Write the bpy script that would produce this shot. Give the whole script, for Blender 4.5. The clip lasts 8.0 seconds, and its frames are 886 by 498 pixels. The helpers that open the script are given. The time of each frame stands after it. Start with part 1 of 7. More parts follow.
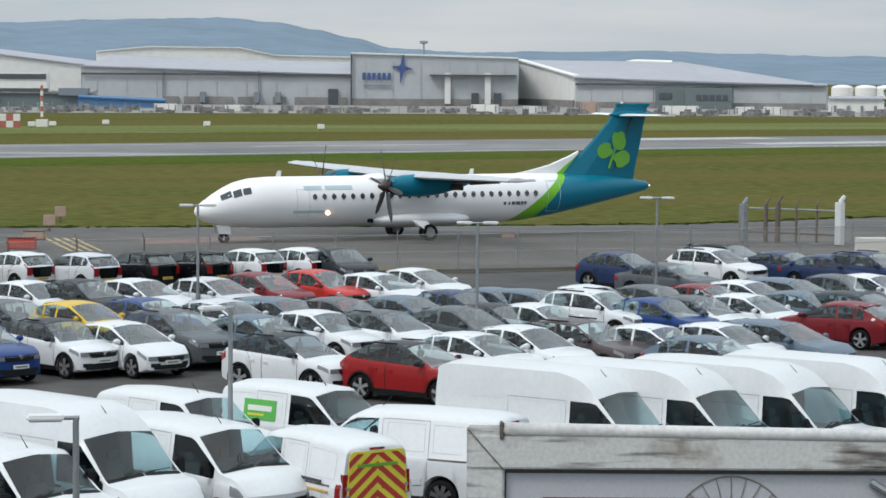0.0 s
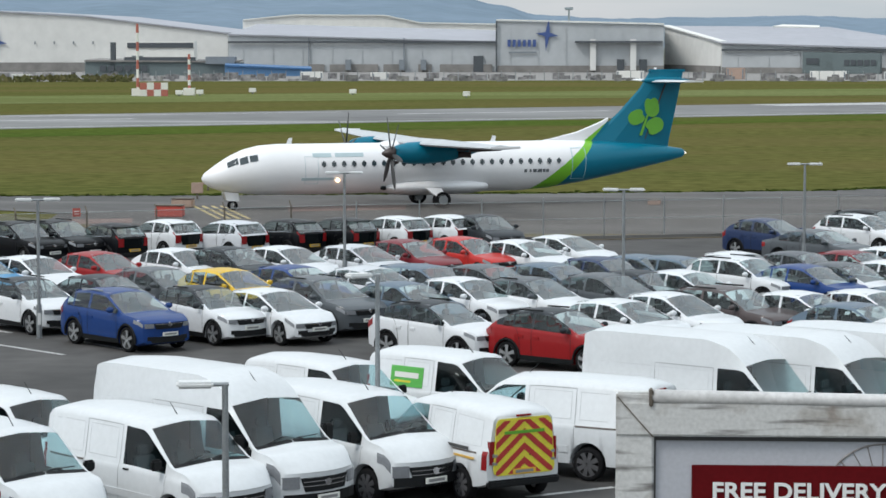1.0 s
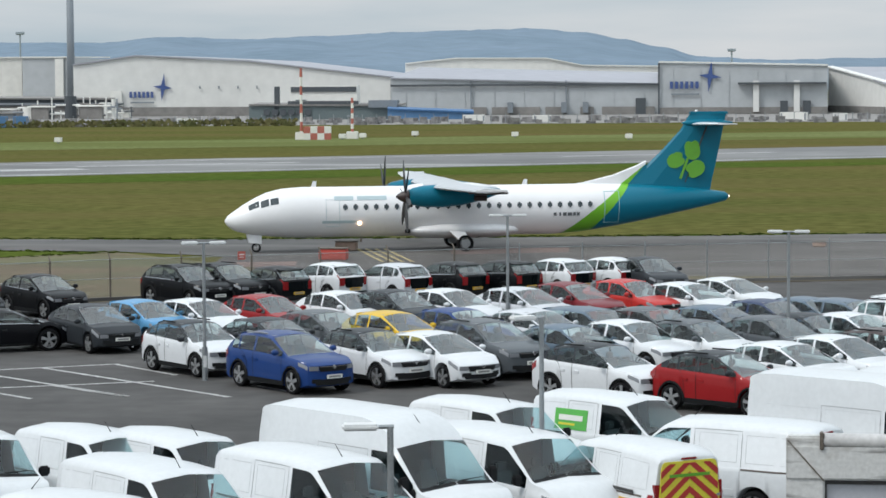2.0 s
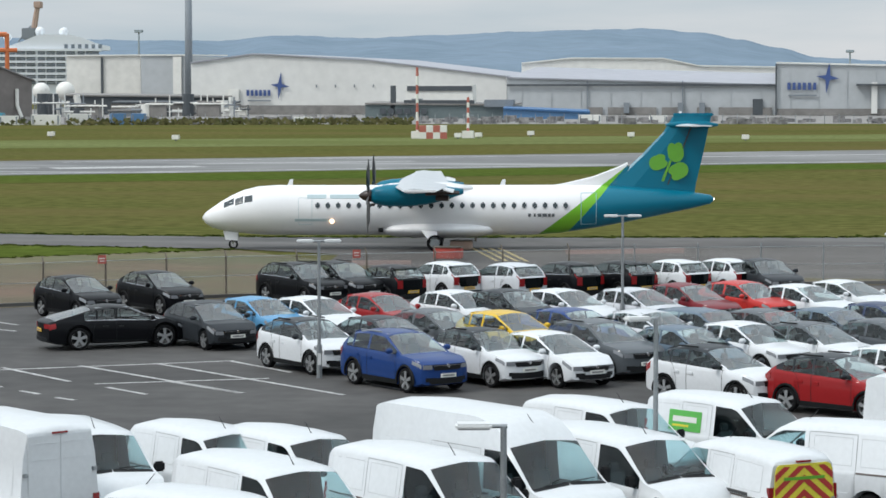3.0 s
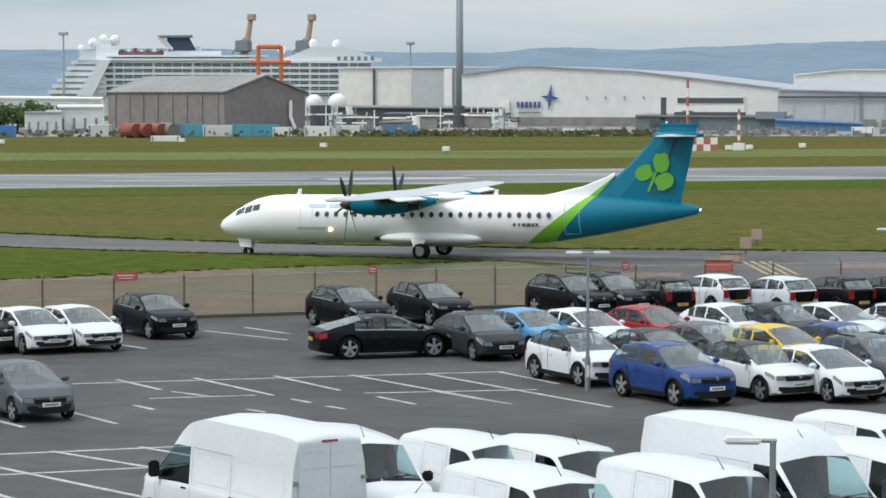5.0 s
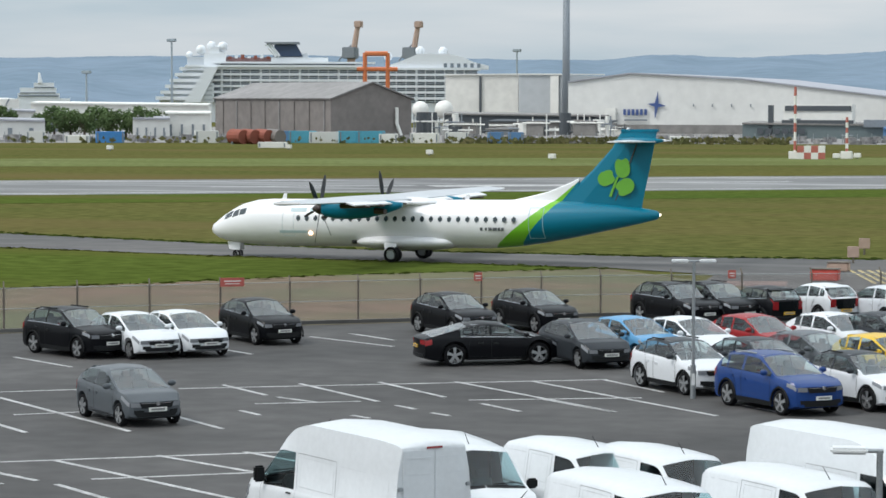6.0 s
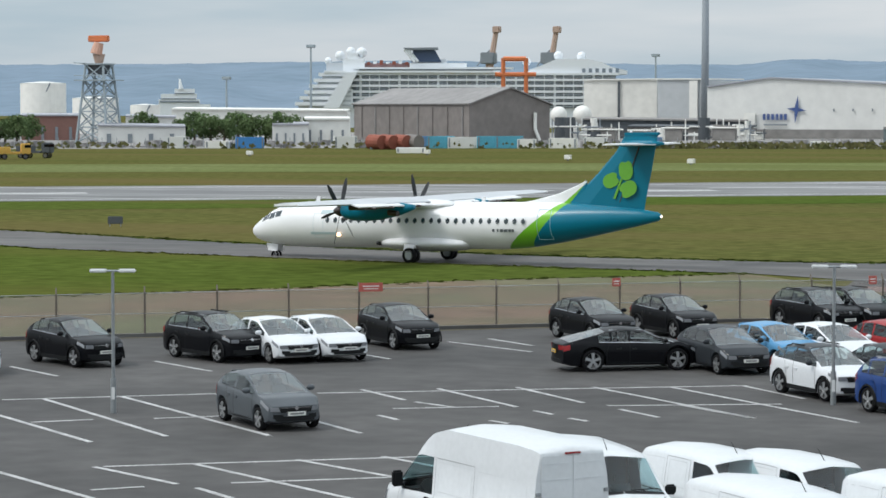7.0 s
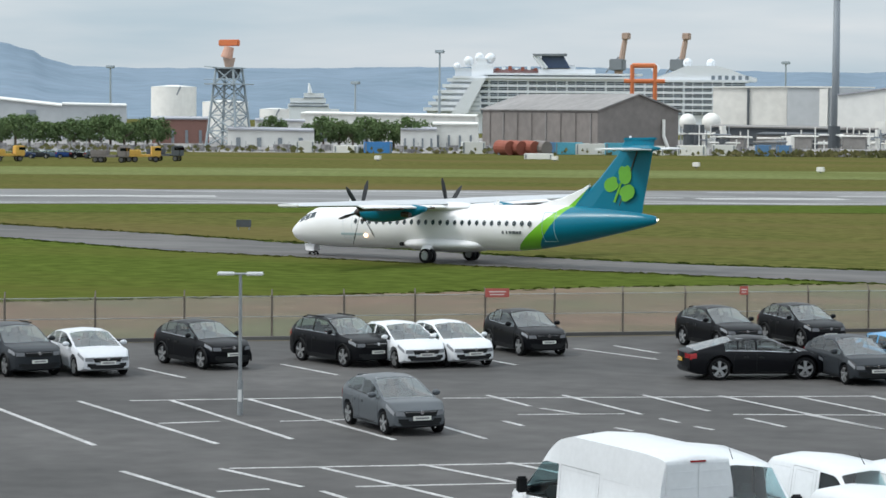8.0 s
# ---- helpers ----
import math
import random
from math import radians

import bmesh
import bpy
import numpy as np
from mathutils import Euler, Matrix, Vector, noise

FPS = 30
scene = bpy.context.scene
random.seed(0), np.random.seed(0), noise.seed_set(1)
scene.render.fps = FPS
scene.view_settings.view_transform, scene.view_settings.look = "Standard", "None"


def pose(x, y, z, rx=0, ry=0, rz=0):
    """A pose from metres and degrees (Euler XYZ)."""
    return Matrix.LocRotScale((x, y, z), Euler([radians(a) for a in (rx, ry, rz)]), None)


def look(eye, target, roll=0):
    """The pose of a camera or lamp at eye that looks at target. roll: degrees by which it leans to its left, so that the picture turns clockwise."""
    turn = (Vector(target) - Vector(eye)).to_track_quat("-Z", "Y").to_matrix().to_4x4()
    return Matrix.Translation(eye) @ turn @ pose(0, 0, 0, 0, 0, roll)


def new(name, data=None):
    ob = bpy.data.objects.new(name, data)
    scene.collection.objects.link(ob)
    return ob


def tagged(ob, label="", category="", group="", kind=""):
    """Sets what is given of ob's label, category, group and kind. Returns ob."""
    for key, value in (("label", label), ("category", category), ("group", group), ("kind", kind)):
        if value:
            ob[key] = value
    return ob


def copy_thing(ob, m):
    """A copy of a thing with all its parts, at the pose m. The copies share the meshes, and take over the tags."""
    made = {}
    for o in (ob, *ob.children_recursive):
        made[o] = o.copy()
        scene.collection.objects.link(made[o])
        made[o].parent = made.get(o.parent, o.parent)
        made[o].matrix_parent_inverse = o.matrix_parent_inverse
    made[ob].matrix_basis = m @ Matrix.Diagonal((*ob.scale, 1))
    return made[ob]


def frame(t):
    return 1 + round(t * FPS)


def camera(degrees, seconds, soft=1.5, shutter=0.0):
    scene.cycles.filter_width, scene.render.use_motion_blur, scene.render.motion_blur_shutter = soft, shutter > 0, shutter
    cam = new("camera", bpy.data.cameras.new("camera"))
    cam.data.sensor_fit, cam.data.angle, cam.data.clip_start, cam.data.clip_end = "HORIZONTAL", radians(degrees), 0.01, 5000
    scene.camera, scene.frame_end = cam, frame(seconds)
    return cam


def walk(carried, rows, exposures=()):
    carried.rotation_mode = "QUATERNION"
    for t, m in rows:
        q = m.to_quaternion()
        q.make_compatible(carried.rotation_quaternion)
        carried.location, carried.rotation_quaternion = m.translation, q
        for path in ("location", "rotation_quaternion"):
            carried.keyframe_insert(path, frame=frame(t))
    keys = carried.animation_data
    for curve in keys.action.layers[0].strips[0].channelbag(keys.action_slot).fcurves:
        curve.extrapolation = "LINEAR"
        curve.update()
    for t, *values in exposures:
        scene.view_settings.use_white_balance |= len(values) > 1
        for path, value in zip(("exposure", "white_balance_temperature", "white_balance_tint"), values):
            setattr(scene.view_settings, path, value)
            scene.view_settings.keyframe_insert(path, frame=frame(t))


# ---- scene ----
cam = camera(19.345, 8.0, soft=1.6)
EYE = 8.75
# seconds, sideways drift, yaw to the left, pitch, roll
ROWS = [
    (0.0, 0, 0.000, -3.860, 0.346),
    (0.5, -0.006, 1.587, -3.912, 0.229),
    (0.8, -0.013, 2.365, -4.036, 0.10),
    (1.0, -0.019, 3.212, -4.596, -0.001),
    (1.2, -0.026, 4.355, -4.040, -0.24),
    (1.5, -0.037, 5.750, -3.762, -0.522),
    (1.7, -0.05, 6.209, -3.555, -0.465),
    (2.8, -0.055, 8.695, -4.047, -0.129),
    (3.0, -0.055, 9.326, -3.650, -0.036),
    (3.5, -0.055, 11.289, -3.685, 0.217),
    (4.0, -0.055, 12.501, -3.808, 0.118),
    (4.5, -0.055, 14.453, -3.799, -0.088),
    (4.7, -0.055, 14.785, -3.575, 0.000),
    (5.8, -0.055, 17.026, -3.184, -0.058),
    (6.0, -0.055, 17.592, -3.234, 0.142),
    (6.5, -0.055, 19.522, -3.204, 0.143),
    (7.0, -0.055, 20.642, -3.123, 0.017),
    (7.2, -0.055, 20.97, -3.320, 0.02),
    (7.4, -0.055, 21.115, -3.696, -0.08),
    (7.5, -0.055, 21.329, -4.342, -0.130),
    (7.6, -0.055, 21.71, -4.150, -0.05),
    (7.8, -0.055, 22.386, -3.460, 0.15),
    (8.0, -0.055, 23.442, -3.007, 0.449),
]
walk(cam, [(t, pose(x, 0, EYE, 90 + pitch, 0, yaw) @ pose(0, 0, 0, 0, 0, roll)) for t, x, yaw, pitch, roll in ROWS],
     [(0.0, -0.17), (1.5, -0.12), (3.0, -0.07), (4.0, -0.01), (4.5, -0.01), (6.0, -0.01), (7.0, -0.04), (7.5, 0.06), (8.0, 0.07)])

# ---- world, sun, exposure ----
SUN_AZ, SUN_EL = -128.0, 50.0      # from the left, behind the eye, through thin cloud
world = bpy.data.worlds.new("overcast_sky")
scene.world = world
world.use_nodes = True
wn, wl = world.node_tree.nodes, world.node_tree.links
wn.clear()
w_out = wn.new("ShaderNodeOutputWorld")
w_sky = wn.new("ShaderNodeTexSky")
w_sky.sky_type, w_sky.sun_disc = "NISHITA", False
w_sky.sun_elevation, w_sky.sun_rotation = radians(SUN_EL), radians(SUN_AZ)
w_sky.air_density, w_sky.dust_density = 1.0, 3.0
w_b1 = wn.new("ShaderNodeBackground")
w_b1.inputs[1].default_value = 0.07
wl.new(w_sky.outputs[0], w_b1.inputs[0])
# grey stratus over the blue, brighter overhead than at the horizon
w_tc = wn.new("ShaderNodeTexCoord")
w_map = wn.new("ShaderNodeMapping")
w_map.inputs["Scale"].default_value = (3.0, 3.0, 22.0)
w_no = wn.new("ShaderNodeTexNoise")
w_no.inputs["Scale"].default_value, w_no.inputs["Detail"].default_value = 1.6, 5.0
w_ramp = wn.new("ShaderNodeValToRGB")
w_ramp.color_ramp.elements[0].position, w_ramp.color_ramp.elements[0].color = 0.30, (0.54, 0.665, 0.75, 1)
w_ramp.color_ramp.elements[1].position, w_ramp.color_ramp.elements[1].color = 0.72, (0.87, 0.90, 0.925, 1)
w_b2 = wn.new("ShaderNodeBackground")
w_mix = wn.new("ShaderNodeMixShader")
w_mix.inputs[0].default_value = 0.88
w_sep, w_up, w_grad = wn.new("ShaderNodeSeparateXYZ"), wn.new("ShaderNodeMath"), wn.new("ShaderNodeMath")
w_up.operation, w_up.inputs[1].default_value = "MAXIMUM", 0.0
w_grad.operation, w_grad.inputs[1].default_value, w_grad.inputs[2].default_value = "MULTIPLY_ADD", 1.25, 0.90
wl.new(w_tc.outputs["Generated"], w_sep.inputs[0])
wl.new(w_sep.outputs[2], w_up.inputs[0])
wl.new(w_up.outputs[0], w_grad.inputs[0])
wl.new(w_grad.outputs[0], w_b2.inputs[1])
wl.new(w_tc.outputs["Generated"], w_map.inputs[0])
wl.new(w_map.outputs[0], w_no.inputs["Vector"])
wl.new(w_no.outputs[0], w_ramp.inputs[0])
wl.new(w_ramp.outputs[0], w_b2.inputs[0])
wl.new(w_b1.outputs[0], w_mix.inputs[1])
wl.new(w_b2.outputs[0], w_mix.inputs[2])
wl.new(w_mix.outputs[0], w_out.inputs[0])

sun = new("sun", bpy.data.lights.new("sun", "SUN"))
sun.data.energy, sun.data.angle, sun.data.color = 1.8, radians(14), (1.0, 0.975, 0.935)
sun_dir = Vector((math.sin(radians(SUN_AZ)) * math.cos(radians(SUN_EL)), math.cos(radians(SUN_AZ)) * math.cos(radians(SUN_EL)), math.sin(radians(SUN_EL))))
sun.matrix_world = look(sun_dir * 200, (0, 0, 0))


# ---- materials ----
def shade(name, colour, rough=0.6, metal=0.0, vary=0.12, scale=3.0, bump=0.0, coat=0.0, spec=0.5, fine=40.0, second=None, spread=0.5, offset=0.0):
    """A surface with its colour varied at two scales, and fine relief."""
    m = bpy.data.materials.new(name)
    m.use_nodes = True
    n, l = m.node_tree.nodes, m.node_tree.links
    b = n["Principled BSDF"]
    b.inputs["Roughness"].default_value, b.inputs["Metallic"].default_value = rough, metal
    b.inputs["Coat Weight"].default_value = coat
    b.inputs["Coat Roughness"].default_value = 0.06
    b.inputs["Specular IOR Level"].default_value = spec
    tc = n.new("ShaderNodeTexCoord")
    big, small = n.new("ShaderNodeTexNoise"), n.new("ShaderNodeTexNoise")
    big.inputs["Scale"].default_value, big.inputs["Detail"].default_value = scale, 4.0
    small.inputs["Scale"].default_value, small.inputs["Detail"].default_value = fine, 3.0
    for t in (big, small):
        l.new(tc.outputs["Object"], t.inputs["Vector"])
    two = n.new("ShaderNodeMix")
    two.data_type = "RGBA"
    c2 = second or tuple(c * (1 - vary) for c in colour)
    c1 = colour if second else tuple(min(1, c * (1 + vary)) for c in colour)
    two.inputs[6].default_value, two.inputs[7].default_value = (*c1, 1), (*c2, 1)
    ramp = n.new("ShaderNodeMapRange")
    ramp.inputs[1].default_value, ramp.inputs[2].default_value = 0.5 + offset - spread / 2, 0.5 + offset + spread / 2
    l.new(big.outputs[0], ramp.inputs[0])
    l.new(ramp.outputs[0], two.inputs[0])
    lift = n.new("ShaderNodeMapRange")
    lift.inputs[1].default_value, lift.inputs[2].default_value = 0.3, 0.7
    lift.inputs[3].default_value, lift.inputs[4].default_value = 1 - vary, 1 + vary
    l.new(small.outputs[0], lift.inputs[0])
    grain = n.new("ShaderNodeVectorMath")
    grain.operation = "SCALE"
    l.new(two.outputs[2], grain.inputs[0])
    l.new(lift.outputs[0], grain.inputs[3])
    l.new(grain.outputs[0], b.inputs["Base Color"])
    if bump:
        bp = n.new("ShaderNodeBump")
        bp.inputs["Strength"].default_value, bp.inputs["Distance"].default_value = bump, 0.02
        l.new(small.outputs[0], bp.inputs["Height"])
        l.new(bp.outputs[0], b.inputs["Normal"])
    return m


PAINTS = {
    "white": (0.64, 0.66, 0.68), "silver": (0.55, 0.57, 0.60), "grey": (0.082, 0.092, 0.102), "dark_grey": (0.028, 0.032, 0.037),
    "black": (0.004, 0.0045, 0.006), "blue": (0.014, 0.045, 0.17), "navy": (0.02, 0.035, 0.09), "light_blue": (0.10, 0.28, 0.48),
    "red": (0.27, 0.014, 0.016), "dark_red": (0.16, 0.014, 0.02), "bright_red": (0.46, 0.035, 0.03), "yellow": (0.62, 0.40, 0.03), "slate": (0.10, 0.14, 0.185),
    "brown_grey": (0.08, 0.065, 0.065), "van_white": (0.61, 0.63, 0.645),
}
paint = {k: shade("paint_" + k, c, rough=0.4, metal=0.0, vary=0.03, scale=1.2, coat=0.25 if k == "van_white" else 0.2 if k in ("black", "dark_grey") else 0.4, fine=9.0, spec=0.3 if "white" in k else 0.06) for k, c in PAINTS.items()}
m_glass = shade("tinted_window_glass", (0.004, 0.006, 0.007), rough=0.03, vary=0.05, spec=0.15)


def window_glass(name, tint, least, most):
    """Thin tinted glass: clear, with a gloss that grows towards grazing view."""
    m = bpy.data.materials.new(name)
    m.use_nodes = True
    n, l = m.node_tree.nodes, m.node_tree.links
    n.remove(n["Principled BSDF"])
    clear, gloss, mix, lw = n.new("ShaderNodeBsdfTransparent"), n.new("ShaderNodeBsdfGlossy"), n.new("ShaderNodeMixShader"), n.new("ShaderNodeLayerWeight")
    power, scale = n.new("ShaderNodeMath"), n.new("ShaderNodeMath")
    clear.inputs[0].default_value = (*tint, 1)
    gloss.inputs["Roughness"].default_value = 0.03
    lw.inputs[0].default_value = 0.5
    power.operation, power.inputs[1].default_value = "POWER", 3.0
    scale.operation, scale.inputs[1].default_value, scale.inputs[2].default_value = "MULTIPLY_ADD", most - least, least
    l.new(lw.outputs["Facing"], power.inputs[0])
    l.new(power.outputs[0], scale.inputs[0])
    l.new(scale.outputs[0], mix.inputs[0])
    l.new(clear.outputs[0], mix.inputs[1])
    l.new(gloss.outputs[0], mix.inputs[2])
    l.new(mix.outputs[0], n["Material Output"].inputs[0])
    return m


m_window = window_glass("car_windscreen_glass", (0.74, 0.86, 0.86), 0.10, 1.0)
m_side_window = window_glass("car_side_glass", (0.72, 0.81, 0.80), 0.06, 0.7)
m_window_van = window_glass("van_window_glass", (0.66, 0.83, 0.85), 0.05, 0.65)
m_seat = shade("dark_seat_cloth", (0.06, 0.064, 0.068), rough=0.9, vary=0.2)
m_crease = shade("panel_gap", (0.30, 0.31, 0.32), rough=0.7, vary=0.1)
# van white a little darker, for the painted-in shading of pressed creases
m_press = shade("pressed_edge_shade", (0.575, 0.595, 0.61), rough=0.5, vary=0.05)
m_rail = shade("grubby_rail", (0.12, 0.10, 0.09), rough=0.7, vary=0.2)
m_bar_soft = shade("plate_characters", (0.22, 0.22, 0.22), rough=0.6, vary=0.05)
m_tyre = shade("tyre_rubber", (0.010, 0.010, 0.011), rough=0.9, spec=0.15, vary=0.15)
m_rim = shade("alloy", (0.42, 0.43, 0.44), rough=0.35, metal=0.7, vary=0.08)
m_rim_dark = shade("dark_wheel_disc", (0.08, 0.08, 0.085), rough=0.5, vary=0.1)
m_trim = shade("black_plastic_trim", (0.010, 0.011, 0.012), rough=0.6, spec=0.2, vary=0.1)
m_lens = shade("headlamp_lens", (0.20, 0.21, 0.225), rough=0.12, metal=0.0, vary=0.1, spec=0.6)
m_tail = shade("tail_lamp_red", (0.24, 0.010, 0.012), rough=0.2, vary=0.1)
m_plate_w = shade("plate_white", (0.72, 0.72, 0.68), rough=0.5, vary=0.05)
m_plate_y = shade("plate_yellow", (0.70, 0.42, 0.04), rough=0.5, vary=0.05)
m_bar = shade("plate_bar", (0.05, 0.05, 0.05), rough=0.6, vary=0.05)
m_chrome = shade("chrome", (0.6, 0.6, 0.62), rough=0.2, metal=1.0, vary=0.05)
m_asphalt = shade("car_park_asphalt", spec=0.12, colour=(0.060, 0.058, 0.057), rough=0.72, vary=0.16, scale=0.11, fine=0.9, bump=0.2, second=(0.094, 0.090, 0.088), spread=0.35)
m_apron = shade("apron_asphalt", spec=0.12, colour=(0.085, 0.083, 0.082), rough=0.75, vary=0.15, scale=0.05, fine=0.5, second=(0.12, 0.113, 0.108), spread=0.35)
# runway grey with paler patches; long pale streaks are added below
m_runway = shade("pale_patchy_runway_asphalt", (0.105, 0.103, 0.103), rough=0.6, spec=0.2, vary=0.15, scale=0.02, fine=0.2, second=(0.18, 0.178, 0.176), spread=0.22)
m_line = shade("worn_white_line", (0.40, 0.40, 0.395), rough=0.8, spec=0.1, vary=0.3, scale=1.5, fine=8.0)
m_dirt = shade("brown_verge", spec=0.12, colour=(0.165, 0.116, 0.082), rough=0.95, vary=0.16, scale=0.09, fine=0.5, second=(0.118, 0.122, 0.068), spread=0.3)
m_galv = shade("galvanised_steel", (0.30, 0.32, 0.33), rough=0.45, metal=0.6, vary=0.15)
m_lamp_head = shade("lamp_head_grey", (0.62, 0.63, 0.63), rough=0.5, vary=0.05)
m_rust = shade("rusty_post", (0.13, 0.11, 0.09), rough=0.9, vary=0.3)


def streaked(m, c3, sizes, low, high, turn=-32, tall=1):
    """Lays long streaks of a third colour over a surface, along the runway unless turned."""
    n, l = m.node_tree.nodes, m.node_tree.links
    b = n["Principled BSDF"]
    old = b.inputs["Base Color"].links[0].from_socket
    tc, mp, no = n.new("ShaderNodeTexCoord"), n.new("ShaderNodeMapping"), n.new("ShaderNodeTexNoise")
    mp.inputs["Rotation"].default_value = (0, 0, radians(turn))
    mp.inputs["Scale"].default_value = (*sizes, tall)
    no.inputs["Scale"].default_value, no.inputs["Detail"].default_value = 1.0, 6.0
    l.new(tc.outputs["Object"], mp.inputs[0])
    l.new(mp.outputs[0], no.inputs["Vector"])
    r, x = n.new("ShaderNodeMapRange"), n.new("ShaderNodeMix")
    r.inputs[1].default_value, r.inputs[2].default_value = low, high
    x.data_type = "RGBA"
    x.inputs[7].default_value = (*c3, 1)
    l.new(no.outputs[0], r.inputs[0])
    l.new(r.outputs[0], x.inputs[0])
    l.new(old, x.inputs[6])
    l.new(x.outputs[2], b.inputs["Base Color"])
    return m


def grass(name, c1, c2, c3):
    m = shade(name, c1, rough=1.0, spec=0.0, vary=0.26, scale=0.03, fine=0.8, bump=0.3, second=c2, spread=0.4)
    return streaked(m, c3, (0.008, 0.05), 0.48, 0.74)


streaked(m_runway, (0.30, 0.30, 0.295), (0.012, 0.14), 0.54, 0.66)
streaked(m_apron, (0.15, 0.146, 0.14), (0.03, 0.25), 0.50, 0.68)
m_grass_edge = grass("green_runway_edge", (0.062, 0.092, 0.020), (0.074, 0.094, 0.022), (0.100, 0.088, 0.034))
m_grass = grass("rough_airfield_grass", (0.082, 0.090, 0.028), (0.104, 0.098, 0.034), (0.122, 0.096, 0.042))
m_grass_light = grass("mown_grass", (0.130, 0.152, 0.058), (0.150, 0.165, 0.072), (0.098, 0.112, 0.036))
m_grass_near = grass("fresh_grass", (0.076, 0.100, 0.022), (0.064, 0.086, 0.018), (0.094, 0.092, 0.027))


# ---- mesh helpers ----
def part(name, bm, material, parent=None, label="", smooth=False, m=None):
    """Links a bmesh as one mesh object under a thing or a part."""
    me = bpy.data.meshes.new(name)
    bmesh.ops.recalc_face_normals(bm, faces=bm.faces)
    if smooth:
        for f in bm.faces:
            f.smooth = True
    bm.to_mesh(me)
    bm.free()
    mats = material if isinstance(material, (list, tuple)) else [material]
    for k in mats:
        me.materials.append(k)
    ob = new(name, me)
    if parent is not None:
        ob.parent = parent
    if m is not None:
        ob.matrix_basis = m
    if label:
        tagged(ob, label)
    return ob


def share(name, ob, parent, m):
    """Another object on ob's mesh."""
    o = new(name, ob.data)
    o.parent = parent
    o.matrix_basis = m
    return o


def thing(name, label, category, group="", m=None, kind=""):
    ob = new(name)
    ob.empty_display_size = 0.2
    if m is not None:
        ob.matrix_basis = m
    return tagged(ob, label, category, group, kind)


def box(bm, x0, x1, y0, y1, z0, z1, bevel=0.0):
    vs = [bm.verts.new((x, y, z)) for x in (x0, x1) for y in (y0, y1) for z in (z0, z1)]
    fs = [bm.faces.new([vs[i] for i in q]) for q in ((0, 1, 3, 2), (4, 6, 7, 5), (0, 4, 5, 1), (2, 3, 7, 6), (0, 2, 6, 4), (1, 5, 7, 3))]
    if bevel:
        es = list({e for f in fs for e in f.edges})
        bmesh.ops.bevel(bm, geom=es, offset=bevel, segments=2, affect="EDGES")
    return bm


def boxes(*specs, bevel=0.0):
    bm = bmesh.new()
    for s in specs:
        box(bm, *s, bevel=bevel)
    return bm


def loft(rings, closed=True):
    """A skin over rings of equal length, capped at both ends."""
    bm = bmesh.new()
    vr = [[bm.verts.new(p) for p in r] for r in rings]
    k = len(vr[0])
    for a, b in zip(vr, vr[1:]):
        for i in range(k):
            bm.faces.new((a[i], a[(i + 1) % k], b[(i + 1) % k], b[i]))
    bm.faces.new(vr[0])
    bm.faces.new(list(reversed(vr[-1])))
    return bm


def mirror_ring(x, half):
    """A closed ring at x from (y, z) points of one half, bottom to top, first and last on the middle line."""
    return [(x, y, z) for y, z in half] + [(x, -y, z) for y, z in reversed(half[1:-1])]


def tube(bm, a, b, r0, r1=None, seg=8):
    a, b = Vector(a), Vector(b)
    r1 = r0 if r1 is None else r1
    m = (b - a).to_track_quat("Z", "Y").to_matrix().to_4x4()
    m.translation = (a + b) / 2
    bmesh.ops.create_cone(bm, cap_ends=True, segments=seg, radius1=r0, radius2=r1, depth=(b - a).length, matrix=m)
    return bm


def slab(bm, quad, thick):
    """A thin plate on four corners, thickened along its normal by thick both ways."""
    q = [Vector(p) for p in quad]
    nrm = (q[1] - q[0]).cross(q[2] - q[0]).normalized() * thick
    lo, hi = [bm.verts.new(p - nrm) for p in q], [bm.verts.new(p + nrm) for p in q]
    bm.faces.new(lo[::-1])
    bm.faces.new(hi)
    k = len(q)
    for i in range(k):
        bm.faces.new((lo[i], lo[(i + 1) % k], hi[(i + 1) % k], hi[i]))
    return bm


def sheet(name, pts, z, material, label, category, thick=0.0, kind="structure"):
    bm = bmesh.new()
    f = bm.faces.new([bm.verts.new((x, y, z)) for x, y in pts])
    if thick:
        g = bmesh.ops.extrude_face_region(bm, geom=[f])
        for v in g["geom"]:
            if isinstance(v, bmesh.types.BMVert):
                v.co.z -= thick
    ob = part(name, bm, material)
    return tagged(ob, label, category, kind=kind)


def polar(az, d, z=0.0):
    return Vector((d * math.sin(radians(az)), d * math.cos(radians(az)), z))


# ---- ground ----
GZ = -0.08
bm = bmesh.new()
bm.faces.new([bm.verts.new((x, y, GZ)) for x, y in ((-5000, -800), (5000, -800), (5000, 6000), (-5000, 6000))])
tagged(part("ground", bm, m_grass), "rough green-brown airfield grass reaching to the horizon", "grass", kind="structure")


def strip(c0, c1, x0, x1, slope=0.64):
    return [(x0, slope * x0 + c0), (x1, slope * x1 + c0), (x1, slope * x1 + c1), (x0, slope * x0 + c1)]


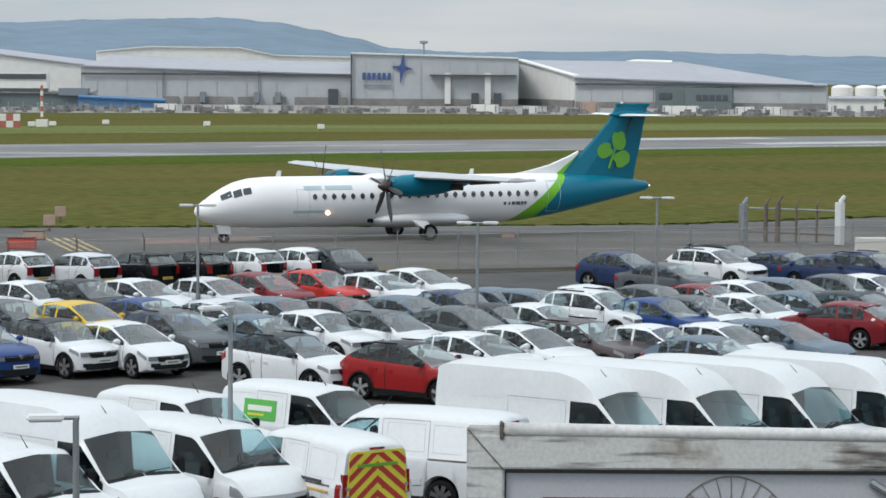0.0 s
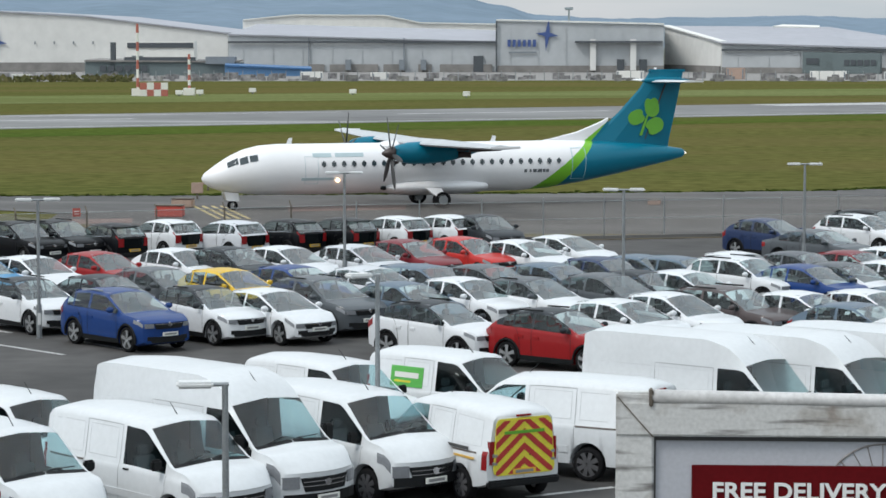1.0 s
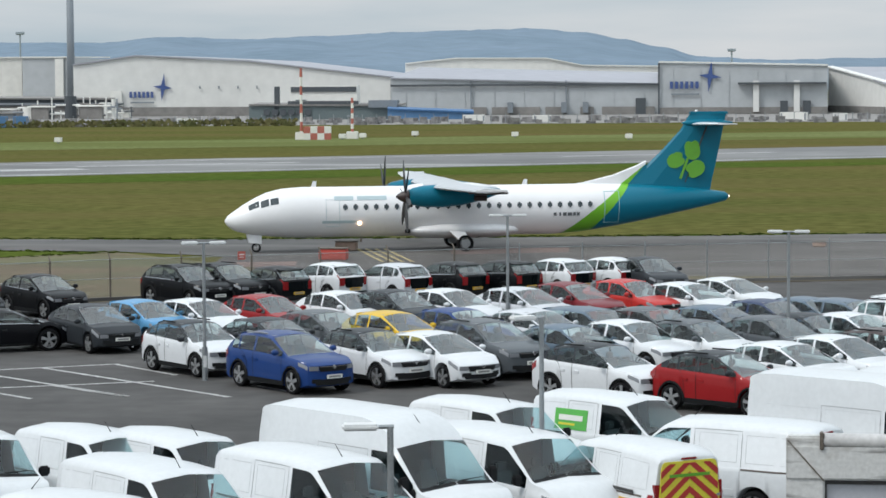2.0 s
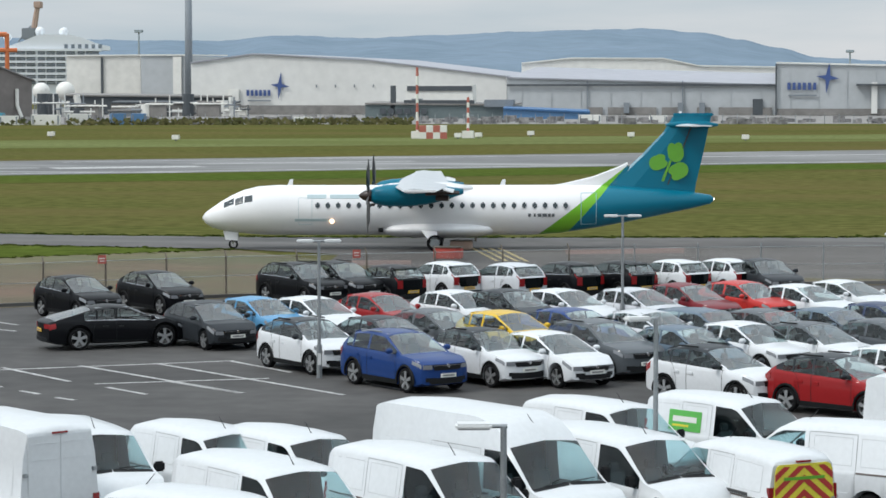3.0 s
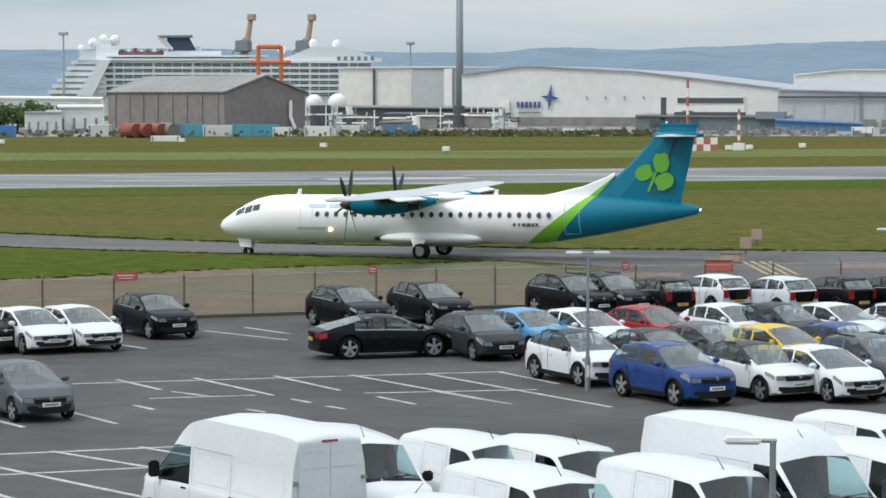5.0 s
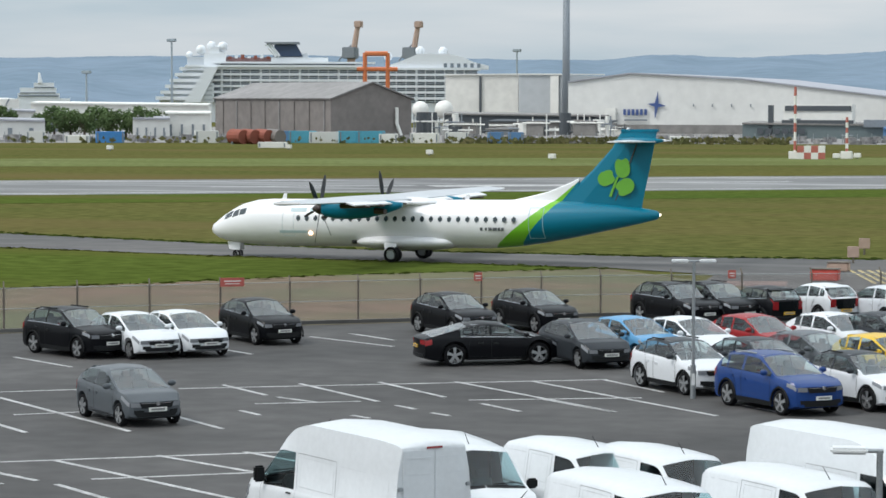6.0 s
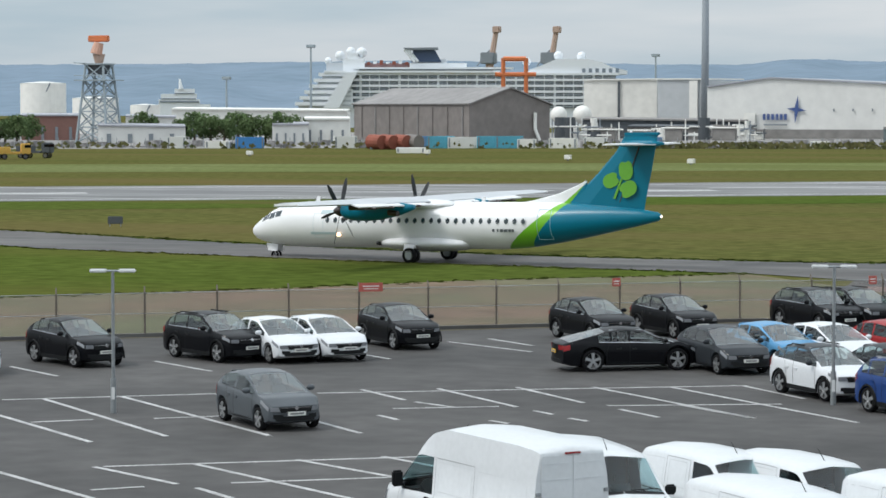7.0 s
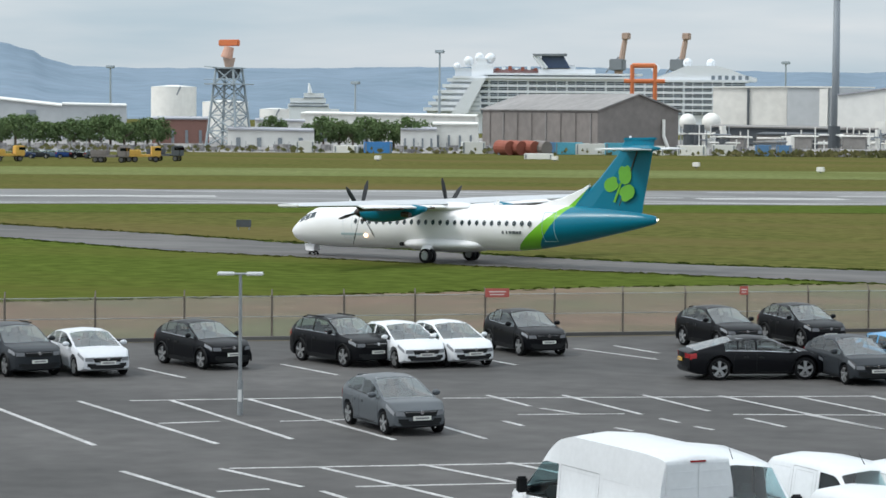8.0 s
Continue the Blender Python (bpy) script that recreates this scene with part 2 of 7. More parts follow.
sheet("runway", strip(292, 346, -420, 620), GZ + 0.03, m_runway, "pale grey patchy asphalt runway crossing the airfield", "runway")
sheet("runway_edge", strip(268, 292, -420, 620), GZ + 0.02, m_grass_edge, "greener grass along the edge of the runway", "grass")
sheet("mown_strip", strip(398, 452, -600, 800, 0.50), GZ + 0.02, m_grass_light, "lighter mown grass strip beyond the runway", "grass")
APRON = [(-24, 104), (-27, 131), (-33.5, 134.5), (-45, 136), (-57, 137.6), (-71, 140.8), (-80, 142.5), (-99, 152), (-170, 190), (-176, 204), (-109, 168), (-92, 161.5), (-77, 154.5), (-59, 148), (-47, 145.3), (-33, 145), (-24, 146), (-3, 149.2), (14, 153), (28, 163), (90, 195), (90, 130), (28, 122)]
sheet("taxiway", APRON, GZ + 0.04, m_apron, "grey asphalt taxiway and apron with patched surface", "taxiway")
sheet("verge_grass", [(-160, 60), (-66, 100), (-58, 108.4), (-51, 116), (-45, 124), (-38.5, 129.5), (-33.2, 133.8), (-45, 135.4), (-57, 137), (-71, 140.2), (-80, 141.9), (-99, 151.4), (-170, 189)], GZ + 0.05, m_grass_near, "fresh green grass wedge beside the taxiway", "grass")
VERGE = [(-160, 20), (-54, 82), (-46, 88), (-34.5, 96.6), (-26, 103), (-10, 111), (6, 116), (30, 127), (90, 150), (90, 152), (28, 128.5), (6, 118), (-20, 118), (-33.5, 134), (-38.5, 129.4), (-45, 123.9), (-51, 115.9), (-58, 108.3), (-66, 99.9), (-160, 59.9)]
sheet("verge", VERGE, GZ + 0.055, m_dirt, "brown bare verge along the boundary fence", "verge")
CARPARK = [(-160, 18), (-54, 81.6), (-46, 87.6), (-34.5, 96.2), (-26, 102.6), (-10, 110.6), (6, 115.6), (30, 126.6), (90, 149), (90, -40), (-160, -40)]
sheet("car_park", CARPARK, 0.0, m_asphalt, "dark grey asphalt car park surface", "car park", thick=0.2)


# ---- vehicles ----
def wheel_mesh(r, w):
    """The tyre and rim of a wheel with its axle along y, outer face at +y."""
    bm = bmesh.new()
    prof = ((0.72, 0.46), (0.88, 0.5), (0.97, 0.42), (1.0, 0.2), (1.0, -0.2), (0.97, -0.42), (0.88, -0.5), (0.72, -0.46))
    seg = 20
    rings = [[bm.verts.new((r * k * math.cos(a), w * q, r * k * math.sin(a))) for k, q in prof] for a in (2 * math.pi * i / seg for i in range(seg))]
    for i in range(seg):
        A, B = rings[i], rings[(i + 1) % seg]
        for j in range(len(prof) - 1):
            bm.faces.new((A[j], A[j + 1], B[j + 1], B[j]))
    return bm


def rim_mesh(r, w, spokes=5):
    bm = bmesh.new()
    seg = 20
    ring = [[bm.verts.new((r * k * math.cos(a), y, r * k * math.sin(a))) for k, y in ((0.78, w * 0.47), (0.70, w * 0.42), (0.68, -w * 0.1))] for a in (2 * math.pi * i / seg for i in range(seg))]
    for i in range(seg):
        A, B = ring[i], ring[(i + 1) % seg]
        for j in range(2):
            bm.faces.new((A[j], A[j + 1], B[j + 1], B[j]))
    tube(bm, (0, w * 0.1, 0), (0, w * 0.42, 0), r * 0.16, r * 0.13, 10)
    for i in range(spokes):
        a = 2 * math.pi * i / spokes + 0.3
        c, s = math.cos(a), math.sin(a)
        q = [(r * (k * c - h * s), w * y, r * (k * s + h * c)) for k, h, y in ((0.1, -0.10, 0.44), (0.72, -0.15, 0.42), (0.72, 0.15, 0.42), (0.1, 0.10, 0.44))]
        slab(bm, q, 0.012)
    return bm


def mesh_of(name, bm, material, smooth=False):
    me = bpy.data.meshes.new(name)
    bmesh.ops.recalc_face_normals(bm, faces=bm.faces)
    for f in bm.faces:
        f.smooth = smooth
    bm.to_mesh(me)
    bm.free()
    me.materials.append(material)
    return me


_wheel = {}


def wheels(parent, xs, half, r, w=0.21, dark=False):
    key = (round(r, 3), w, dark)
    if key not in _wheel:
        _wheel[key] = (mesh_of("tyre", wheel_mesh(r, w), m_tyre, True), mesh_of("rim", rim_mesh(r, w, 8 if dark else 5), m_rim_dark if dark else m_rim))
    tyre, rim = _wheel[key]
    for x in xs:
        for s in (1, -1):
            t = new("wheel", tyre)
            t.parent = parent
            t.matrix_basis = pose(x, s * (half - w / 2 - 0.01), r, 0, 0, 0 if s > 0 else 180)
            k = new("rim", rim)
            k.parent = t


def bil(q, u, v):
    a, b, c, d = (Vector(p) for p in q)
    return (a * (1 - u) + b * u) * (1 - v) + (d * (1 - u) + c * u) * v


def pane(name, q, u0, u1, v0, v1, mat, parent, out=0.012, label="", r=0.12):
    """A glass pane with rounded corners on a quad a, b, c, d."""
    nrm = (Vector(q[1]) - Vector(q[0])).cross(Vector(q[3]) - Vector(q[0])).normalized()
    pts = []
    for cu, cv, a0 in ((u0, v0, 180), (u1, v0, 270), (u1, v1, 0), (u0, v1, 90)):
        du, dv = (u1 - u0) * r * 0.6, (v1 - v0) * r
        iu, iv = cu + (du if cu == u0 else -du), cv + (dv if cv == v0 else -dv)
        for k in range(3):
            a = radians(a0 + 45 * k)
            pts.append(bil(q, iu + du * math.cos(a), iv + dv * math.sin(a)) + nrm * out)
    return part(name, slab(bmesh.new(), pts, 0.01), mat, parent, label)


def lerp(a, b, u):
    return a + (b - a) * u


def keyed(keys, x, soft=0.05):
    """The height of a side outline at x, its corners rounded over soft metres."""
    total = 0.0
    for d in (-1, -0.5, 0, 0.5, 1):
        v = min(max(x + d * soft, keys[0][0]), keys[-1][0])
        for (a, p), (b, q) in zip(keys, keys[1:]):
            if v <= b:
                total += lerp(p, q, (v - a) / (b - a) if b > a else 0)
                break
    return total / 5


class Shell:
    """The outer skin of a vehicle, from its side outline, plan and cross-section."""

    def __init__(self, L, W, outline, belt, tumble, arches, r, nose, tail, floor=0.2, taper=0.14, zone=0.55, crown=0.02, soft=0.05, wtop=9.0):
        self.L, self.h, self.outline, self.belt, self.tumble = L, W / 2, outline, belt, tumble
        self.arches, self.r, self.nose, self.tail, self.floor, self.taper, self.zone, self.crown, self.soft, self.wtop = arches, r, nose, tail, floor, taper, zone, crown, soft, wtop

    def bottom(self, x):
        R = 1.2 * self.r
        for wx in self.arches:
            if abs(x - wx) <= R + 0.0005:
                return 0.98 * self.r + math.sqrt(max(0, R * R - (x - wx) ** 2))
        e = max(0, abs(x) - (self.L / 2 - 0.35)) / 0.35
        return self.floor + 0.08 * e

    def half(self, x):
        zt, zb = keyed(self.outline, x, self.soft), self.bottom(x)
        u = max(0, (abs(x) / (self.L / 2) - 0.70) / 0.30)
        w = self.h * (1 - self.taper * u ** 2)
        zs = max(min(keyed(self.belt, x), zt - 0.05), zb + 0.12)
        zt = max(zt, zs + 0.05)
        g = zt - zs
        z3 = max(zb + 0.04, 0.56 * zs)
        z7 = min(zs + 0.012 + 0.84 * (g - 0.02), self.wtop)
        y7, y8 = w - 0.065 - self.tumble * (z7 - zs) * 0.95, w - 0.12 - self.tumble * g
        return [(0, zb), (w - 0.14, zb), (w - 0.025, zb + 0.03), (w, z3), (w - 0.008, max(z3 + 0.02, zs - 0.10)), (w - 0.035, zs - 0.015), (w - 0.058, zs + 0.012),
                (y7, z7), (y8, zt - 0.006 - 0.03 * min(1, g / 0.3)), (0.6 * y8, zt), (0, zt + self.crown * min(1, g / 0.2) + 0.008)]

    def bend(self, x, y, z):
        """Rounds the nose and the tail in plan."""
        e = self.L / 2 - self.zone
        k = (y / self.h) ** 2
        if x > e:
            x -= self.nose * k * (x - e) / self.zone
        elif x < -e:
            x += self.tail * k * (-x - e) / self.zone
        return Vector((x, y, z))

    def at(self, x, t, s=1):
        h = self.half(x)
        i = min(int(t), 9)
        (y0, z0), (y1, z1) = h[i], h[i + 1]
        return self.bend(x, s * lerp(y0, y1, t - i), lerp(z0, z1, t - i))

    def build(self, sides, screens):
        """The skin with its window openings, and the panes that fill them."""
        L2 = self.L / 2
        xs = {-L2, L2, L2 - 0.03, -L2 + 0.03}
        for a, b in list(sides) + list(screens):
            xs |= {a, b}
        for wx in self.arches:
            R = 1.2 * self.r
            xs |= {wx + R * math.cos(radians(a)) for a in range(0, 181, 18)} | {wx + R + 0.008, wx - R - 0.008}
        keep = sorted(xs)
        n = int(self.L / 0.13)
        for i in range(1, n):
            x = -L2 + self.L * i / n
            if min(abs(x - k) for k in xs) > 0.05:
                keep.append(x)
        keep.sort()
        bm, panes = bmesh.new(), {}
        rows = []
        for x in keep:
            h = self.half(x)
            if abs(x) > L2 - 0.001:
                top = h[8][1]
                h = h[:9] + [(h[9][0], top), (0, top)]
            ring = h + [(-y, z) for y, z in reversed(h[1:-1])]
            rows.append([bm.verts.new(self.bend(x, y, z)) for y, z in ring])
        k = len(rows[0])
        for (xa, A), (xb, B) in zip(zip(keep, rows), zip(keep[1:], rows[1:])):
            mid = (xa + xb) / 2
            for i in range(k):
                j = (i + 1) % k
                key = None
                if i in (6, 13):
                    key = next((("side", n_, i) for n_, (a, b) in enumerate(sides) if a < mid < b), None)
                elif 8 <= i <= 11:
                    key = next((("screen", n_, 0) for n_, (a, b) in enumerate(screens) if a < mid < b), None)
                if key:
                    panes.setdefault(key, []).append([v.co.copy() for v in (A[i], A[j], B[j], B[i])])
                else:
                    bm.faces.new((A[i], A[j], B[j], B[i]))
        # nose and tail faces, curved in plan
        for x, row in ((keep[0], rows[0]), (keep[-1], rows[-1])):
            cols = []
            for f in (1, 0.6, 0.2, -0.2, -0.6, -1):
                cols.append([row[i] if f == 1 else row[20 - i] if f == -1 else bm.verts.new(self.bend(x, f * self.half(x)[i][0], self.half(x)[i][1])) for i in range(1, 9)])
            for a, b in zip(cols, cols[1:]):
                for i in range(7):
                    bm.faces.new((a[i], a[i + 1], b[i + 1], b[i]))
        bmesh.ops.remove_doubles(bm, verts=bm.verts, dist=0.0005)
        return bm, panes


def glaze(panes, parent, names, mat, side_mat):
    """One glass pane for each window opening."""
    for key, quads in panes.items():
        bm = bmesh.new()
        for q in quads:
            bm.faces.new([bm.verts.new(p) for p in q])
        bmesh.ops.remove_doubles(bm, verts=bm.verts, dist=0.0005)
        part(names[key[0]][key[1]] if key[0] == "screen" else names["side"], bm, side_mat if key[0] == "side" else mat, parent, smooth=True)


def on_skin(sh, x0, x1, t0, t1, s=1, off=0.012, nx=5, nt=3, bm=None, tilt=0.0):
    """A plate that follows the skin, standing off it; tilt slides its upper edge along x."""
    bm = bm or bmesh.new()
    g = []
    for i in range(nx + 1):
        col = []
        for j in range(nt + 1):
            x, t = lerp(x0, x1, i / nx) + tilt * j / nt, lerp(t0, t1, j / nt)
            p = sh.at(x, t, s)
            n = (sh.at(x + 0.02, t, s) - sh.at(x - 0.02, t, s)).cross(sh.at(x, min(9.99, t + 0.05), s) - sh.at(x, t - 0.05, s)).normalized()
            if n.y * s < 0 and t < 8:
                n = -n
            if n.z < 0 and t >= 8:
                n = -n
            col.append((p - n * 0.02, p + n * off))
        g.append(col)
    top = [[bm.verts.new(c[1]) for c in col] for col in g]
    low = [[bm.verts.new(c[0]) for c in col] for col in g]
    for i in range(nx):
        for j in range(nt):
            bm.faces.new((top[i][j], top[i + 1][j], top[i + 1][j + 1], top[i][j + 1]))
    for i in range(nx):
        bm.faces.new((low[i][0], low[i + 1][0], top[i + 1][0], top[i][0]))
        bm.faces.new((low[i][nt], top[i][nt], top[i + 1][nt], low[i + 1][nt]))
    for j in range(nt):
        bm.faces.new((low[0][j], top[0][j], top[0][j + 1], low[0][j + 1]))
        bm.faces.new((low[nx][j], low[nx][j + 1], top[nx][j + 1], top[nx][j]))
    return bm


def on_end(sh, end, y0, y1, z0, z1, off=0.012, n=8, bm=None, pinch=0.0):
    """A plate on the nose (end 1) or tail (end -1) that follows its curve; pinch narrows its lower edge."""
    bm = bm or bmesh.new()
    x = end * sh.L / 2
    cols = []
    for i in range(n + 1):
        y = lerp(y0, y1, i / n)
        yl = y * (1 - pinch)
        pts = [sh.bend(x, yl, z0), sh.bend(x, y, z1)]
        cols.append([bm.verts.new(p + Vector((end * o, 0, 0))) for p in pts for o in (off, -0.06)])
    for a, b in zip(cols, cols[1:]):
        for i, j in ((0, 2), (2, 3), (3, 1), (1, 0)):
            bm.faces.new((a[i], a[j], b[j], b[i]))
    for c in (cols[0], cols[-1]):
        bm.faces.new((c[0], c[2], c[3], c[1]))
    return bm


def seam(sh, pts, s, bm, w=0.007, lift=0.005):
    """A shut line, one ribbon along points (x, t) of the skin."""
    path = []
    for (xa, ta), (xb, tb) in zip(pts, pts[1:]):
        path += [(lerp(xa, xb, u / 4), lerp(ta, tb, u / 4)) for u in range(4)]
    path.append(pts[-1])
    last = None
    for i, (x, t) in enumerate(path):
        p = sh.at(x, t, s)
        a, b = path[max(0, i - 1)], path[min(len(path) - 1, i + 1)]
        d = sh.at(*b, s) - sh.at(*a, s)
        n = (sh.at(x + 0.02, t, s) - sh.at(x - 0.02, t, s)).cross(sh.at(x, min(9.99, t + 0.05), s) - sh.at(x, t - 0.05, s)).normalized()
        n = n if n.y * s > 0 else -n
        v = d.cross(n)
        v = v.normalized() * w if v.length > 1e-6 else Vector((w, 0, 0))
        pair = bm.verts.new(p + n * lift - v), bm.verts.new(p + n * lift + v)
        if last:
            bm.faces.new((last[0], last[1], pair[1], pair[0]))
        last = pair


def seats(parent, rows, zf, zs, half):
    """Dark seats with head restraints."""
    for x, back in rows:
        for s in (1, -1):
            bm = boxes((x - 0.25, x + 0.28, s * half - 0.24, s * half + 0.24, zf, zf + 0.16), bevel=0.04)
            slab(bm, [(x - 0.20, s * half - 0.23, zf), (x - 0.20, s * half + 0.23, zf), (x - 0.36, s * half + 0.20, zs), (x - 0.36, s * half - 0.20, zs)], 0.06)
            box(bm, x - 0.44, x - 0.33, s * half - 0.12, s * half + 0.12, zs + 0.03, zs + 0.20, 0.03)
            part("seat", bm, m_seat, parent)


CARS = {
    # length, width, height, wheelbase, wheel radius, bonnet height, belt height, cabin: rear base, rear roof, front roof, screen base
    "hatchback": (3.98, 1.74, 1.48, 2.51, 0.315, 0.94, 0.97, -1.88, -1.12, 0.14, 1.14),
    "city_car": (3.70, 1.74, 1.52, 2.43, 0.33, 0.98, 1.00, -1.78, -1.25, 0.20, 1.10),
    "small_suv": (4.15, 1.78, 1.56, 2.56, 0.345, 1.00, 1.04, -1.97, -1.16, 0.10, 1.06),
    "suv": (4.42, 1.85, 1.62, 2.66, 0.36, 1.05, 1.08, -2.11, -1.46, 0.14, 1.10),
    "family_hatchback": (4.30, 1.80, 1.47, 2.64, 0.325, 0.93, 0.96, -2.01, -1.14, 0.16, 1.20),
    "estate": (4.60, 1.82, 1.47, 2.68, 0.325, 0.93, 0.96, -2.18, -1.72, 0.18, 1.22),
    "saloon": (4.60, 1.82, 1.44, 2.70, 0.325, 0.93, 0.96, -1.75, -1.00, 0.25, 1.30),
    "fastback": (4.97, 1.91, 1.42, 2.91, 0.37, 0.90, 0.95, -2.25, -0.90, 0.38, 1.42),
}


def build_car(kind, colour, label, roof=None, group="parked cars"):
    L, W, H, wb, r, hb, belt, xr, rr, rf, xf = CARS[kind]
    h = W / 2
    car = thing("car", label, "car", group)
    p, pr = paint[colour], paint[roof or colour]
    suv = "suv" in kind
    fx, rx = wb / 2 + 0.06, -wb / 2 + 0.06
    front, rear = L / 2, -L / 2
    nose_z, tail_z = hb - (0.17 if suv else 0.22), belt - (0.06 if kind != "saloon" else 0.0)
    side_line = [(rear, tail_z), (rear + 0.05, belt), (xr, belt + 0.03), (rr, H - 0.07), ((rr + rf) / 2, H), (rf, H - 0.05), (xf, hb + 0.01), (lerp(xf, front, 0.55), hb - 0.05), (front - 0.14, nose_z + 0.05), (front, nose_z - 0.03)]
    rise = 0.07 if kind in ("small_suv", "hatchback", "city_car") else 0.03
    belt_line = [(rear, belt + rise), (xr + 0.5, belt + rise), (0.0, belt), (xf, belt - 0.05), (front, belt - 0.12)]
    sh = Shell(L, W, side_line, belt_line, 0.30 if kind != "fastback" else 0.42, (fx, rx), r, 0.26, 0.14)
    xb = (rf + rr) / 2 + 0.12
    sides = [(xb + 0.04, xf - 0.24 * (xf - rf)), (rr + 0.16, xb - 0.04), (max(rr - 0.20, lerp(rr, xr, 0.55)), rr + 0.10)]
    if kind in ("saloon", "fastback"):
        sides[2] = (rr - 0.30, rr + 0.10)
    screens = [(rf + 0.05, xf - 0.02), (xr + 0.06 if kind != "city_car" else xr + 0.02, rr - 0.05)]
    bm, panes = sh.build(sides, screens)
    body = part("body", bm, [p, pr], car, smooth=True)
    if roof:
        for f in body.data.polygons:
            if f.center.z > belt + 0.14 and xr < f.center.x < xf:
                f.material_index = 1
    body.modifiers.new("edge", "EDGE_SPLIT").split_angle = radians(44)
    glaze(panes, car, {"screen": ("windscreen", "rear_window"), "side": "side_window"}, m_window, m_side_window)
    part("cabin_floor", boxes((xr + 0.20, xf - 0.10, -h + 0.12, h - 0.12, 0.45, 0.62)), m_trim, car)
    part("dashboard", boxes((xf - 0.62, xf - 0.18, -h + 0.14, h - 0.14, belt - 0.22, belt - 0.06), bevel=0.04), m_trim, car)
    part("parcel_shelf", boxes((xr + 0.10, rr + 0.12, -h + 0.18, h - 0.18, belt - 0.10, belt - 0.06)), m_trim, car)
    seats(car, ((0.28, 0), (-0.62, 0)), 0.62, H - 0.44, 0.36)
    lining = bmesh.new()
    box(lining, rr + 0.14, rf - 0.04, -h + 0.34, h - 0.34, H - 0.09, H - 0.06)
    part("headlining", lining, m_galv, car)
    for s in (1, -1):
        part("sill", on_skin(sh, rx + 1.25 * r, fx - 1.25 * r, 1.6, 2.35 if suv else 2.15, s, 0.012, 4, 2), m_trim, car)
        bm = bmesh.new()
        bmesh.ops.create_uvsphere(bm, u_segments=10, v_segments=6, radius=1.0, matrix=pose(xf - 0.36, s * (h + 0.09), belt + 0.07, 0, 0, 0) @ Matrix.Diagonal((0.08, 0.13, 0.085, 1)))
        part("mirror", bm, pr if roof else p, car, smooth=True)
        for a in (xb + 0.16, rr + 0.40):
            part("door_handle", on_skin(sh, a - 0.09, a + 0.09, 3.62, 3.8, s, 0.022, 1, 1), p if colour != "black" else m_trim, car)
        hz = nose_z - 0.02
        bm = on_skin(sh, front - 0.46, front - 0.015, 4.05, 5.2, s, 0.010, 5, 2, tilt=-0.03)
        wn_ = sh.half(front)[5][0]
        on_end(sh, 1, s * (wn_ - 0.26), s * (wn_ - 0.01), nose_z - 0.17, nose_z - 0.05, 0.010, 4, bm)
        part("headlight", bm, m_lens, car)
        wt_ = sh.half(rear)[4][0]
        tz = belt - 0.12
        if kind == "city_car":
            bm = on_end(sh, -1, s * 0.50, s * (wt_ - 0.03), belt - 0.34, belt - 0.02, 0.03, 3)
            on_skin(sh, rear + 0.05, rear + 0.17, 6.1, 7.2, s, 0.012, 2, 3, bm)
        else:
            bm = on_end(sh, -1, s * (wt_ - 0.34), s * (wt_ - 0.01), tz - 0.10, tz + 0.05, 0.015, 4)
            on_skin(sh, rear + 0.01, rear + 0.26, 3.7, 4.8, s, 0.010, 3, 2, bm)
        part("tail_light", bm, m_tail, car)
        part("fog_lamp_housing", on_end(sh, 1, s * (wn_ - 0.34), s * (wn_ - 0.08), 0.36, 0.47, 0.012, 3), m_trim, car)
        bm = bmesh.new()
        seam(sh, ((xf - 0.20, 5.6), (xf - 0.20, 2.2), (xb, 2.2), (xb, 5.6), (xb + 0.005, 2.3), (rx + 1.3 * r, 2.3), (rx + 1.25 * r, 3.2), (rr + 0.16, 5.6)), s, bm)
        part("shut_line", bm, m_trim, car)
        part("waist_trim", on_skin(sh, sides[2][0], sides[0][1] + 0.06, 5.72, 6.02, s, 0.006, 6, 1), m_trim if colour != "black" else m_chrome, car)
        if suv or kind == "city_car":
            for wx in (fx, rx):
                bm = bmesh.new()
                ar = [(wx + 1.19 * r * math.cos(radians(a)), s * (sh.half(wx)[3][0] - 0.006), r * 0.98 + 1.19 * r * math.sin(radians(a))) for a in range(-12, 193, 17)]
                for p0, p1 in zip(ar, ar[1:]):
                    tube(bm, p0, p1, 0.030, seg=5)
                part("arch_trim", bm, m_trim, car)
        if kind == "suv" or (kind == "small_suv" and roof):
            y_ = sh.half((rr + rf) / 2)[8][0] - 0.01
            part("roof_rail", tube(bmesh.new(), (rf - 0.30, s * y_, H - 0.010), (rr + 0.25, s * y_, H - 0.012), 0.022, seg=6), m_trim if colour != "blue" else m_galv, car)
    for wx in (fx, rx):
        part("wheel_well", boxes((wx - 1.15 * r, wx + 1.15 * r, -h + 0.24, h - 0.24, 0.2, 2.1 * r)), m_trim, car)
    part("grille", on_end(sh, 1, -0.50, 0.50, nose_z - 0.20, nose_z - 0.05, 0.016, 8, pinch=0.12), m_trim, car)
    part("badge", tube(bmesh.new(), (front - 0.02, 0, nose_z - 0.08), (front + 0.026, 0, nose_z - 0.08), 0.06, 0.055, 12), m_chrome, car)
    part("grille_bar", on_end(sh, 1, -0.46, 0.46, nose_z - 0.075, nose_z - 0.058, 0.022, 8), m_chrome, car)
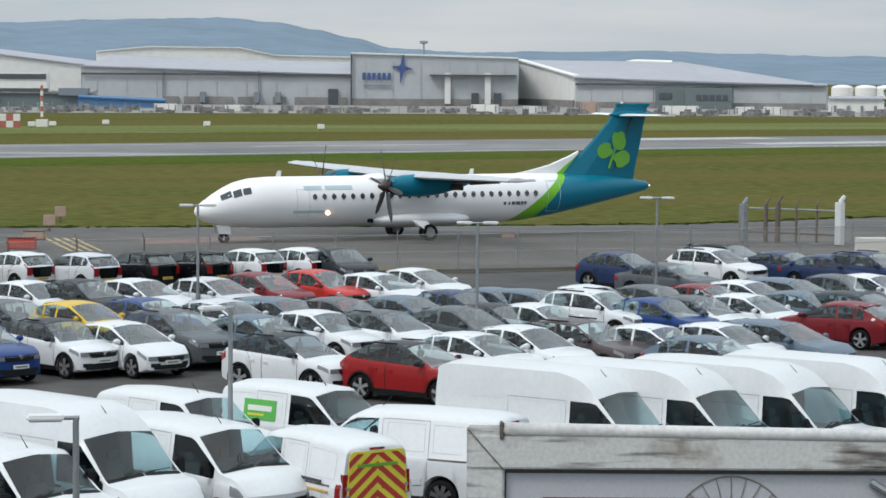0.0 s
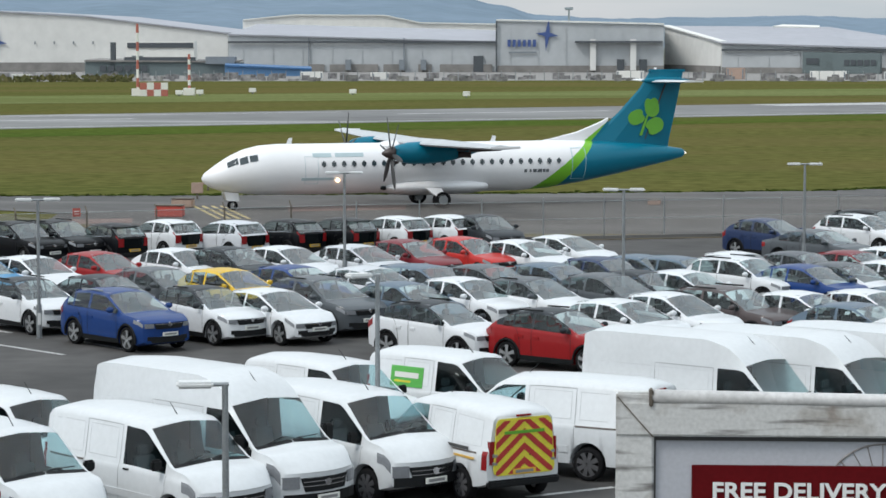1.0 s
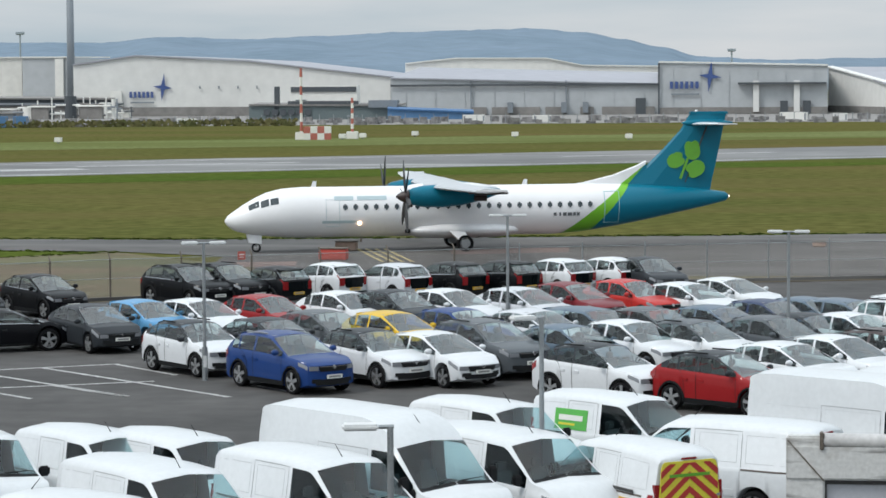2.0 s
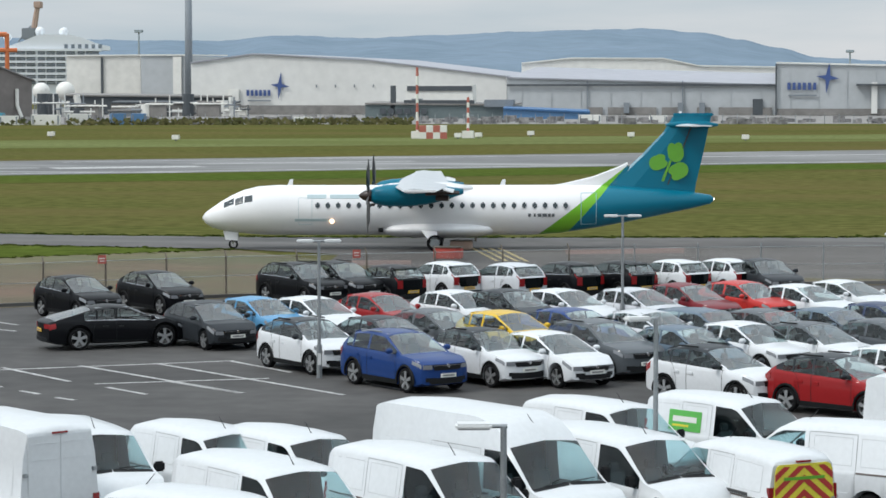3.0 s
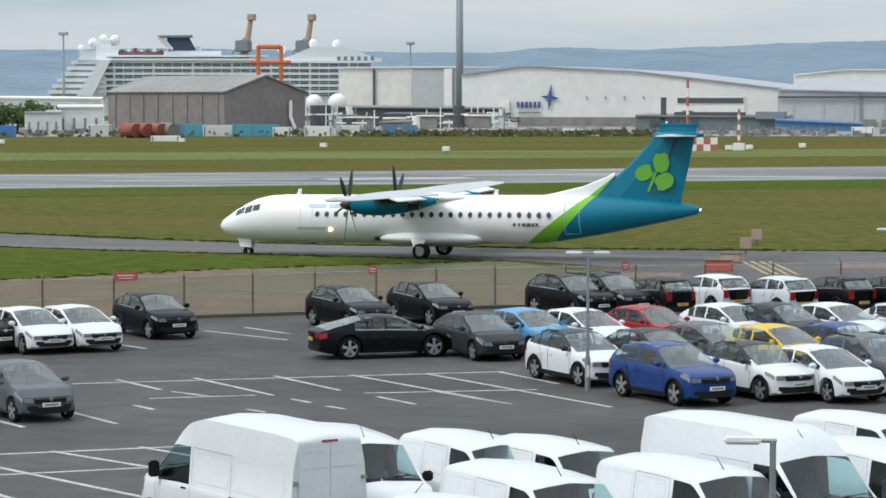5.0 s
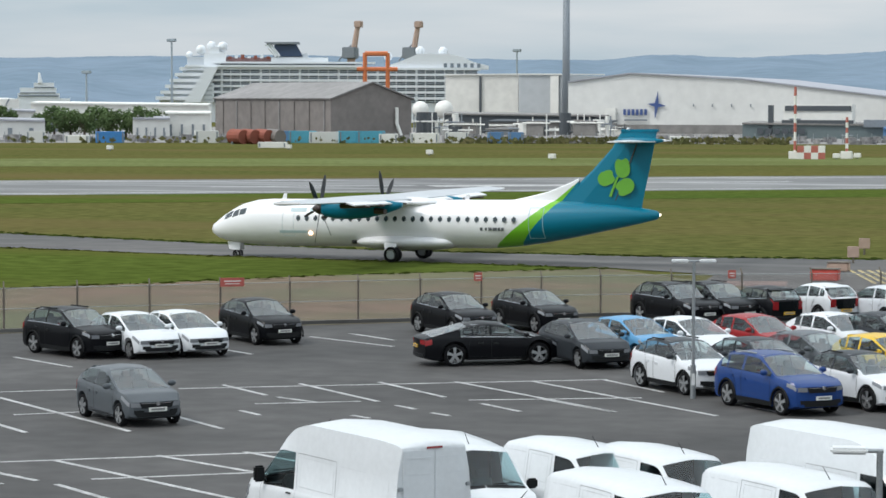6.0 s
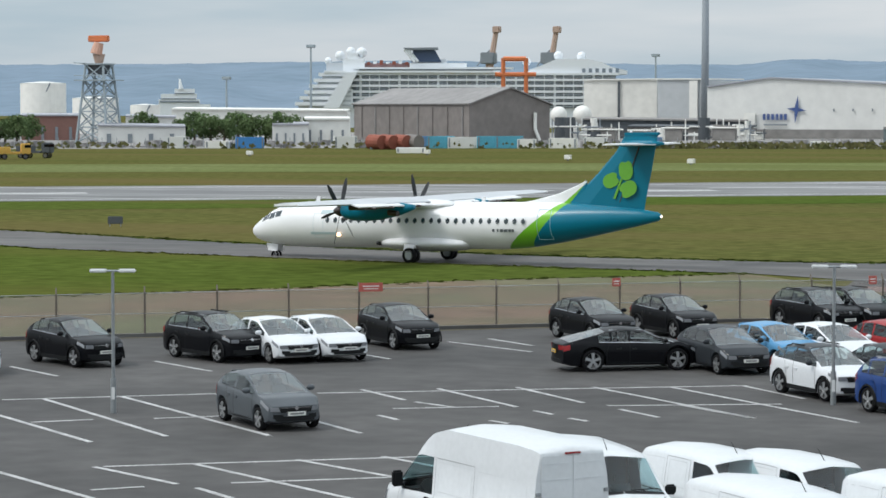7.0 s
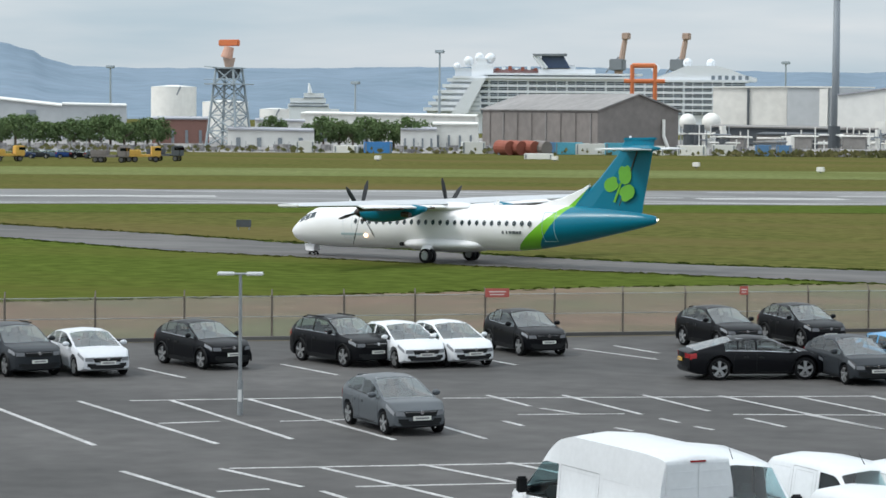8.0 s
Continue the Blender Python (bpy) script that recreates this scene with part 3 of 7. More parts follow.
    part("front_bumper_intake", on_end(sh, 1, -0.62, 0.62, 0.29, 0.42 if not suv else 0.46, 0.012, 8, pinch=0.1), m_trim, car)
    part("rear_bumper", on_end(sh, -1, -h + 0.24, h - 0.24, 0.30, 0.52 if suv else 0.42, 0.02, 8), m_trim if kind != "saloon" else p, car)
    if kind == "city_car":
        part("tailgate_glass", on_end(sh, -1, -0.56, 0.56, belt - 0.42, belt - 0.01, 0.02, 6, pinch=0.25), m_glass, car, "black glossy tailgate")
    if kind not in ("saloon", "fastback"):
        yb = sh.half(rr)[8][0] - 0.05
        part("spoiler", slab(bmesh.new(), [(rr + 0.08, -yb, H - 0.065), (rr + 0.08, yb, H - 0.065), (rr - 0.14, yb - 0.03, H - 0.115), (rr - 0.14, -yb + 0.03, H - 0.115)], 0.016), pr, car)
    for x, mat, zz in ((front + 0.016, m_plate_w, 0.49 if not suv else 0.53), (rear - 0.026, m_plate_y, 0.66 if kind != "city_car" else 0.52)):
        pl = part("number_plate", boxes((x - 0.012, x + 0.012, -0.26, 0.26, zz - 0.055, zz + 0.055)), mat, car)
        part("plate_bar", boxes((x - 0.016, x + 0.016, -0.20, 0.20, zz - 0.025, zz + 0.025)), m_bar_soft, pl)
    wheels(car, (fx, rx), h, r)
    return car


VANS = {
    # length, width, height, wheelbase, bonnet front height, screen base x (from the front), screen base height, screen top x, screen top height, wheel radius
    "large": (5.95, 2.02, 2.56, 3.65, 1.12, 0.95, 1.32, 1.72, 2.10, 0.35),
    "medium": (4.98, 1.96, 1.97, 2.95, 1.02, 0.92, 1.22, 1.72, 1.88, 0.34),
    "small": (4.42, 1.84, 1.83, 2.75, 0.96, 0.92, 1.12, 1.66, 1.74, 0.32),
}
SKINS = {}


def build_van(kind, label, group="parked vans", dark_front=True):
    L, W, H, wb, hn, sx, sh_, tx, th, r = VANS[kind]
    h = W / 2
    van = thing("van", label, "van", group)
    p = paint["van_white"]
    front, rear = L / 2, -L / 2
    xs_, xt = front - sx, front - tx
    fx = front - 0.88
    rx = fx - wb
    big = kind == "large"
    side_line = [(rear, H - 0.14), (rear + 0.10, H - 0.05), (rear + 0.7, H), (xt - 0.95, H), (xt - 0.42, lerp(th, H, 0.72)), (xt - 0.03, th + 0.05), (xt, th), (xs_, sh_), (lerp(xs_, front, 0.5), lerp(sh_, hn, 0.30)), (front - 0.16, hn - 0.02), (front, hn - 0.20)]
    zb_ = sh_ - 0.10
    sh = Shell(L, W, side_line, [(rear, zb_), (xt - 0.3, zb_), (xs_, zb_ - 0.04), (front, zb_ - 0.16)], 0.075 if big else 0.15, (fx, rx), r, 0.34, 0.03, floor=0.30, taper=0.12, zone=0.6, crown=0.03, soft=0.10, wtop=1.96 if big else 9.0)
    SKINS[kind] = sh
    xc = xt - 0.62
    bm, panes = sh.build([(xc, xs_ - 0.16)], [(xt + 0.03, xs_ - 0.05)])
    body = part("body", bm, p, van, smooth=True)
    body.modifiers.new("edge", "EDGE_SPLIT").split_angle = radians(46)
    glaze(panes, van, {"screen": ("windscreen",), "side": "cab_window"}, m_window_van, m_window_van)
    # cab: bulkhead, dashboard, seats
    part("bulkhead", boxes((xc - 0.22, xc - 0.16, -h + 0.27, h - 0.27, 0.5, th - 0.05)), m_trim, van)
    part("cab_floor", boxes((xc - 0.16, xs_ + 0.2, -h + 0.14, h - 0.14, 0.5, 0.68)), m_trim, van)
    part("dashboard", boxes((xs_ - 0.42, xs_ + 0.02, -h + 0.14, h - 0.14, sh_ - 0.32, sh_ - 0.10), bevel=0.05), m_trim, van)
    seats(van, ((xc + 0.34, 0),), 0.78, th - 0.66, 0.46)
    a, b = Vector((xs_ - 0.36, 0.46, sh_ - 0.16)), Vector((xs_ - 0.46, 0.46, sh_ - 0.08))
    part("steering_wheel", tube(bmesh.new(), a, b, 0.19, 0.19, 14), m_trim, van)
    # cowl and wipers under the screen
    bm = bmesh.new()
    for s in (1, -1):
        on_skin(sh, xs_ - 0.05, xs_ + 0.03, 8.0, 9.98, s, 0.008, 2, 4, bm)
    part("cowl", bm, m_trim, van)
    for s, y0 in ((1, 9.7), (-1, 8.9)):
        q0, q1 = sh.at(xs_ - 0.04, y0, s), sh.at(xs_ - 0.10, 8.5 if s > 0 else 9.7, s)
        part("wiper", tube(bmesh.new(), q0 + Vector((0.02, 0, 0.03)), q1 + Vector((0.02, 0, 0.03)), 0.012, 0.008, 6), m_trim, van)
    for s in (1, -1):
        ym = sh.half(xs_ - 0.25)[6][0]
        part("mirror", boxes((xs_ - 0.30, xs_ - 0.18, min(s * (ym + 0.03), s * (ym + 0.25)), max(s * (ym + 0.03), s * (ym + 0.25)), sh_ - 0.06, sh_ + (0.26 if big else 0.14)), bevel=0.035), m_trim, van)
        part("mirror_arm", tube(bmesh.new(), (xs_ - 0.24, s * (ym - 0.02), sh_ - 0.05), (xs_ - 0.24, s * (ym + 0.10), sh_ + 0.0), 0.03, seg=6), m_trim, van)
        part("door_handle", on_skin(sh, xc + 0.06, xc + 0.22, 4.2, 4.6, s, 0.02, 2, 1), m_trim, van)
        bm = bmesh.new()
        xm = lerp(xc - 0.12, rear, 0.42)
        seam(sh, ((xs_ - 0.10, 5.8), (xs_ - 0.12, 3.2), (xs_ - 0.4, 2.3), (xc - 0.10, 2.2), (xc - 0.10, 6.0), (xc - 0.10, 7.0), (xm, 7.0), (xm, 6.0), (xm, 2.2)), s, bm, 0.006)
        part("shut_line", bm, m_crease, van)
        # pressed panels of the load body, crease shading drawn as slightly darker ribbons
        for a_, b_ in ((xm + 0.10, xc - 0.22), (rear + 0.22, xm - 0.10)):
            bm = bmesh.new()
            seam(sh, ((a_, 6.12), (b_, 6.12), (b_, 6.9), (a_, 6.9), (a_, 6.12)), s, bm, 0.006, 0.0025)
            part("panel_crease", bm, m_press, van)
        part("slide_rail", on_skin(sh, rear + 0.30, xm - 0.02, 4.55, 4.95, s, 0.012, 3, 1), m_rail, van)
        part("rubbing_strip", on_skin(sh, rx + 1.3 * r, fx - 1.3 * r, 2.75, 3.15, s, 0.014, 4, 1), m_trim if big else p, van)
        bm = on_skin(sh, front - 0.50, front - 0.02, 3.75, 5.1, s, 0.012, 5, 2, tilt=-0.06)
        wn_ = sh.half(front)[4][0]
        on_end(sh, 1, s * (wn_ - 0.30), s * (wn_ - 0.01), hn - 0.46, hn - 0.24, 0.012, 4, bm)
        part("headlight", bm, m_lens, van)
        part("tail_light", on_end(sh, -1, s * (h - 0.30), s * (h - 0.165), 0.78, 1.22, 0.02, 2, on_skin(sh, rear + 0.01, rear + 0.14, 3.3, 5.6, s, 0.012, 2, 2)), m_tail, van)
        zr = H - 0.18
        y0, y1 = (0.006, h - 0.33) if s > 0 else (-(h - 0.33), -0.006)
        part("rear_door", boxes((rear - 0.012, rear + 0.03, y0, y1, 0.48, zr), bevel=0.01), p, van)
        for zz in ((zr - 0.16, zr - 0.46, 1.02) if big else (zr - 0.45,)):
            part("door_swage", boxes((rear - 0.022, rear, y0 + 0.06 * (s > 0) + 0.02, y1 - 0.06 * (s < 0) - 0.02, zz, zz + 0.022), bevel=0.006), p, van)
        for zz in (0.8, zr - 0.7):
            part("hinge", boxes((rear - 0.04, rear + 0.03, s * (h - 0.27) - 0.05, s * (h - 0.27) + 0.05, zz - 0.035, zz + 0.035), bevel=0.01), m_galv, van)
    part("high_brake_light", boxes((rear - 0.03, rear + 0.04, -0.16, 0.16, H - 0.165, H - 0.13)), m_tail, van)
    part("rear_badge", tube(bmesh.new(), (rear - 0.03, 0.0, 1.02), (rear, 0.0, 1.02), 0.07, 0.07, 14), m_chrome, van)
    part("door_latch", boxes((rear - 0.035, rear, -0.28, -0.10, 0.90, 0.95), bevel=0.01), m_trim, van)
    part("rear_bumper", boxes((rear - 0.06, rear + 0.1, -h + 0.12, h - 0.12, 0.34, 0.48), bevel=0.03), m_trim, van)
    part("grille", on_end(sh, 1, -0.56, 0.56, hn - 0.52, hn - 0.27, 0.018, 8, pinch=0.15), m_trim, van)
    for k in range(2):
        part("grille_bar", on_end(sh, 1, -0.52, 0.52, hn - 0.43 + 0.08 * k, hn - 0.41 + 0.08 * k, 0.026, 8), m_chrome, van)
    part("badge", tube(bmesh.new(), (front - 0.02, 0, hn - 0.37), (front + 0.035, 0, hn - 0.37), 0.075, 0.07, 14), m_chrome, van)
    part("front_bumper", on_end(sh, 1, -h + 0.16, h - 0.16, 0.38, 0.56, 0.02, 8), m_trim if dark_front else p, van)
    for x, mat, zz in ((front + 0.038, m_plate_w, 0.48), (rear - 0.03, m_plate_y, 0.62)):
        pl = part("number_plate", boxes((x - 0.012, x + 0.012, -0.26, 0.26, zz - 0.055, zz + 0.055)), mat, van)
        part("plate_bar", boxes((x - 0.017, x + 0.017, -0.20, 0.20, zz - 0.028, zz + 0.028)), m_bar_soft, pl)
    za = keyed(side_line, xt - 0.25, 0.1)
    part("aerial", tube(bmesh.new(), (xt - 0.25, 0.05, za), (xt - 0.50, 0.05, za + 0.24), 0.012, 0.005, 5), m_trim, van)
    for wx in (fx, rx):
        part("wheel_well", boxes((wx - 1.15 * r, wx + 1.15 * r, -h + 0.26, h - 0.26, 0.25, 2.1 * r)), m_trim, van)
    wheels(van, (fx, rx), h, r, 0.22, dark=True)
    return van


def at(ob, x, y, heading, roll=0.0):
    ob.matrix_basis = pose(x, y, 0, 0, 0, heading)
    return ob


_stock = {}
COLOUR_WORDS = {"van_white": "white", "slate": "slate blue", "brown_grey": "brown-grey", "navy": "dark blue"}


def park(kind, colour, x, y, heading=-42.0, roof=None, label=""):
    """A parked car; the first of a look is built, the others are copies."""
    key = (kind, colour, roof)
    m = pose(x, y, 0, 0, 0, heading)
    word = COLOUR_WORDS.get(colour, colour.replace("_", " "))
    text = label or f"{word} {kind.replace('_', ' ').replace('suv', 'crossover')}{' with ' + roof.replace('_', ' ') + ' roof' if roof else ''} parked among other cars"
    if key not in _stock:
        _stock[key] = at(build_car(kind, colour, text, roof), x, y, heading)
        return _stock[key]
    ob = copy_thing(_stock[key], m)
    return tagged(ob, text)


# ---- parked cars, row by row: kind, colour, x, y[, heading, roof] ----
AWAY = 138.0
ROW_FENCE = [
    ("small_suv", "black", -29.3, 93.6), ("small_suv", "black", -26.9, 96.4), ("suv", "black", -22.3, 100.9), ("suv", "black", -20.9, 101.8),
    ("city_car", "black", -19.2, 102.2, AWAY), ("city_car", "white", -17.3, 104.4, AWAY), ("city_car", "silver", -14.6, 104.0, AWAY), ("city_car", "black", -12.4, 105.0, AWAY),
    ("city_car", "black", -10.3, 105.9, AWAY), ("city_car", "white", -8.2, 107.0, AWAY), ("city_car", "white", -6.2, 107.9, AWAY), ("small_suv", "dark_grey", -4.2, 106.9, -60),
]
ROW_TWO = [
    ("family_hatchback", "dark_grey", -21.8, 84.2, -50), ("hatchback", "light_blue", -20.5, 86.0), ("family_hatchback", "white", -18.7, 86.6), ("hatchback", "red", -16.7, 88.3),
    ("family_hatchback", "white", -14.2, 90.0), ("small_suv", "dark_grey", -12.3, 89.6), ("family_hatchback", "white", -10.6, 91.2), ("family_hatchback", "silver", -8.1, 92.0),
    ("small_suv", "dark_red", -6.4, 93.3), ("small_suv", "bright_red", -4.4, 94.7), ("family_hatchback", "white", -2.3, 94.6), ("saloon", "white", -0.9, 97.4),
]
ROW_THREE = [
    ("small_suv", "white", -16.9, 77.6, -46, "dark_grey"), ("hatchback", "dark_grey", -14.9, 79.5), ("family_hatchback", "grey", -13.7, 82.4), ("hatchback", "yellow", -11.4, 82.0),
    ("family_hatchback", "blue", -9.4, 83.4), ("hatchback", "silver", -6.9, 83.0), ("estate", "slate", -5.1, 83.8), ("family_hatchback", "grey", -3.2, 84.0), ("family_hatchback", "slate", -1.1, 84.8),
]
ROW_FOUR = [
    ("suv", "blue", -13.3, 73.6, -45), ("small_suv", "white", -11.1, 75.2, -45, "dark_grey"), ("family_hatchback", "white", -9.2, 75.4, -46), ("suv", "grey", -7.9, 77.6, -48),
    ("hatchback", "slate", -5.4, 77.7), ("small_suv", "white", -3.6, 78.4), ("small_suv", "white", -1.6, 78.6, -42, "grey"),
]
ROW_FIVE = [("small_suv", "white", -4.1, 71.3, -37, "dark_grey"), ("small_suv", "red", -0.7, 69.4, -34, "dark_grey")]
RIGHT_FAR = [
    ("small_suv", "navy", 7.4, 105.2), ("saloon", "grey", 8.9, 101.0), ("estate", "black", 12.4, 112.2), ("saloon", "navy", 14.3, 108.0), ("saloon", "navy", 16.0, 106.3), ("suv", "navy", 17.5, 105.4),
]
RIGHT_TWO = [
    ("estate", "slate", 12.6, 93.1), ("hatchback", "grey", 14.7, 95.0), ("hatchback", "white", 15.9, 95.3), ("family_hatchback", "dark_red", 9.3, 90.3), ("family_hatchback", "white", 10.9, 92.1),
    ("hatchback", "white", 5.3, 89.5), ("estate", "slate", 3.3, 87.5), ("hatchback", "slate", 2.0, 88.1), ("family_hatchback", "navy", 0.6, 87.2), ("family_hatchback", "grey", 7.4, 89.8),
]
RIGHT_THREE = [
    ("suv", "white", 5.2, 85.8), ("family_hatchback", "blue", 7.2, 84.6), ("family_hatchback", "white", 8.5, 85.5, -42, "grey"), ("hatchback", "white", 10.3, 86.3), ("saloon", "slate", 12.3, 88.1),
    ("estate", "dark_grey", 14.2, 87.4), ("family_hatchback", "dark_red", 12.85, 84.2, 144), ("hatchback", "white", 3.2, 82.2), ("family_hatchback", "dark_grey", 1.8, 82.1), ("small_suv", "grey", 0.7, 80.0),
]
RIGHT_FOUR = [
    ("suv", "brown_grey", 4.2, 75.3), ("hatchback", "white", 6.3, 75.4), ("hatchback", "white", 8.3, 76.0), ("estate", "slate", 10.1, 76.9), ("family_hatchback", "slate", 7.6, 72.2),
    ("family_hatchback", "white", 1.0, 72.9), ("small_suv", "white", 2.5, 74.0),
]
LEFT_ROW = [
    ("small_suv", "black", -35.1, 88.4, -43), ("family_hatchback", "white", -36.0, 83.4, -40), ("family_hatchback", "white", -37.3, 82.2, -40), ("suv", "black", -39.3, 81.7, -30),
    ("small_suv", "black", -43.1, 78.5, -30), ("saloon", "silver", -45.5, 74.8, -40), ("suv", "dark_grey", -47.5, 73.6, -36), ("hatchback", "white", -50.0, 72.4, -36),
]
for row in (ROW_FENCE[:12], ROW_TWO, ROW_THREE, ROW_FOUR, ROW_FIVE, RIGHT_FAR, RIGHT_TWO, RIGHT_THREE, RIGHT_FOUR, LEFT_ROW):
    for kind, colour, x, y, *rest in row:
        park(kind, colour, x, y, rest[0] if rest else -42.0, rest[1] if len(rest) > 1 else None)
park("suv", "white", 11.3, 107.0, -42, label="white people carrier parked beside blue saloons")
park("hatchback", "grey", -29.85, 65.3, -42, label="grey metallic hatchback alone in an empty bay")
park("fastback", "black", -24.9, 83.4, 32, label="black fastback saloon standing across the parking aisle")

# ---- vans ----
def vans(kind, spots, label, **kw):
    first = None
    for x, y, hd in spots:
        if first is None:
            first = at(build_van(kind, label, **kw), x, y, hd)
        else:
            copy_thing(first, pose(x, y, 0, 0, 0, hd))


vans("large", [(2.7, 54.9, -37), (4.75, 55.3, -37), (6.85, 56.0, -37), (9.0, 57.0, -37), (-6.95, 48.6, -42)], "white high-roof panel van parked with other vans")
vans("large", [(-16.85, 47.2, 140)], "white high-roof panel van with two plain rear doors")
vans("medium", [(-4.65, 50.25, -45)], "white medium panel van with dark front bumper")
vans("medium", [(-10.5, 45.2, -45), (-15.4, 49.4, -52), (-0.75, 52.7, 152), (-7.85, 46.8, -44)], "white medium panel van parked among other vans")
vans("small", [(-11.15, 50.2, -42), (-5.5, 56.0, -40), (-13.0, 50.6, -42), (-12.1, 43.1, 148)], "white small panel van parked among other vans", dark_front=False)
green_van = at(build_van("small", "white small panel van with green rectangular panel on its side", dark_front=False), -2.8, 57.4, -38)
chevron_van = at(build_van("small", "white small van with red and yellow rear chevrons"), -2.5, 50.6, 125)


# ---- aircraft ----
def livery():
    """White skin, a green band and a teal tail, split along two slanting edges."""
    m = shade("aircraft_livery", (0.80, 0.80, 0.81), rough=0.3, vary=0.04, scale=0.6, spec=0.35)
    n, l = m.node_tree.nodes, m.node_tree.links
    b = n["Principled BSDF"]
    old = b.inputs["Base Color"].links[0].from_socket
    tc, sp = n.new("ShaderNodeTexCoord"), n.new("ShaderNodeSeparateXYZ")
    l.new(tc.outputs["Object"], sp.inputs[0])
    for slope, limit, colour in ((1.3, -4.45, (0.17, 0.46, 0.03, 1)), (0.9, -6.2, (0.0, 0.150, 0.235, 1))):
        mu, ad, lt, mx = n.new("ShaderNodeMath"), n.new("ShaderNodeMath"), n.new("ShaderNodeMath"), n.new("ShaderNodeMix")
        mu.operation, ad.operation, lt.operation = "MULTIPLY", "ADD", "LESS_THAN"
        mu.inputs[1].default_value, lt.inputs[1].default_value = slope, limit
        l.new(sp.outputs[2], mu.inputs[0])
        l.new(sp.outputs[0], ad.inputs[0])
        l.new(mu.outputs[0], ad.inputs[1])
        l.new(ad.outputs[0], lt.inputs[0])
        mx.data_type = "RGBA"
        mx.inputs[7].default_value = colour
        l.new(lt.outputs[0], mx.inputs[0])
        l.new(old, mx.inputs[6])
        old = mx.outputs[2]
    l.new(old, b.inputs["Base Color"])
    return m


m_livery = livery()
m_teal = shade("teal_paint", (0.0, 0.150, 0.235), rough=0.3, vary=0.06, spec=0.3)
m_skin = shade("white_skin", (0.76, 0.76, 0.77), rough=0.35, vary=0.05, coat=0.3)
m_wing = shade("grey_wing_skin", (0.46, 0.48, 0.50), rough=0.4, vary=0.08, scale=0.8)
m_leaf = shade("green_emblem", (0.12, 0.36, 0.03), rough=0.4, vary=0.05)
m_faint = shade("pale_lettering", (0.42, 0.52, 0.55), rough=0.5, vary=0.05)
m_cabin_glass = shade("aircraft_window", (0.045, 0.058, 0.066), rough=0.1, vary=0.1, spec=0.5)
m_blade = shade("dark_blade", (0.03, 0.03, 0.032), rough=0.45, vary=0.1)
m_spin = shade("dark_brown_spinner", (0.035, 0.022, 0.02), rough=0.4, vary=0.1)


def glow(name, colour, strength):
    m = bpy.data.materials.new(name)
    m.use_nodes = True
    b = m.node_tree.nodes["Principled BSDF"]
    b.inputs["Base Color"].default_value = (*colour, 1)
    b.inputs["Emission Color"].default_value, b.inputs["Emission Strength"].default_value = (*colour, 1), strength
    return m


m_glow = glow("lit_lamp", (1.0, 0.62, 0.38), 6.0)

plane = thing("airliner", "white twin-propeller airliner with teal tail taxiing", "aeroplane")
FC = 2.06      # middle height of the fuselage


def ellipse_ring(x, zc, ry, rz, k=28):
    return [(x, ry * math.cos(2 * math.pi * i / k), zc + rz * math.sin(2 * math.pi * i / k)) for i in range(k)]


FUS = [(12.4, 1.64, 0.05, 0.05), (12.25, 1.65, 0.30, 0.28), (11.9, 1.66, 0.58, 0.52), (11.4, 1.76, 0.82, 0.76), (10.8, 1.88, 1.02, 0.98), (10.2, 1.98, 1.17, 1.15), (9.4, 2.04, 1.29, 1.28), (8.4, FC, 1.33, 1.33),
       (4.0, FC, 1.33, 1.33), (0.0, FC, 1.33, 1.33), (-3.0, FC, 1.33, 1.33), (-5.0, FC, 1.33, 1.33), (-6.6, 2.12, 1.29, 1.28), (-8.4, 2.24, 1.15, 1.14), (-10.2, 2.38, 0.92, 0.95), (-12.0, 2.50, 0.64, 0.70), (-13.6, 2.58, 0.38, 0.44), (-14.6, 2.62, 0.20, 0.24), (-14.77, 2.63, 0.08, 0.10)]
part("fuselage", loft([ellipse_ring(*f) for f in FUS]), m_livery, plane, smooth=True)
# cockpit windows follow the nose
for s in (1, -1):
    for a0, a1, xa, xb in ((30, 52, 11.20, 10.66), (25, 46, 10.58, 10.16), (26, 44, 10.08, 9.66)):
        pts = []
        for x, a in ((xa, a0), (xb, a0), (xb, a1), (xa, a1)):
            i = next(k for k in range(len(FUS) - 1) if FUS[k][0] >= x >= FUS[k + 1][0])
            u = (FUS[i][0] - x) / (FUS[i][0] - FUS[i + 1][0])
            zc, ry, rz = (FUS[i][j] * (1 - u) + FUS[i + 1][j] * u for j in (1, 2, 3))
            pts.append((x, s * (ry + 0.012) * math.cos(radians(a)), zc + (rz + 0.012) * math.sin(radians(a))))
        part("cockpit_window", slab(bmesh.new(), pts, 0.012), m_cabin_glass, plane)
win = None
for i in range(25):
    x = 6.2 - i * 0.545
    for s in (1, -1):
        if win is None:
            bm = bmesh.new()
            box(bm, -0.12, 0.12, -0.02, 0.02, -0.16, 0.16)
            bmesh.ops.bevel(bm, geom=[e for e in bm.edges if abs(e.verts[0].co.y - e.verts[1].co.y) > 0.01], offset=0.07, segments=2, affect="EDGES")
            win = part("cabin_window", bm, m_cabin_glass, plane, m=pose(x, 1.296, 2.36, 12, 0, 0))
        else:
            share("cabin_window", win, plane, pose(x, s * 1.296, 2.36, 12 * s, 0, 0))


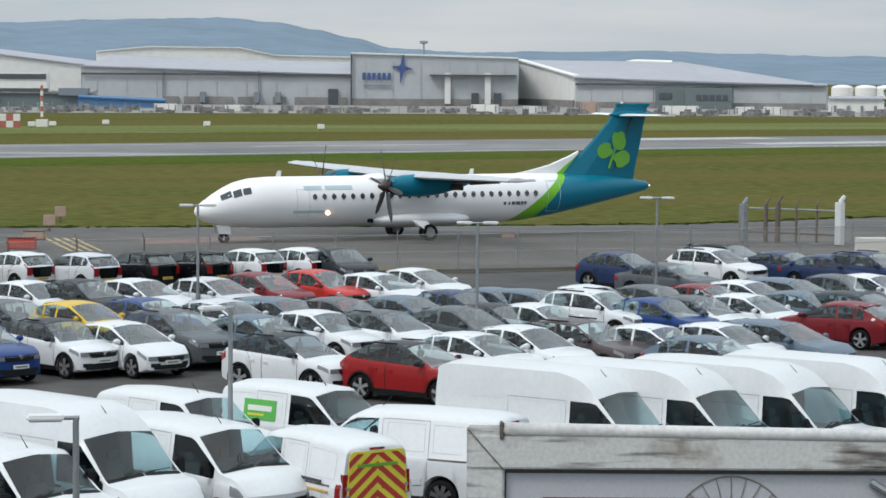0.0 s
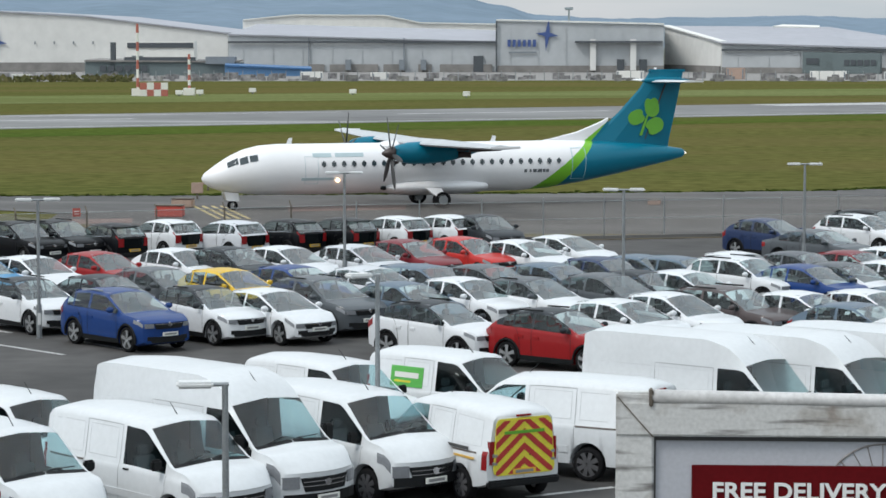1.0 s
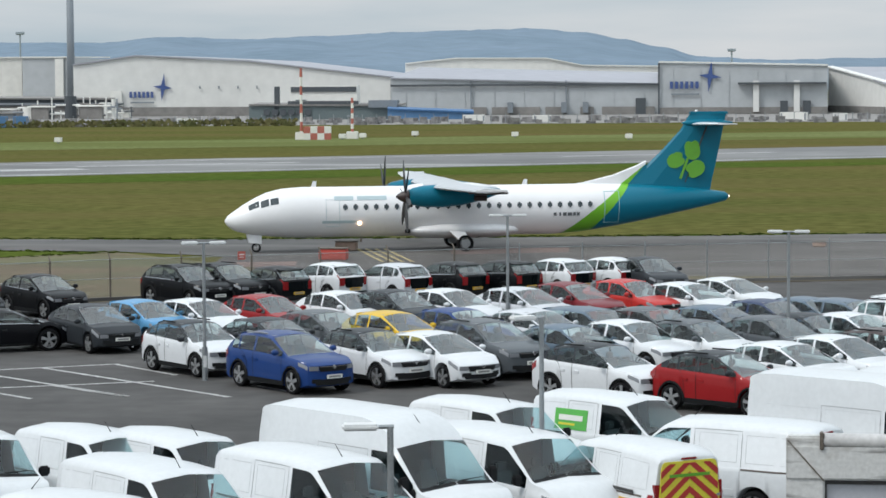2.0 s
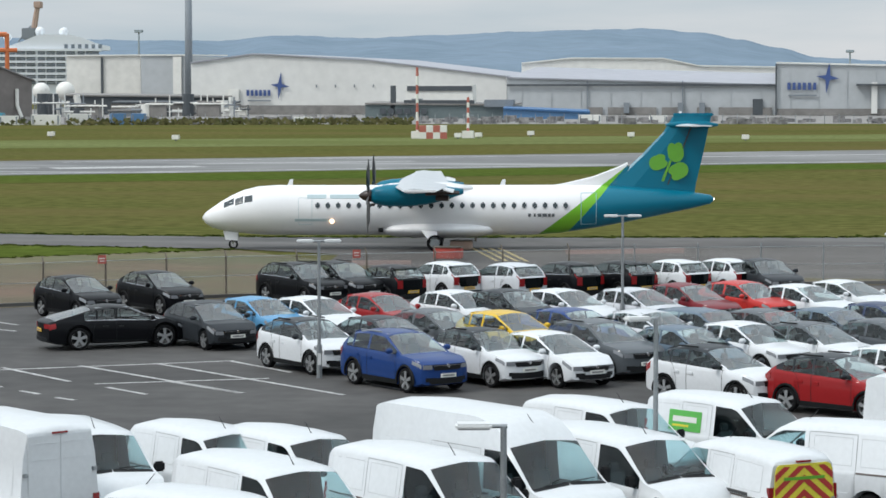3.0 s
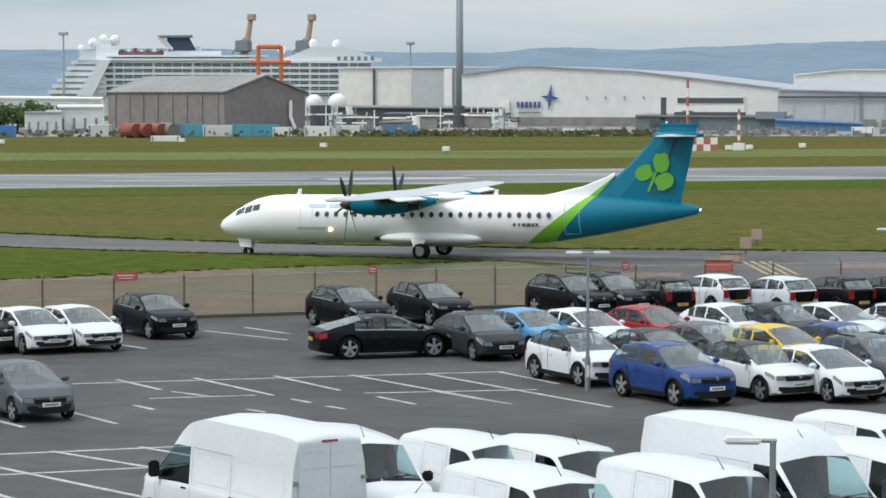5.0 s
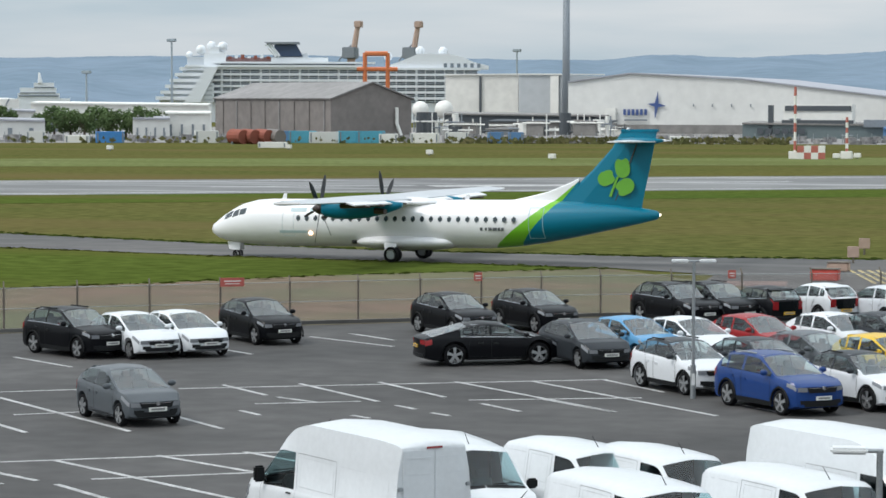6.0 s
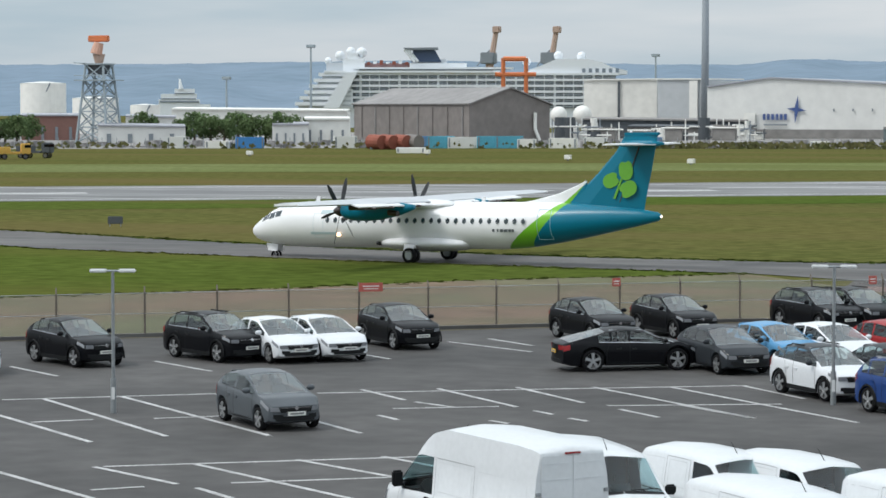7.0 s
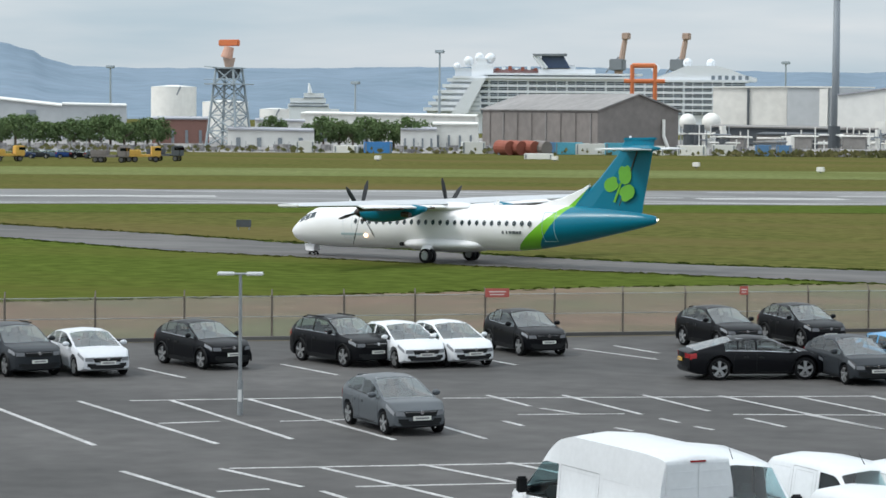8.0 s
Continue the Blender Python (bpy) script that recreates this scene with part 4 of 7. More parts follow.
def outline(name, x0, x1, z0, z1, mat, t=0.02):
    """A door's seam on the near-round side of the fuselage."""
    bm = bmesh.new()
    def p(x, z):
        i = next(k for k in range(len(FUS) - 1) if FUS[k][0] >= x >= FUS[k + 1][0])
        u = (FUS[i][0] - x) / (FUS[i][0] - FUS[i + 1][0])
        zc, ry, rz = (FUS[i][j] * (1 - u) + FUS[i + 1][j] * u for j in (1, 2, 3))
        return (x, (ry + 0.004) * math.sqrt(max(0, 1 - ((z - zc) / rz) ** 2)), z)
    zs = [z0 + (z1 - z0) * k / 8 for k in range(9)]
    for x in (x0, x1):
        for a, b in zip(zs, zs[1:]):
            tube(bm, p(x, a), p(x, b), t, seg=4)
    for z in (z0, z1):
        tube(bm, p(x0, z), p(x1, z), t, seg=4)
    part(name, bm, mat, plane)


m_steel_bar = shade("grey_bar", (0.10, 0.11, 0.12), rough=0.6, vary=0.05)
m_seam = shade("door_seam", (0.30, 0.50, 0.55), rough=0.5, vary=0.05)
outline("rear_door", -7.7, -8.5, 1.35, 3.0, m_seam, 0.018)
outline("front_door", 7.2, 6.5, 1.35, 2.75, m_faint, 0.010)
# lettering and registration are plain bars
bm = bmesh.new()
for x0, x1 in ((6.75, 5.75), (5.55, 4.0)):
    slab(bm, [(x, 1.335 * math.cos(math.asin((z - FC) / 1.335)) + 0.004, z) for x, z in ((x0, 2.72), (x1, 2.72), (x1, 2.92), (x0, 2.92))], 0.006)
part("lettering", bm, m_faint, plane)
for x0, x1 in ((-4.9, -5.05), (-5.2, -5.3), (-5.4, -5.6), (-5.65, -5.9), (-5.95, -6.1), (-6.15, -6.3)):
    bm = bmesh.new()
    slab(bm, [(x, 1.335 * math.cos(math.asin((z - FC) / 1.335)), z) for x, z in ((x0, 1.76), (x1, 1.76), (x1, 1.93), (x0, 1.93))], 0.008)
    part("registration_bar", bm, m_steel_bar, plane)
bm = bmesh.new()
slab(bm, [(x, 1.335 * math.cos(math.asin((z - FC) / 1.335)) + 0.002, z) for x, z in ((7.4, 1.52), (5.6, 1.52), (5.6, 1.66), (7.4, 1.66))], 0.006)
part("lettering", bm, m_faint, plane)


def foil(bm, p0, c0, p1, c1, thick, up=Vector((0, 0, 1))):
    """A tapered aerofoil between two leading edges; chord runs back along -x."""
    prof = ((0, 0), (0.04, 0.35), (0.15, 0.75), (0.32, 1.0), (0.6, 0.72), (1.0, 0.06), (1.0, -0.06), (0.6, -0.35), (0.32, -0.5), (0.1, -0.42), (0.03, -0.22))
    rings = []
    for p, c in ((p0, c0), (p1, c1)):
        rings.append([bm.verts.new(Vector(p) + Vector((-c * u, 0, 0)) + up * (c * thick * v)) for u, v in prof])
    k = len(prof)
    for i in range(k):
        bm.faces.new((rings[0][i], rings[0][(i + 1) % k], rings[1][(i + 1) % k], rings[1][i]))
    bm.faces.new(rings[0][::-1])
    bm.faces.new(rings[1])
    return bm


WZ = 3.42
for s in (1, -1):
    bm = bmesh.new()
    foil(bm, (2.0, 0, WZ), 2.6, (2.0, s * 4.9, WZ + 0.05), 2.6, 0.10)
    foil(bm, (2.0, s * 4.9, WZ + 0.05), 2.6, (1.35, s * 13.4, WZ + 0.16), 1.55, 0.10)
    wing = part("wing", bm, m_wing, plane, smooth=False)
    part("flap", slab(bmesh.new(), [(-0.50, s * 1.5, WZ - 0.02), (-0.50, s * 8.8, WZ + 0.08), (-1.0, s * 8.8, WZ - 0.06), (-1.05, s * 1.5, WZ - 0.16)], 0.035), m_skin, wing)
    for y in (3.0, 5.8, 7.6):
        bm = bmesh.new()
        tube(bm, (0.4, s * y, WZ - 0.10), (-1.3, s * y, WZ - 0.16), 0.17, 0.05, 8)
        part("flap_fairing", bm, m_spin, wing)
    part("wing_tip", boxes((-0.2, 1.35, s * 13.4 - 0.05, s * 13.4 + 0.05, WZ + 0.13, WZ + 0.26), bevel=0.03), m_skin, wing)
    # nacelle, spinner and propeller
    rings = []
    for x, zc, ry, rz in ((3.25, 3.0, 0.30, 0.32), (3.05, 3.0, 0.40, 0.44), (2.5, 3.0, 0.47, 0.56), (1.5, 3.02, 0.50, 0.60), (0.5, 3.05, 0.48, 0.54), (-0.6, 3.12, 0.38, 0.36), (-1.5, 3.22, 0.18, 0.14)):
        rings.append([(x, y + s * 4.05, z) for _, y, z in ellipse_ring(x, zc, ry, rz, 18)])
    nac = part("engine_nacelle", loft(rings), m_teal, plane, smooth=True)
    part("exhaust", tube(bmesh.new(), (-0.1, s * 4.42, 2.92), (-0.75, s * 4.55, 2.88), 0.17, 0.15, 12), m_spin, nac)
    part("air_intake", boxes((3.05, 3.30, s * 4.05 - 0.22, s * 4.05 + 0.22, 2.46, 2.60), bevel=0.04), m_spin, nac)
    prop = new("propeller")
    prop.parent = plane
    prop.matrix_basis = pose(3.42, s * 4.05, 3.0)
    prop["label"] = "dark six-bladed propeller"
    bm = bmesh.new()
    k = 14
    rr = [(-0.18, 0.33), (0.05, 0.31), (0.25, 0.22), (0.42, 0.10), (0.50, 0.02)]
    part("spinner", loft([[(x, r_ * math.cos(2 * math.pi * i / k), r_ * math.sin(2 * math.pi * i / k)) for i in range(k)] for x, r_ in rr]), m_spin, prop, smooth=True)
    blade = None
    for i in range(6):
        if blade is None:
            bm = bmesh.new()
            st = [(0.25, 0.06, 55), (0.6, 0.10, 45), (1.1, 0.13, 35), (1.6, 0.12, 27), (1.96, 0.04, 22)]
            rings = []
            for rad, w, tw in st:
                c, sn = math.cos(radians(tw)), math.sin(radians(tw))
                rings.append([(w * v * sn + u * 0.02 * c, w * v * c - u * 0.02 * sn, rad) for v, u in ((1, 0), (0, 1), (-1, 0), (0, -1))])
            blade = part("blade", loft(rings), m_blade, prop)
        else:
            share("blade", blade, prop, pose(0, 0, 0, 60 * i, 0, 0))
    # main gear
    strut = part("main_gear_leg", tube(tube(bmesh.new(), (0.1, s * 1.5, 0.95), (0.0, s * 1.95, 0.42), 0.10, 0.08), (0.55, s * 1.6, 0.85), (0.0, s * 1.9, 0.45), 0.05), m_skin, plane)
    part("gear_door", slab(bmesh.new(), [(0.75, s * 1.55, 1.05), (-0.1, s * 1.72, 1.0), (-0.15, s * 2.30, 0.62), (0.35, s * 2.34, 0.62)], 0.02), m_skin, plane)
    for dy in (-0.2, 0.2):
        w = part("wheel", wheel_mesh(0.43, 0.24), m_tyre, strut, smooth=True, m=pose(0, s * 2.05 + dy, 0.43))
        part("rim", tube(bmesh.new(), (0, -0.11, 0), (0, 0.11, 0), 0.25, seg=14), m_galv, w)
# belly pods
rings = []
for x, ry, rz in ((3.1, 0.25, 0.10), (2.8, 0.9, 0.26), (2.2, 1.35, 0.40), (1.2, 1.58, 0.47), (-0.6, 1.62, 0.48), (-2.0, 1.52, 0.44), (-2.8, 1.2, 0.34), (-3.3, 0.5, 0.16)):
    rings.append(ellipse_ring(x, 1.06, ry, rz, 22))
part("gear_fairing", loft(rings), m_skin, plane, smooth=True)
part("landing_lamp", tube(bmesh.new(), (2.75, 0.95, 1.04), (3.0, 0.95, 1.04), 0.12, 0.10, 10), m_trim, plane)
# wing box fairing
rings = []
for x, ry, rz in ((3.1, 0.5, 0.08), (2.4, 1.0, 0.26), (0.8, 1.15, 0.36), (-0.8, 1.1, 0.30), (-2.0, 0.7, 0.12)):
    rings.append(ellipse_ring(x, 3.22, ry, rz, 18))
part("wing_fairing", loft(rings), m_skin, plane, smooth=True)
# nose gear
leg = part("nose_gear_leg", tube(bmesh.new(), (10.9, 0, 1.1), (10.77, 0, 0.24), 0.08, 0.06), m_skin, plane)
for s in (1, -1):
    part("wheel", wheel_mesh(0.24, 0.16), m_tyre, leg, smooth=True, m=pose(10.77, s * 0.15, 0.24))
    part("nose_gear_door", slab(bmesh.new(), [(11.3, s * 0.22, 0.95), (10.5, s * 0.22, 0.88), (10.5, s * 0.30, 0.45), (11.15, s * 0.30, 0.5)], 0.015), m_skin, plane)
# fin, rudder and tailplane
up_y = Vector((0, 1, 0))
bm = bmesh.new()
for s in (1,):
    # fin in side view: leading edge and trailing edge at heights
    side = ((2.9, -8.6, -13.75), (3.5, -9.3, -13.85), (5.0, -10.95, -14.2), (6.2, -12.1, -14.45), (7.1, -12.65, -14.65))
    rings = []
    for z, xl, xt_ in side:
        c = xl - xt_
        t = 0.05 * c
        rings.append([(xl - u * c, v * t, z) for u, v in ((0, 0), (0.05, 0.5), (0.3, 1), (0.68, 0.7), (1, 0.08), (1, -0.08), (0.68, -0.7), (0.3, -1), (0.05, -0.5))])
    fin = part("fin", loft(rings), m_livery, plane)
rings = []
for x, z, t in ((-5.6, 3.28, 0.01), (-6.8, 3.48, 0.05), (-8.4, 3.85, 0.10), (-9.7, 4.35, 0.14), (-10.2, 4.6, 0.14)):
    rings.append([(x, t, 2.8), (x, t * 0.6, z - 0.05), (x, 0, z), (x, -t * 0.6, z - 0.05), (x, -t, 2.8)])
part("dorsal_fillet", loft(rings), m_livery, plane)
part("rudder_seam", slab(bmesh.new(), [(-12.3, 0.0, 3.4), (-12.36, 0.0, 3.4), (-13.65, 0.0, 6.6), (-13.59, 0.0, 6.6)], 0.172), m_bar, fin)
part("fin_cap", boxes((-14.75, -12.6, -0.14, 0.14, 7.04, 7.2), bevel=0.05), m_teal, fin)
for s in (1, -1):
    bm = bmesh.new()
    foil(bm, (-12.7, 0, 6.52), 1.7, (-13.15, s * 3.65, 6.57), 1.0, 0.07)
    tp = part("tailplane", bm, m_skin, plane)
    part("elevator", slab(bmesh.new(), [(-14.05, s * 0.3, 6.53), (-14.0, s * 3.5, 6.57), (-14.3, s * 3.5, 6.57), (-14.65, s * 0.3, 6.53)], 0.03), m_skin, tp)
part("tail_bullet", loft([ellipse_ring(x, 6.58, r_, r_, 12) for x, r_ in ((-12.2, 0.03), (-12.5, 0.16), (-13.2, 0.22), (-14.3, 0.2), (-15.0, 0.06))]), m_teal, fin, smooth=True)
# three-leaved emblem of plain discs
for s in (1, -1):
    bm = bmesh.new()
    def fin_side(px, pz):
        return (px, s * (0.05 * (4.55 - 0.867 * (pz - 3.5)) + 0.012), pz)
    for cx, cz, size, a in ((-12.74, 5.16, 0.56, -6), (-11.84, 4.60, 0.52, 68), (-12.88, 4.12, 0.56, -118)):
        ring = []
        for i in range(28):
            th = 2 * math.pi * i / 28
            # a heart-shaped leaf, notched at its outer end
            k = (0.80 + 0.20 * abs(math.sin(th))) * (1 - 0.30 * math.exp(-((th - math.pi / 2) / 0.30) ** 2))
            px, pz = size * 0.92 * k * math.cos(th), size * k * math.sin(th)
            c, sn = math.cos(radians(a)), math.sin(radians(a))
            ring.append(fin_side(cx + px * c - pz * sn, cz + px * sn + pz * c))
        slab(bm, ring, 0.012)
    slab(bm, [fin_side(*q) for q in ((-12.55, 4.70), (-12.42, 4.70), (-11.98, 3.62), (-12.12, 3.58))], 0.012)
    part("emblem", bm, m_leaf, fin)
for x, z in ((7.9, 3.42), (-3.4, 3.40)):
    part("aerial", slab(bmesh.new(), [(x, 0, z - 0.1), (x - 0.30, 0, z - 0.1), (x - 0.34, 0, z + 0.28), (x - 0.16, 0, z + 0.28)], 0.02), m_skin, plane)
part("beacon", tube(bmesh.new(), (-13.0, 0, 7.18), (-13.0, 0, 7.30), 0.09, 0.06, 10), m_skin, fin)
part("tail_lamp", tube(bmesh.new(), (-14.74, 0, 2.63), (-14.83, 0, 2.63), 0.08, 0.05, 10), glow("white_lamp", (1, 0.9, 0.75), 3.0), plane)
part("taxi_lamp", tube(bmesh.new(), (5.45, 1.22, 1.52), (5.45, 1.32, 1.50), 0.10, 0.09, 12), m_glow, plane)
PROPS = [o for o in plane.children if o.name.startswith("propeller")]


# ---- far side of the airfield ----
m_clad_grey = shade("grey_ribbed_cladding", (0.42, 0.44, 0.455), rough=0.6, vary=0.06, scale=0.05, fine=0.4)
m_clad_light = shade("pale_cladding", (0.68, 0.675, 0.65), rough=0.6, vary=0.05, scale=0.05, fine=0.4)
m_clad_white = shade("white_cladding", (0.74, 0.73, 0.69), rough=0.6, vary=0.05, scale=0.06, fine=0.5)
m_clad_beige = shade("beige_cladding", (0.68, 0.665, 0.62), rough=0.6, vary=0.06, scale=0.08, fine=0.5)
# roof grey already lightened by distance haze
m_roof_far = shade("hazy_grey_roof", (0.34, 0.345, 0.38), rough=0.7, vary=0.06, scale=0.05, fine=0.3)
m_dark_far = shade("dark_opening", (0.07, 0.08, 0.09), rough=0.7, vary=0.1)
m_dark_green = shade("dark_green_cladding", (0.13, 0.165, 0.17), rough=0.6, vary=0.08)
m_base_far = shade("plinth_brown", (0.22, 0.21, 0.20), rough=0.8, vary=0.15, scale=0.1, fine=0.5)
m_blue_roof = shade("blue_canopy", (0.05, 0.22, 0.52), rough=0.5, vary=0.1)
m_canopy = shade("faded_blue_roof", (0.05, 0.14, 0.30), rough=0.6, vary=0.12)
m_navy_logo = shade("navy_sign", (0.05, 0.09, 0.25), rough=0.5, vary=0.05)
m_brown = shade("brown_shed_cladding", (0.18, 0.162, 0.152), rough=0.8, vary=0.12, scale=0.08, fine=0.5)
m_brown_roof = shade("shed_roof", (0.24, 0.23, 0.225), rough=0.8, vary=0.12, scale=0.08, fine=0.5)
m_ship_white = shade("ship_white", (0.74, 0.77, 0.80), rough=0.5, vary=0.04)
# grey that paints in the shade of the deck recesses; windows use it too
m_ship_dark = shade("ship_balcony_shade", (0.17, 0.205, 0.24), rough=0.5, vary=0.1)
# the ship white darkened, as if shaded, for stern recesses and small parts
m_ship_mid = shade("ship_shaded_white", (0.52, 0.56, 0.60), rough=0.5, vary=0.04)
m_lido = shade("lido_brown", (0.22, 0.13, 0.13), rough=0.7, vary=0.3, scale=0.3)
# mast and lattice steel, paled in its colour to read as haze
m_mast = shade("hazy_pale_steel", (0.30, 0.35, 0.38), rough=0.6, vary=0.1)
m_ship_navy = shade("ship_funnel_navy", (0.05, 0.08, 0.15), rough=0.5, vary=0.05)
m_rust_far = shade("rust_red", (0.24, 0.07, 0.045), rough=0.8, vary=0.25, scale=0.3)
m_orange = shade("orange_steel", (0.60, 0.17, 0.06), rough=0.6, vary=0.1)
m_faded_orange = shade("faded_orange", (0.55, 0.32, 0.24), rough=0.7, vary=0.1)
m_crane = shade("crane_tan", (0.42, 0.30, 0.24), rough=0.7, vary=0.1)
m_red = shade("signal_red", (0.52, 0.07, 0.05), rough=0.6, vary=0.1)
# darker far steel, also with haze mixed into the grey
m_steel_far = shade("hazy_steel", (0.20, 0.225, 0.25), rough=0.6, vary=0.1)
m_yellow_far = shade("works_yellow", (0.60, 0.36, 0.07), rough=0.6, vary=0.12)
m_teal_box = shade("teal_container", (0.08, 0.34, 0.46), rough=0.6, vary=0.12)
m_container_blue = shade("blue_container", (0.10, 0.22, 0.40), rough=0.6, vary=0.12)
m_leaves = shade("tree_leaves", (0.085, 0.135, 0.06), rough=0.95, spec=0.1, vary=0.35, scale=0.4, fine=2.0, second=(0.13, 0.18, 0.075))
m_bark = shade("bark", (0.09, 0.07, 0.05), rough=0.9, vary=0.2)
# blue-grey that mixes the distance haze into the hill colour
m_hillside = shade("haze_tinted_hill", (0.19, 0.245, 0.305), rough=1.0, vary=0.07, scale=0.006, fine=0.035, spec=0.0, second=(0.165, 0.218, 0.27), spread=0.3)
m_brick_far = shade("red_brick_far", (0.23, 0.12, 0.10), rough=0.8, vary=0.12)


def up(el, d):
    """The height that shows at this elevation from the eye, d metres away."""
    return EYE + d * math.tan(radians(el))


def wall_frame(az0, az1, d0, d1):
    a, b = polar(az0, d0), polar(az1, d1)
    u = (b - a).normalized()
    back = Vector((-u.y, u.x, 0))
    return a, b, u, back, (b - a).length


def hall(name, label, az0, az1, d0, d1, z0, z1, depth, wall, roof, ridge=0.0, seams=0, peak=None, ridge_end=None):
    """A hall: front wall from az0 to az1 with eaves z0 to z1, or a gable with its peak at a share of the width; a roof that rises to the back."""
    a, b, u, back, w = wall_frame(az0, az1, d0, d1)
    ob = thing(name, label, "building")
    bm = bmesh.new()
    front = [a + Vector((0, 0, GZ)), b + Vector((0, 0, GZ)), b + Vector((0, 0, z1))]
    if peak:
        front += [a + u * (w * k) + Vector((0, 0, z)) for k, z in peak]
    front.append(a + Vector((0, 0, z0)))
    lo = [bm.verts.new(p) for p in front]
    hi = [bm.verts.new(p + back * depth) for p in front]
    bm.faces.new(lo)
    bm.faces.new(hi[::-1])
    k = len(lo)
    for i in range(k):
        bm.faces.new((lo[i], lo[(i + 1) % k], hi[(i + 1) % k], hi[i]))
    part("wall", bm, wall, ob)
    bm = bmesh.new()
    tops = front[2:]
    over = 0.6
    for p, q in zip(tops, tops[1:]):
        m0, m1 = p - back * over, q - back * over
        e = Vector((0, 0, 0.25))
        lift = Vector((0, 0, ridge))
        lift_end = lift if ridge_end is None else Vector((0, 0, ridge_end))
        slab(bm, [m0 + e, m1 + e, m1 + back * depth + e + lift, m0 + back * depth + e + lift_end], 0.2)
    part("roof", bm, roof, ob)
    for i in range(seams):
        c = a + u * (w * (i + 0.5) / seams) - back * 0.12
        bm = bmesh.new()
        slab(bm, [c - u * 0.12, c + u * 0.12, c + u * 0.12 + Vector((0, 0, min(z0, z1) - 0.6)), c - u * 0.12 + Vector((0, 0, min(z0, z1) - 0.6))], 0.08)
        part("panel_joint", bm, wall, ob)
    return ob, a, b, u, back, w


def on_wall(ob, frame_, name, s0, s1, z0, z1, mat, out=0.3, thick=0.2, label=""):
    """A flat piece on the front wall between two shares of its width."""
    _, a, b, u, back, w = frame_
    c = -back * out
    p = [a + u * (w * s0) + c, a + u * (w * s1) + c]
    bm = slab(bmesh.new(), [p[0] + Vector((0, 0, z0)), p[1] + Vector((0, 0, z0)), p[1] + Vector((0, 0, z1)), p[0] + Vector((0, 0, z1))], thick)
    return part(name, bm, mat, ob, label)


def star_sign(ob, frame_, s, z, size, mat):
    """A plain four-pointed star and bars where a company sign is."""
    _, a, b, u, back, w = frame_
    c = a + u * (w * s) - back * 0.5 + Vector((0, 0, z))
    bm = bmesh.new()
    pts = []
    for i in range(8):
        r_ = size * ((1.35, 0.26, 0.95, 0.26)[i % 4])
        th = 2 * math.pi * i / 8 + radians(84)
        pts.append(c + u * (r_ * math.cos(th)) + Vector((0, 0, r_ * math.sin(th))))
    slab(bm, pts, 0.1)
    part("star_sign", bm, mat, ob)
    for k in range(6):
        bm = bmesh.new()
        x0 = -size * (3.3 - k * 0.42)
        q = [c + u * (x0 + dx) + Vector((0, 0, dz)) for dx, dz in ((0, -size), (size * 0.26, -size), (size * 0.26, -size * 0.42), (0, -size * 0.42))]
        slab(bm, q, 0.08)
        part("sign_bar", bm, mat, ob)
    bm = bmesh.new()
    slab(bm, [c + u * dx + Vector((0, 0, dz)) for dx, dz in ((-size * 3.2, -size * 1.55), (-size * 0.9, -size * 1.55), (-size * 0.9, -size * 1.4), (-size * 3.2, -size * 1.4))], 0.08)
    part("sign_bar", bm, m_steel_far, ob)


# grey hall, sign block, white return wall and the hall beyond it
H = hall("aircraft_hangar", "long grey clad hangar with shallow pale roof", -7.92, -2.04, 722, 716, up(0.10, 720), up(-0.06, 716), 70, m_clad_grey, m_roof_far, 3.2, 9)
h_ob = H[0]
on_wall(h_ob, H, "gutter", 0.0, 1.0, up(-0.02, 720) - 0.6, up(0.01, 720) - 0.4, m_dark_far, 0.7)
for s0, s1 in ((0.30, 0.36), (0.38, 0.56), (0.58, 0.66), (0.71, 0.76), (0.79, 0.985)):
    on_wall(h_ob, H, "plinth", s0, s1, 0, 2.1, m_base_far, 0.4)
for s in (0.44, 0.64, 0.72):
    on_wall(h_ob, H, "ventilation_unit", s, s + 0.02, 0.5, 3.4, m_steel_far, 1.2, 0.8)
on_wall(h_ob, H, "service_door", 0.915, 0.952, 0, 4.4, m_dark_far, 0.45)
for s in (0.30, 0.655):
    on_wall(h_ob, H, "downpipe", s, s + 0.004, 1, 9.4, m_steel_far, 0.5)
M = hall("sign_hall", "grey hangar block with blue star sign", -2.04, 1.63, 714, 714, up(0.42, 714), up(0.33, 714), 80, m_clad_grey, m_clad_white, 0.6, 6)
star_sign(M[0], M, 0.305, up(0.12, 714), 3.3, m_navy_logo)
on_wall(M[0], M, "door_canopy", 0.47, 0.99, up(-0.06, 714), up(-0.02, 714), m_dark_far, 1.2, 1.0)
for s in (0.72, 0.855):
    on_wall(M[0], M, "service_door", s, s + 0.045, 0, 3.5, m_dark_far, 0.5)
for s in (0.56, 0.80):
    on_wall(M[0], M, "sliding_door_leaf", s, s + 0.035, 0.5, 9.0, m_clad_light, 0.9, 0.4)
on_wall(M[0], M, "plinth", 0.0, 1.0, 0, 1.8, m_base_far, 0.35)
on_wall(M[0], M, "corner_post", -0.004, 0.006, 0, up(0.42, 714), m_dark_far, 0.6)
R = hall("white_hall", "pale clad end wall of the low hangar", 1.64, 2.88, 752, 700, up(0.29, 752), up(-0.06, 700), 2, m_clad_light, m_clad_light, 0.1, 0)
on_wall(R[0], R, "plinth", 0.0, 1.0, 0, 1.8, m_base_far, 0.35)
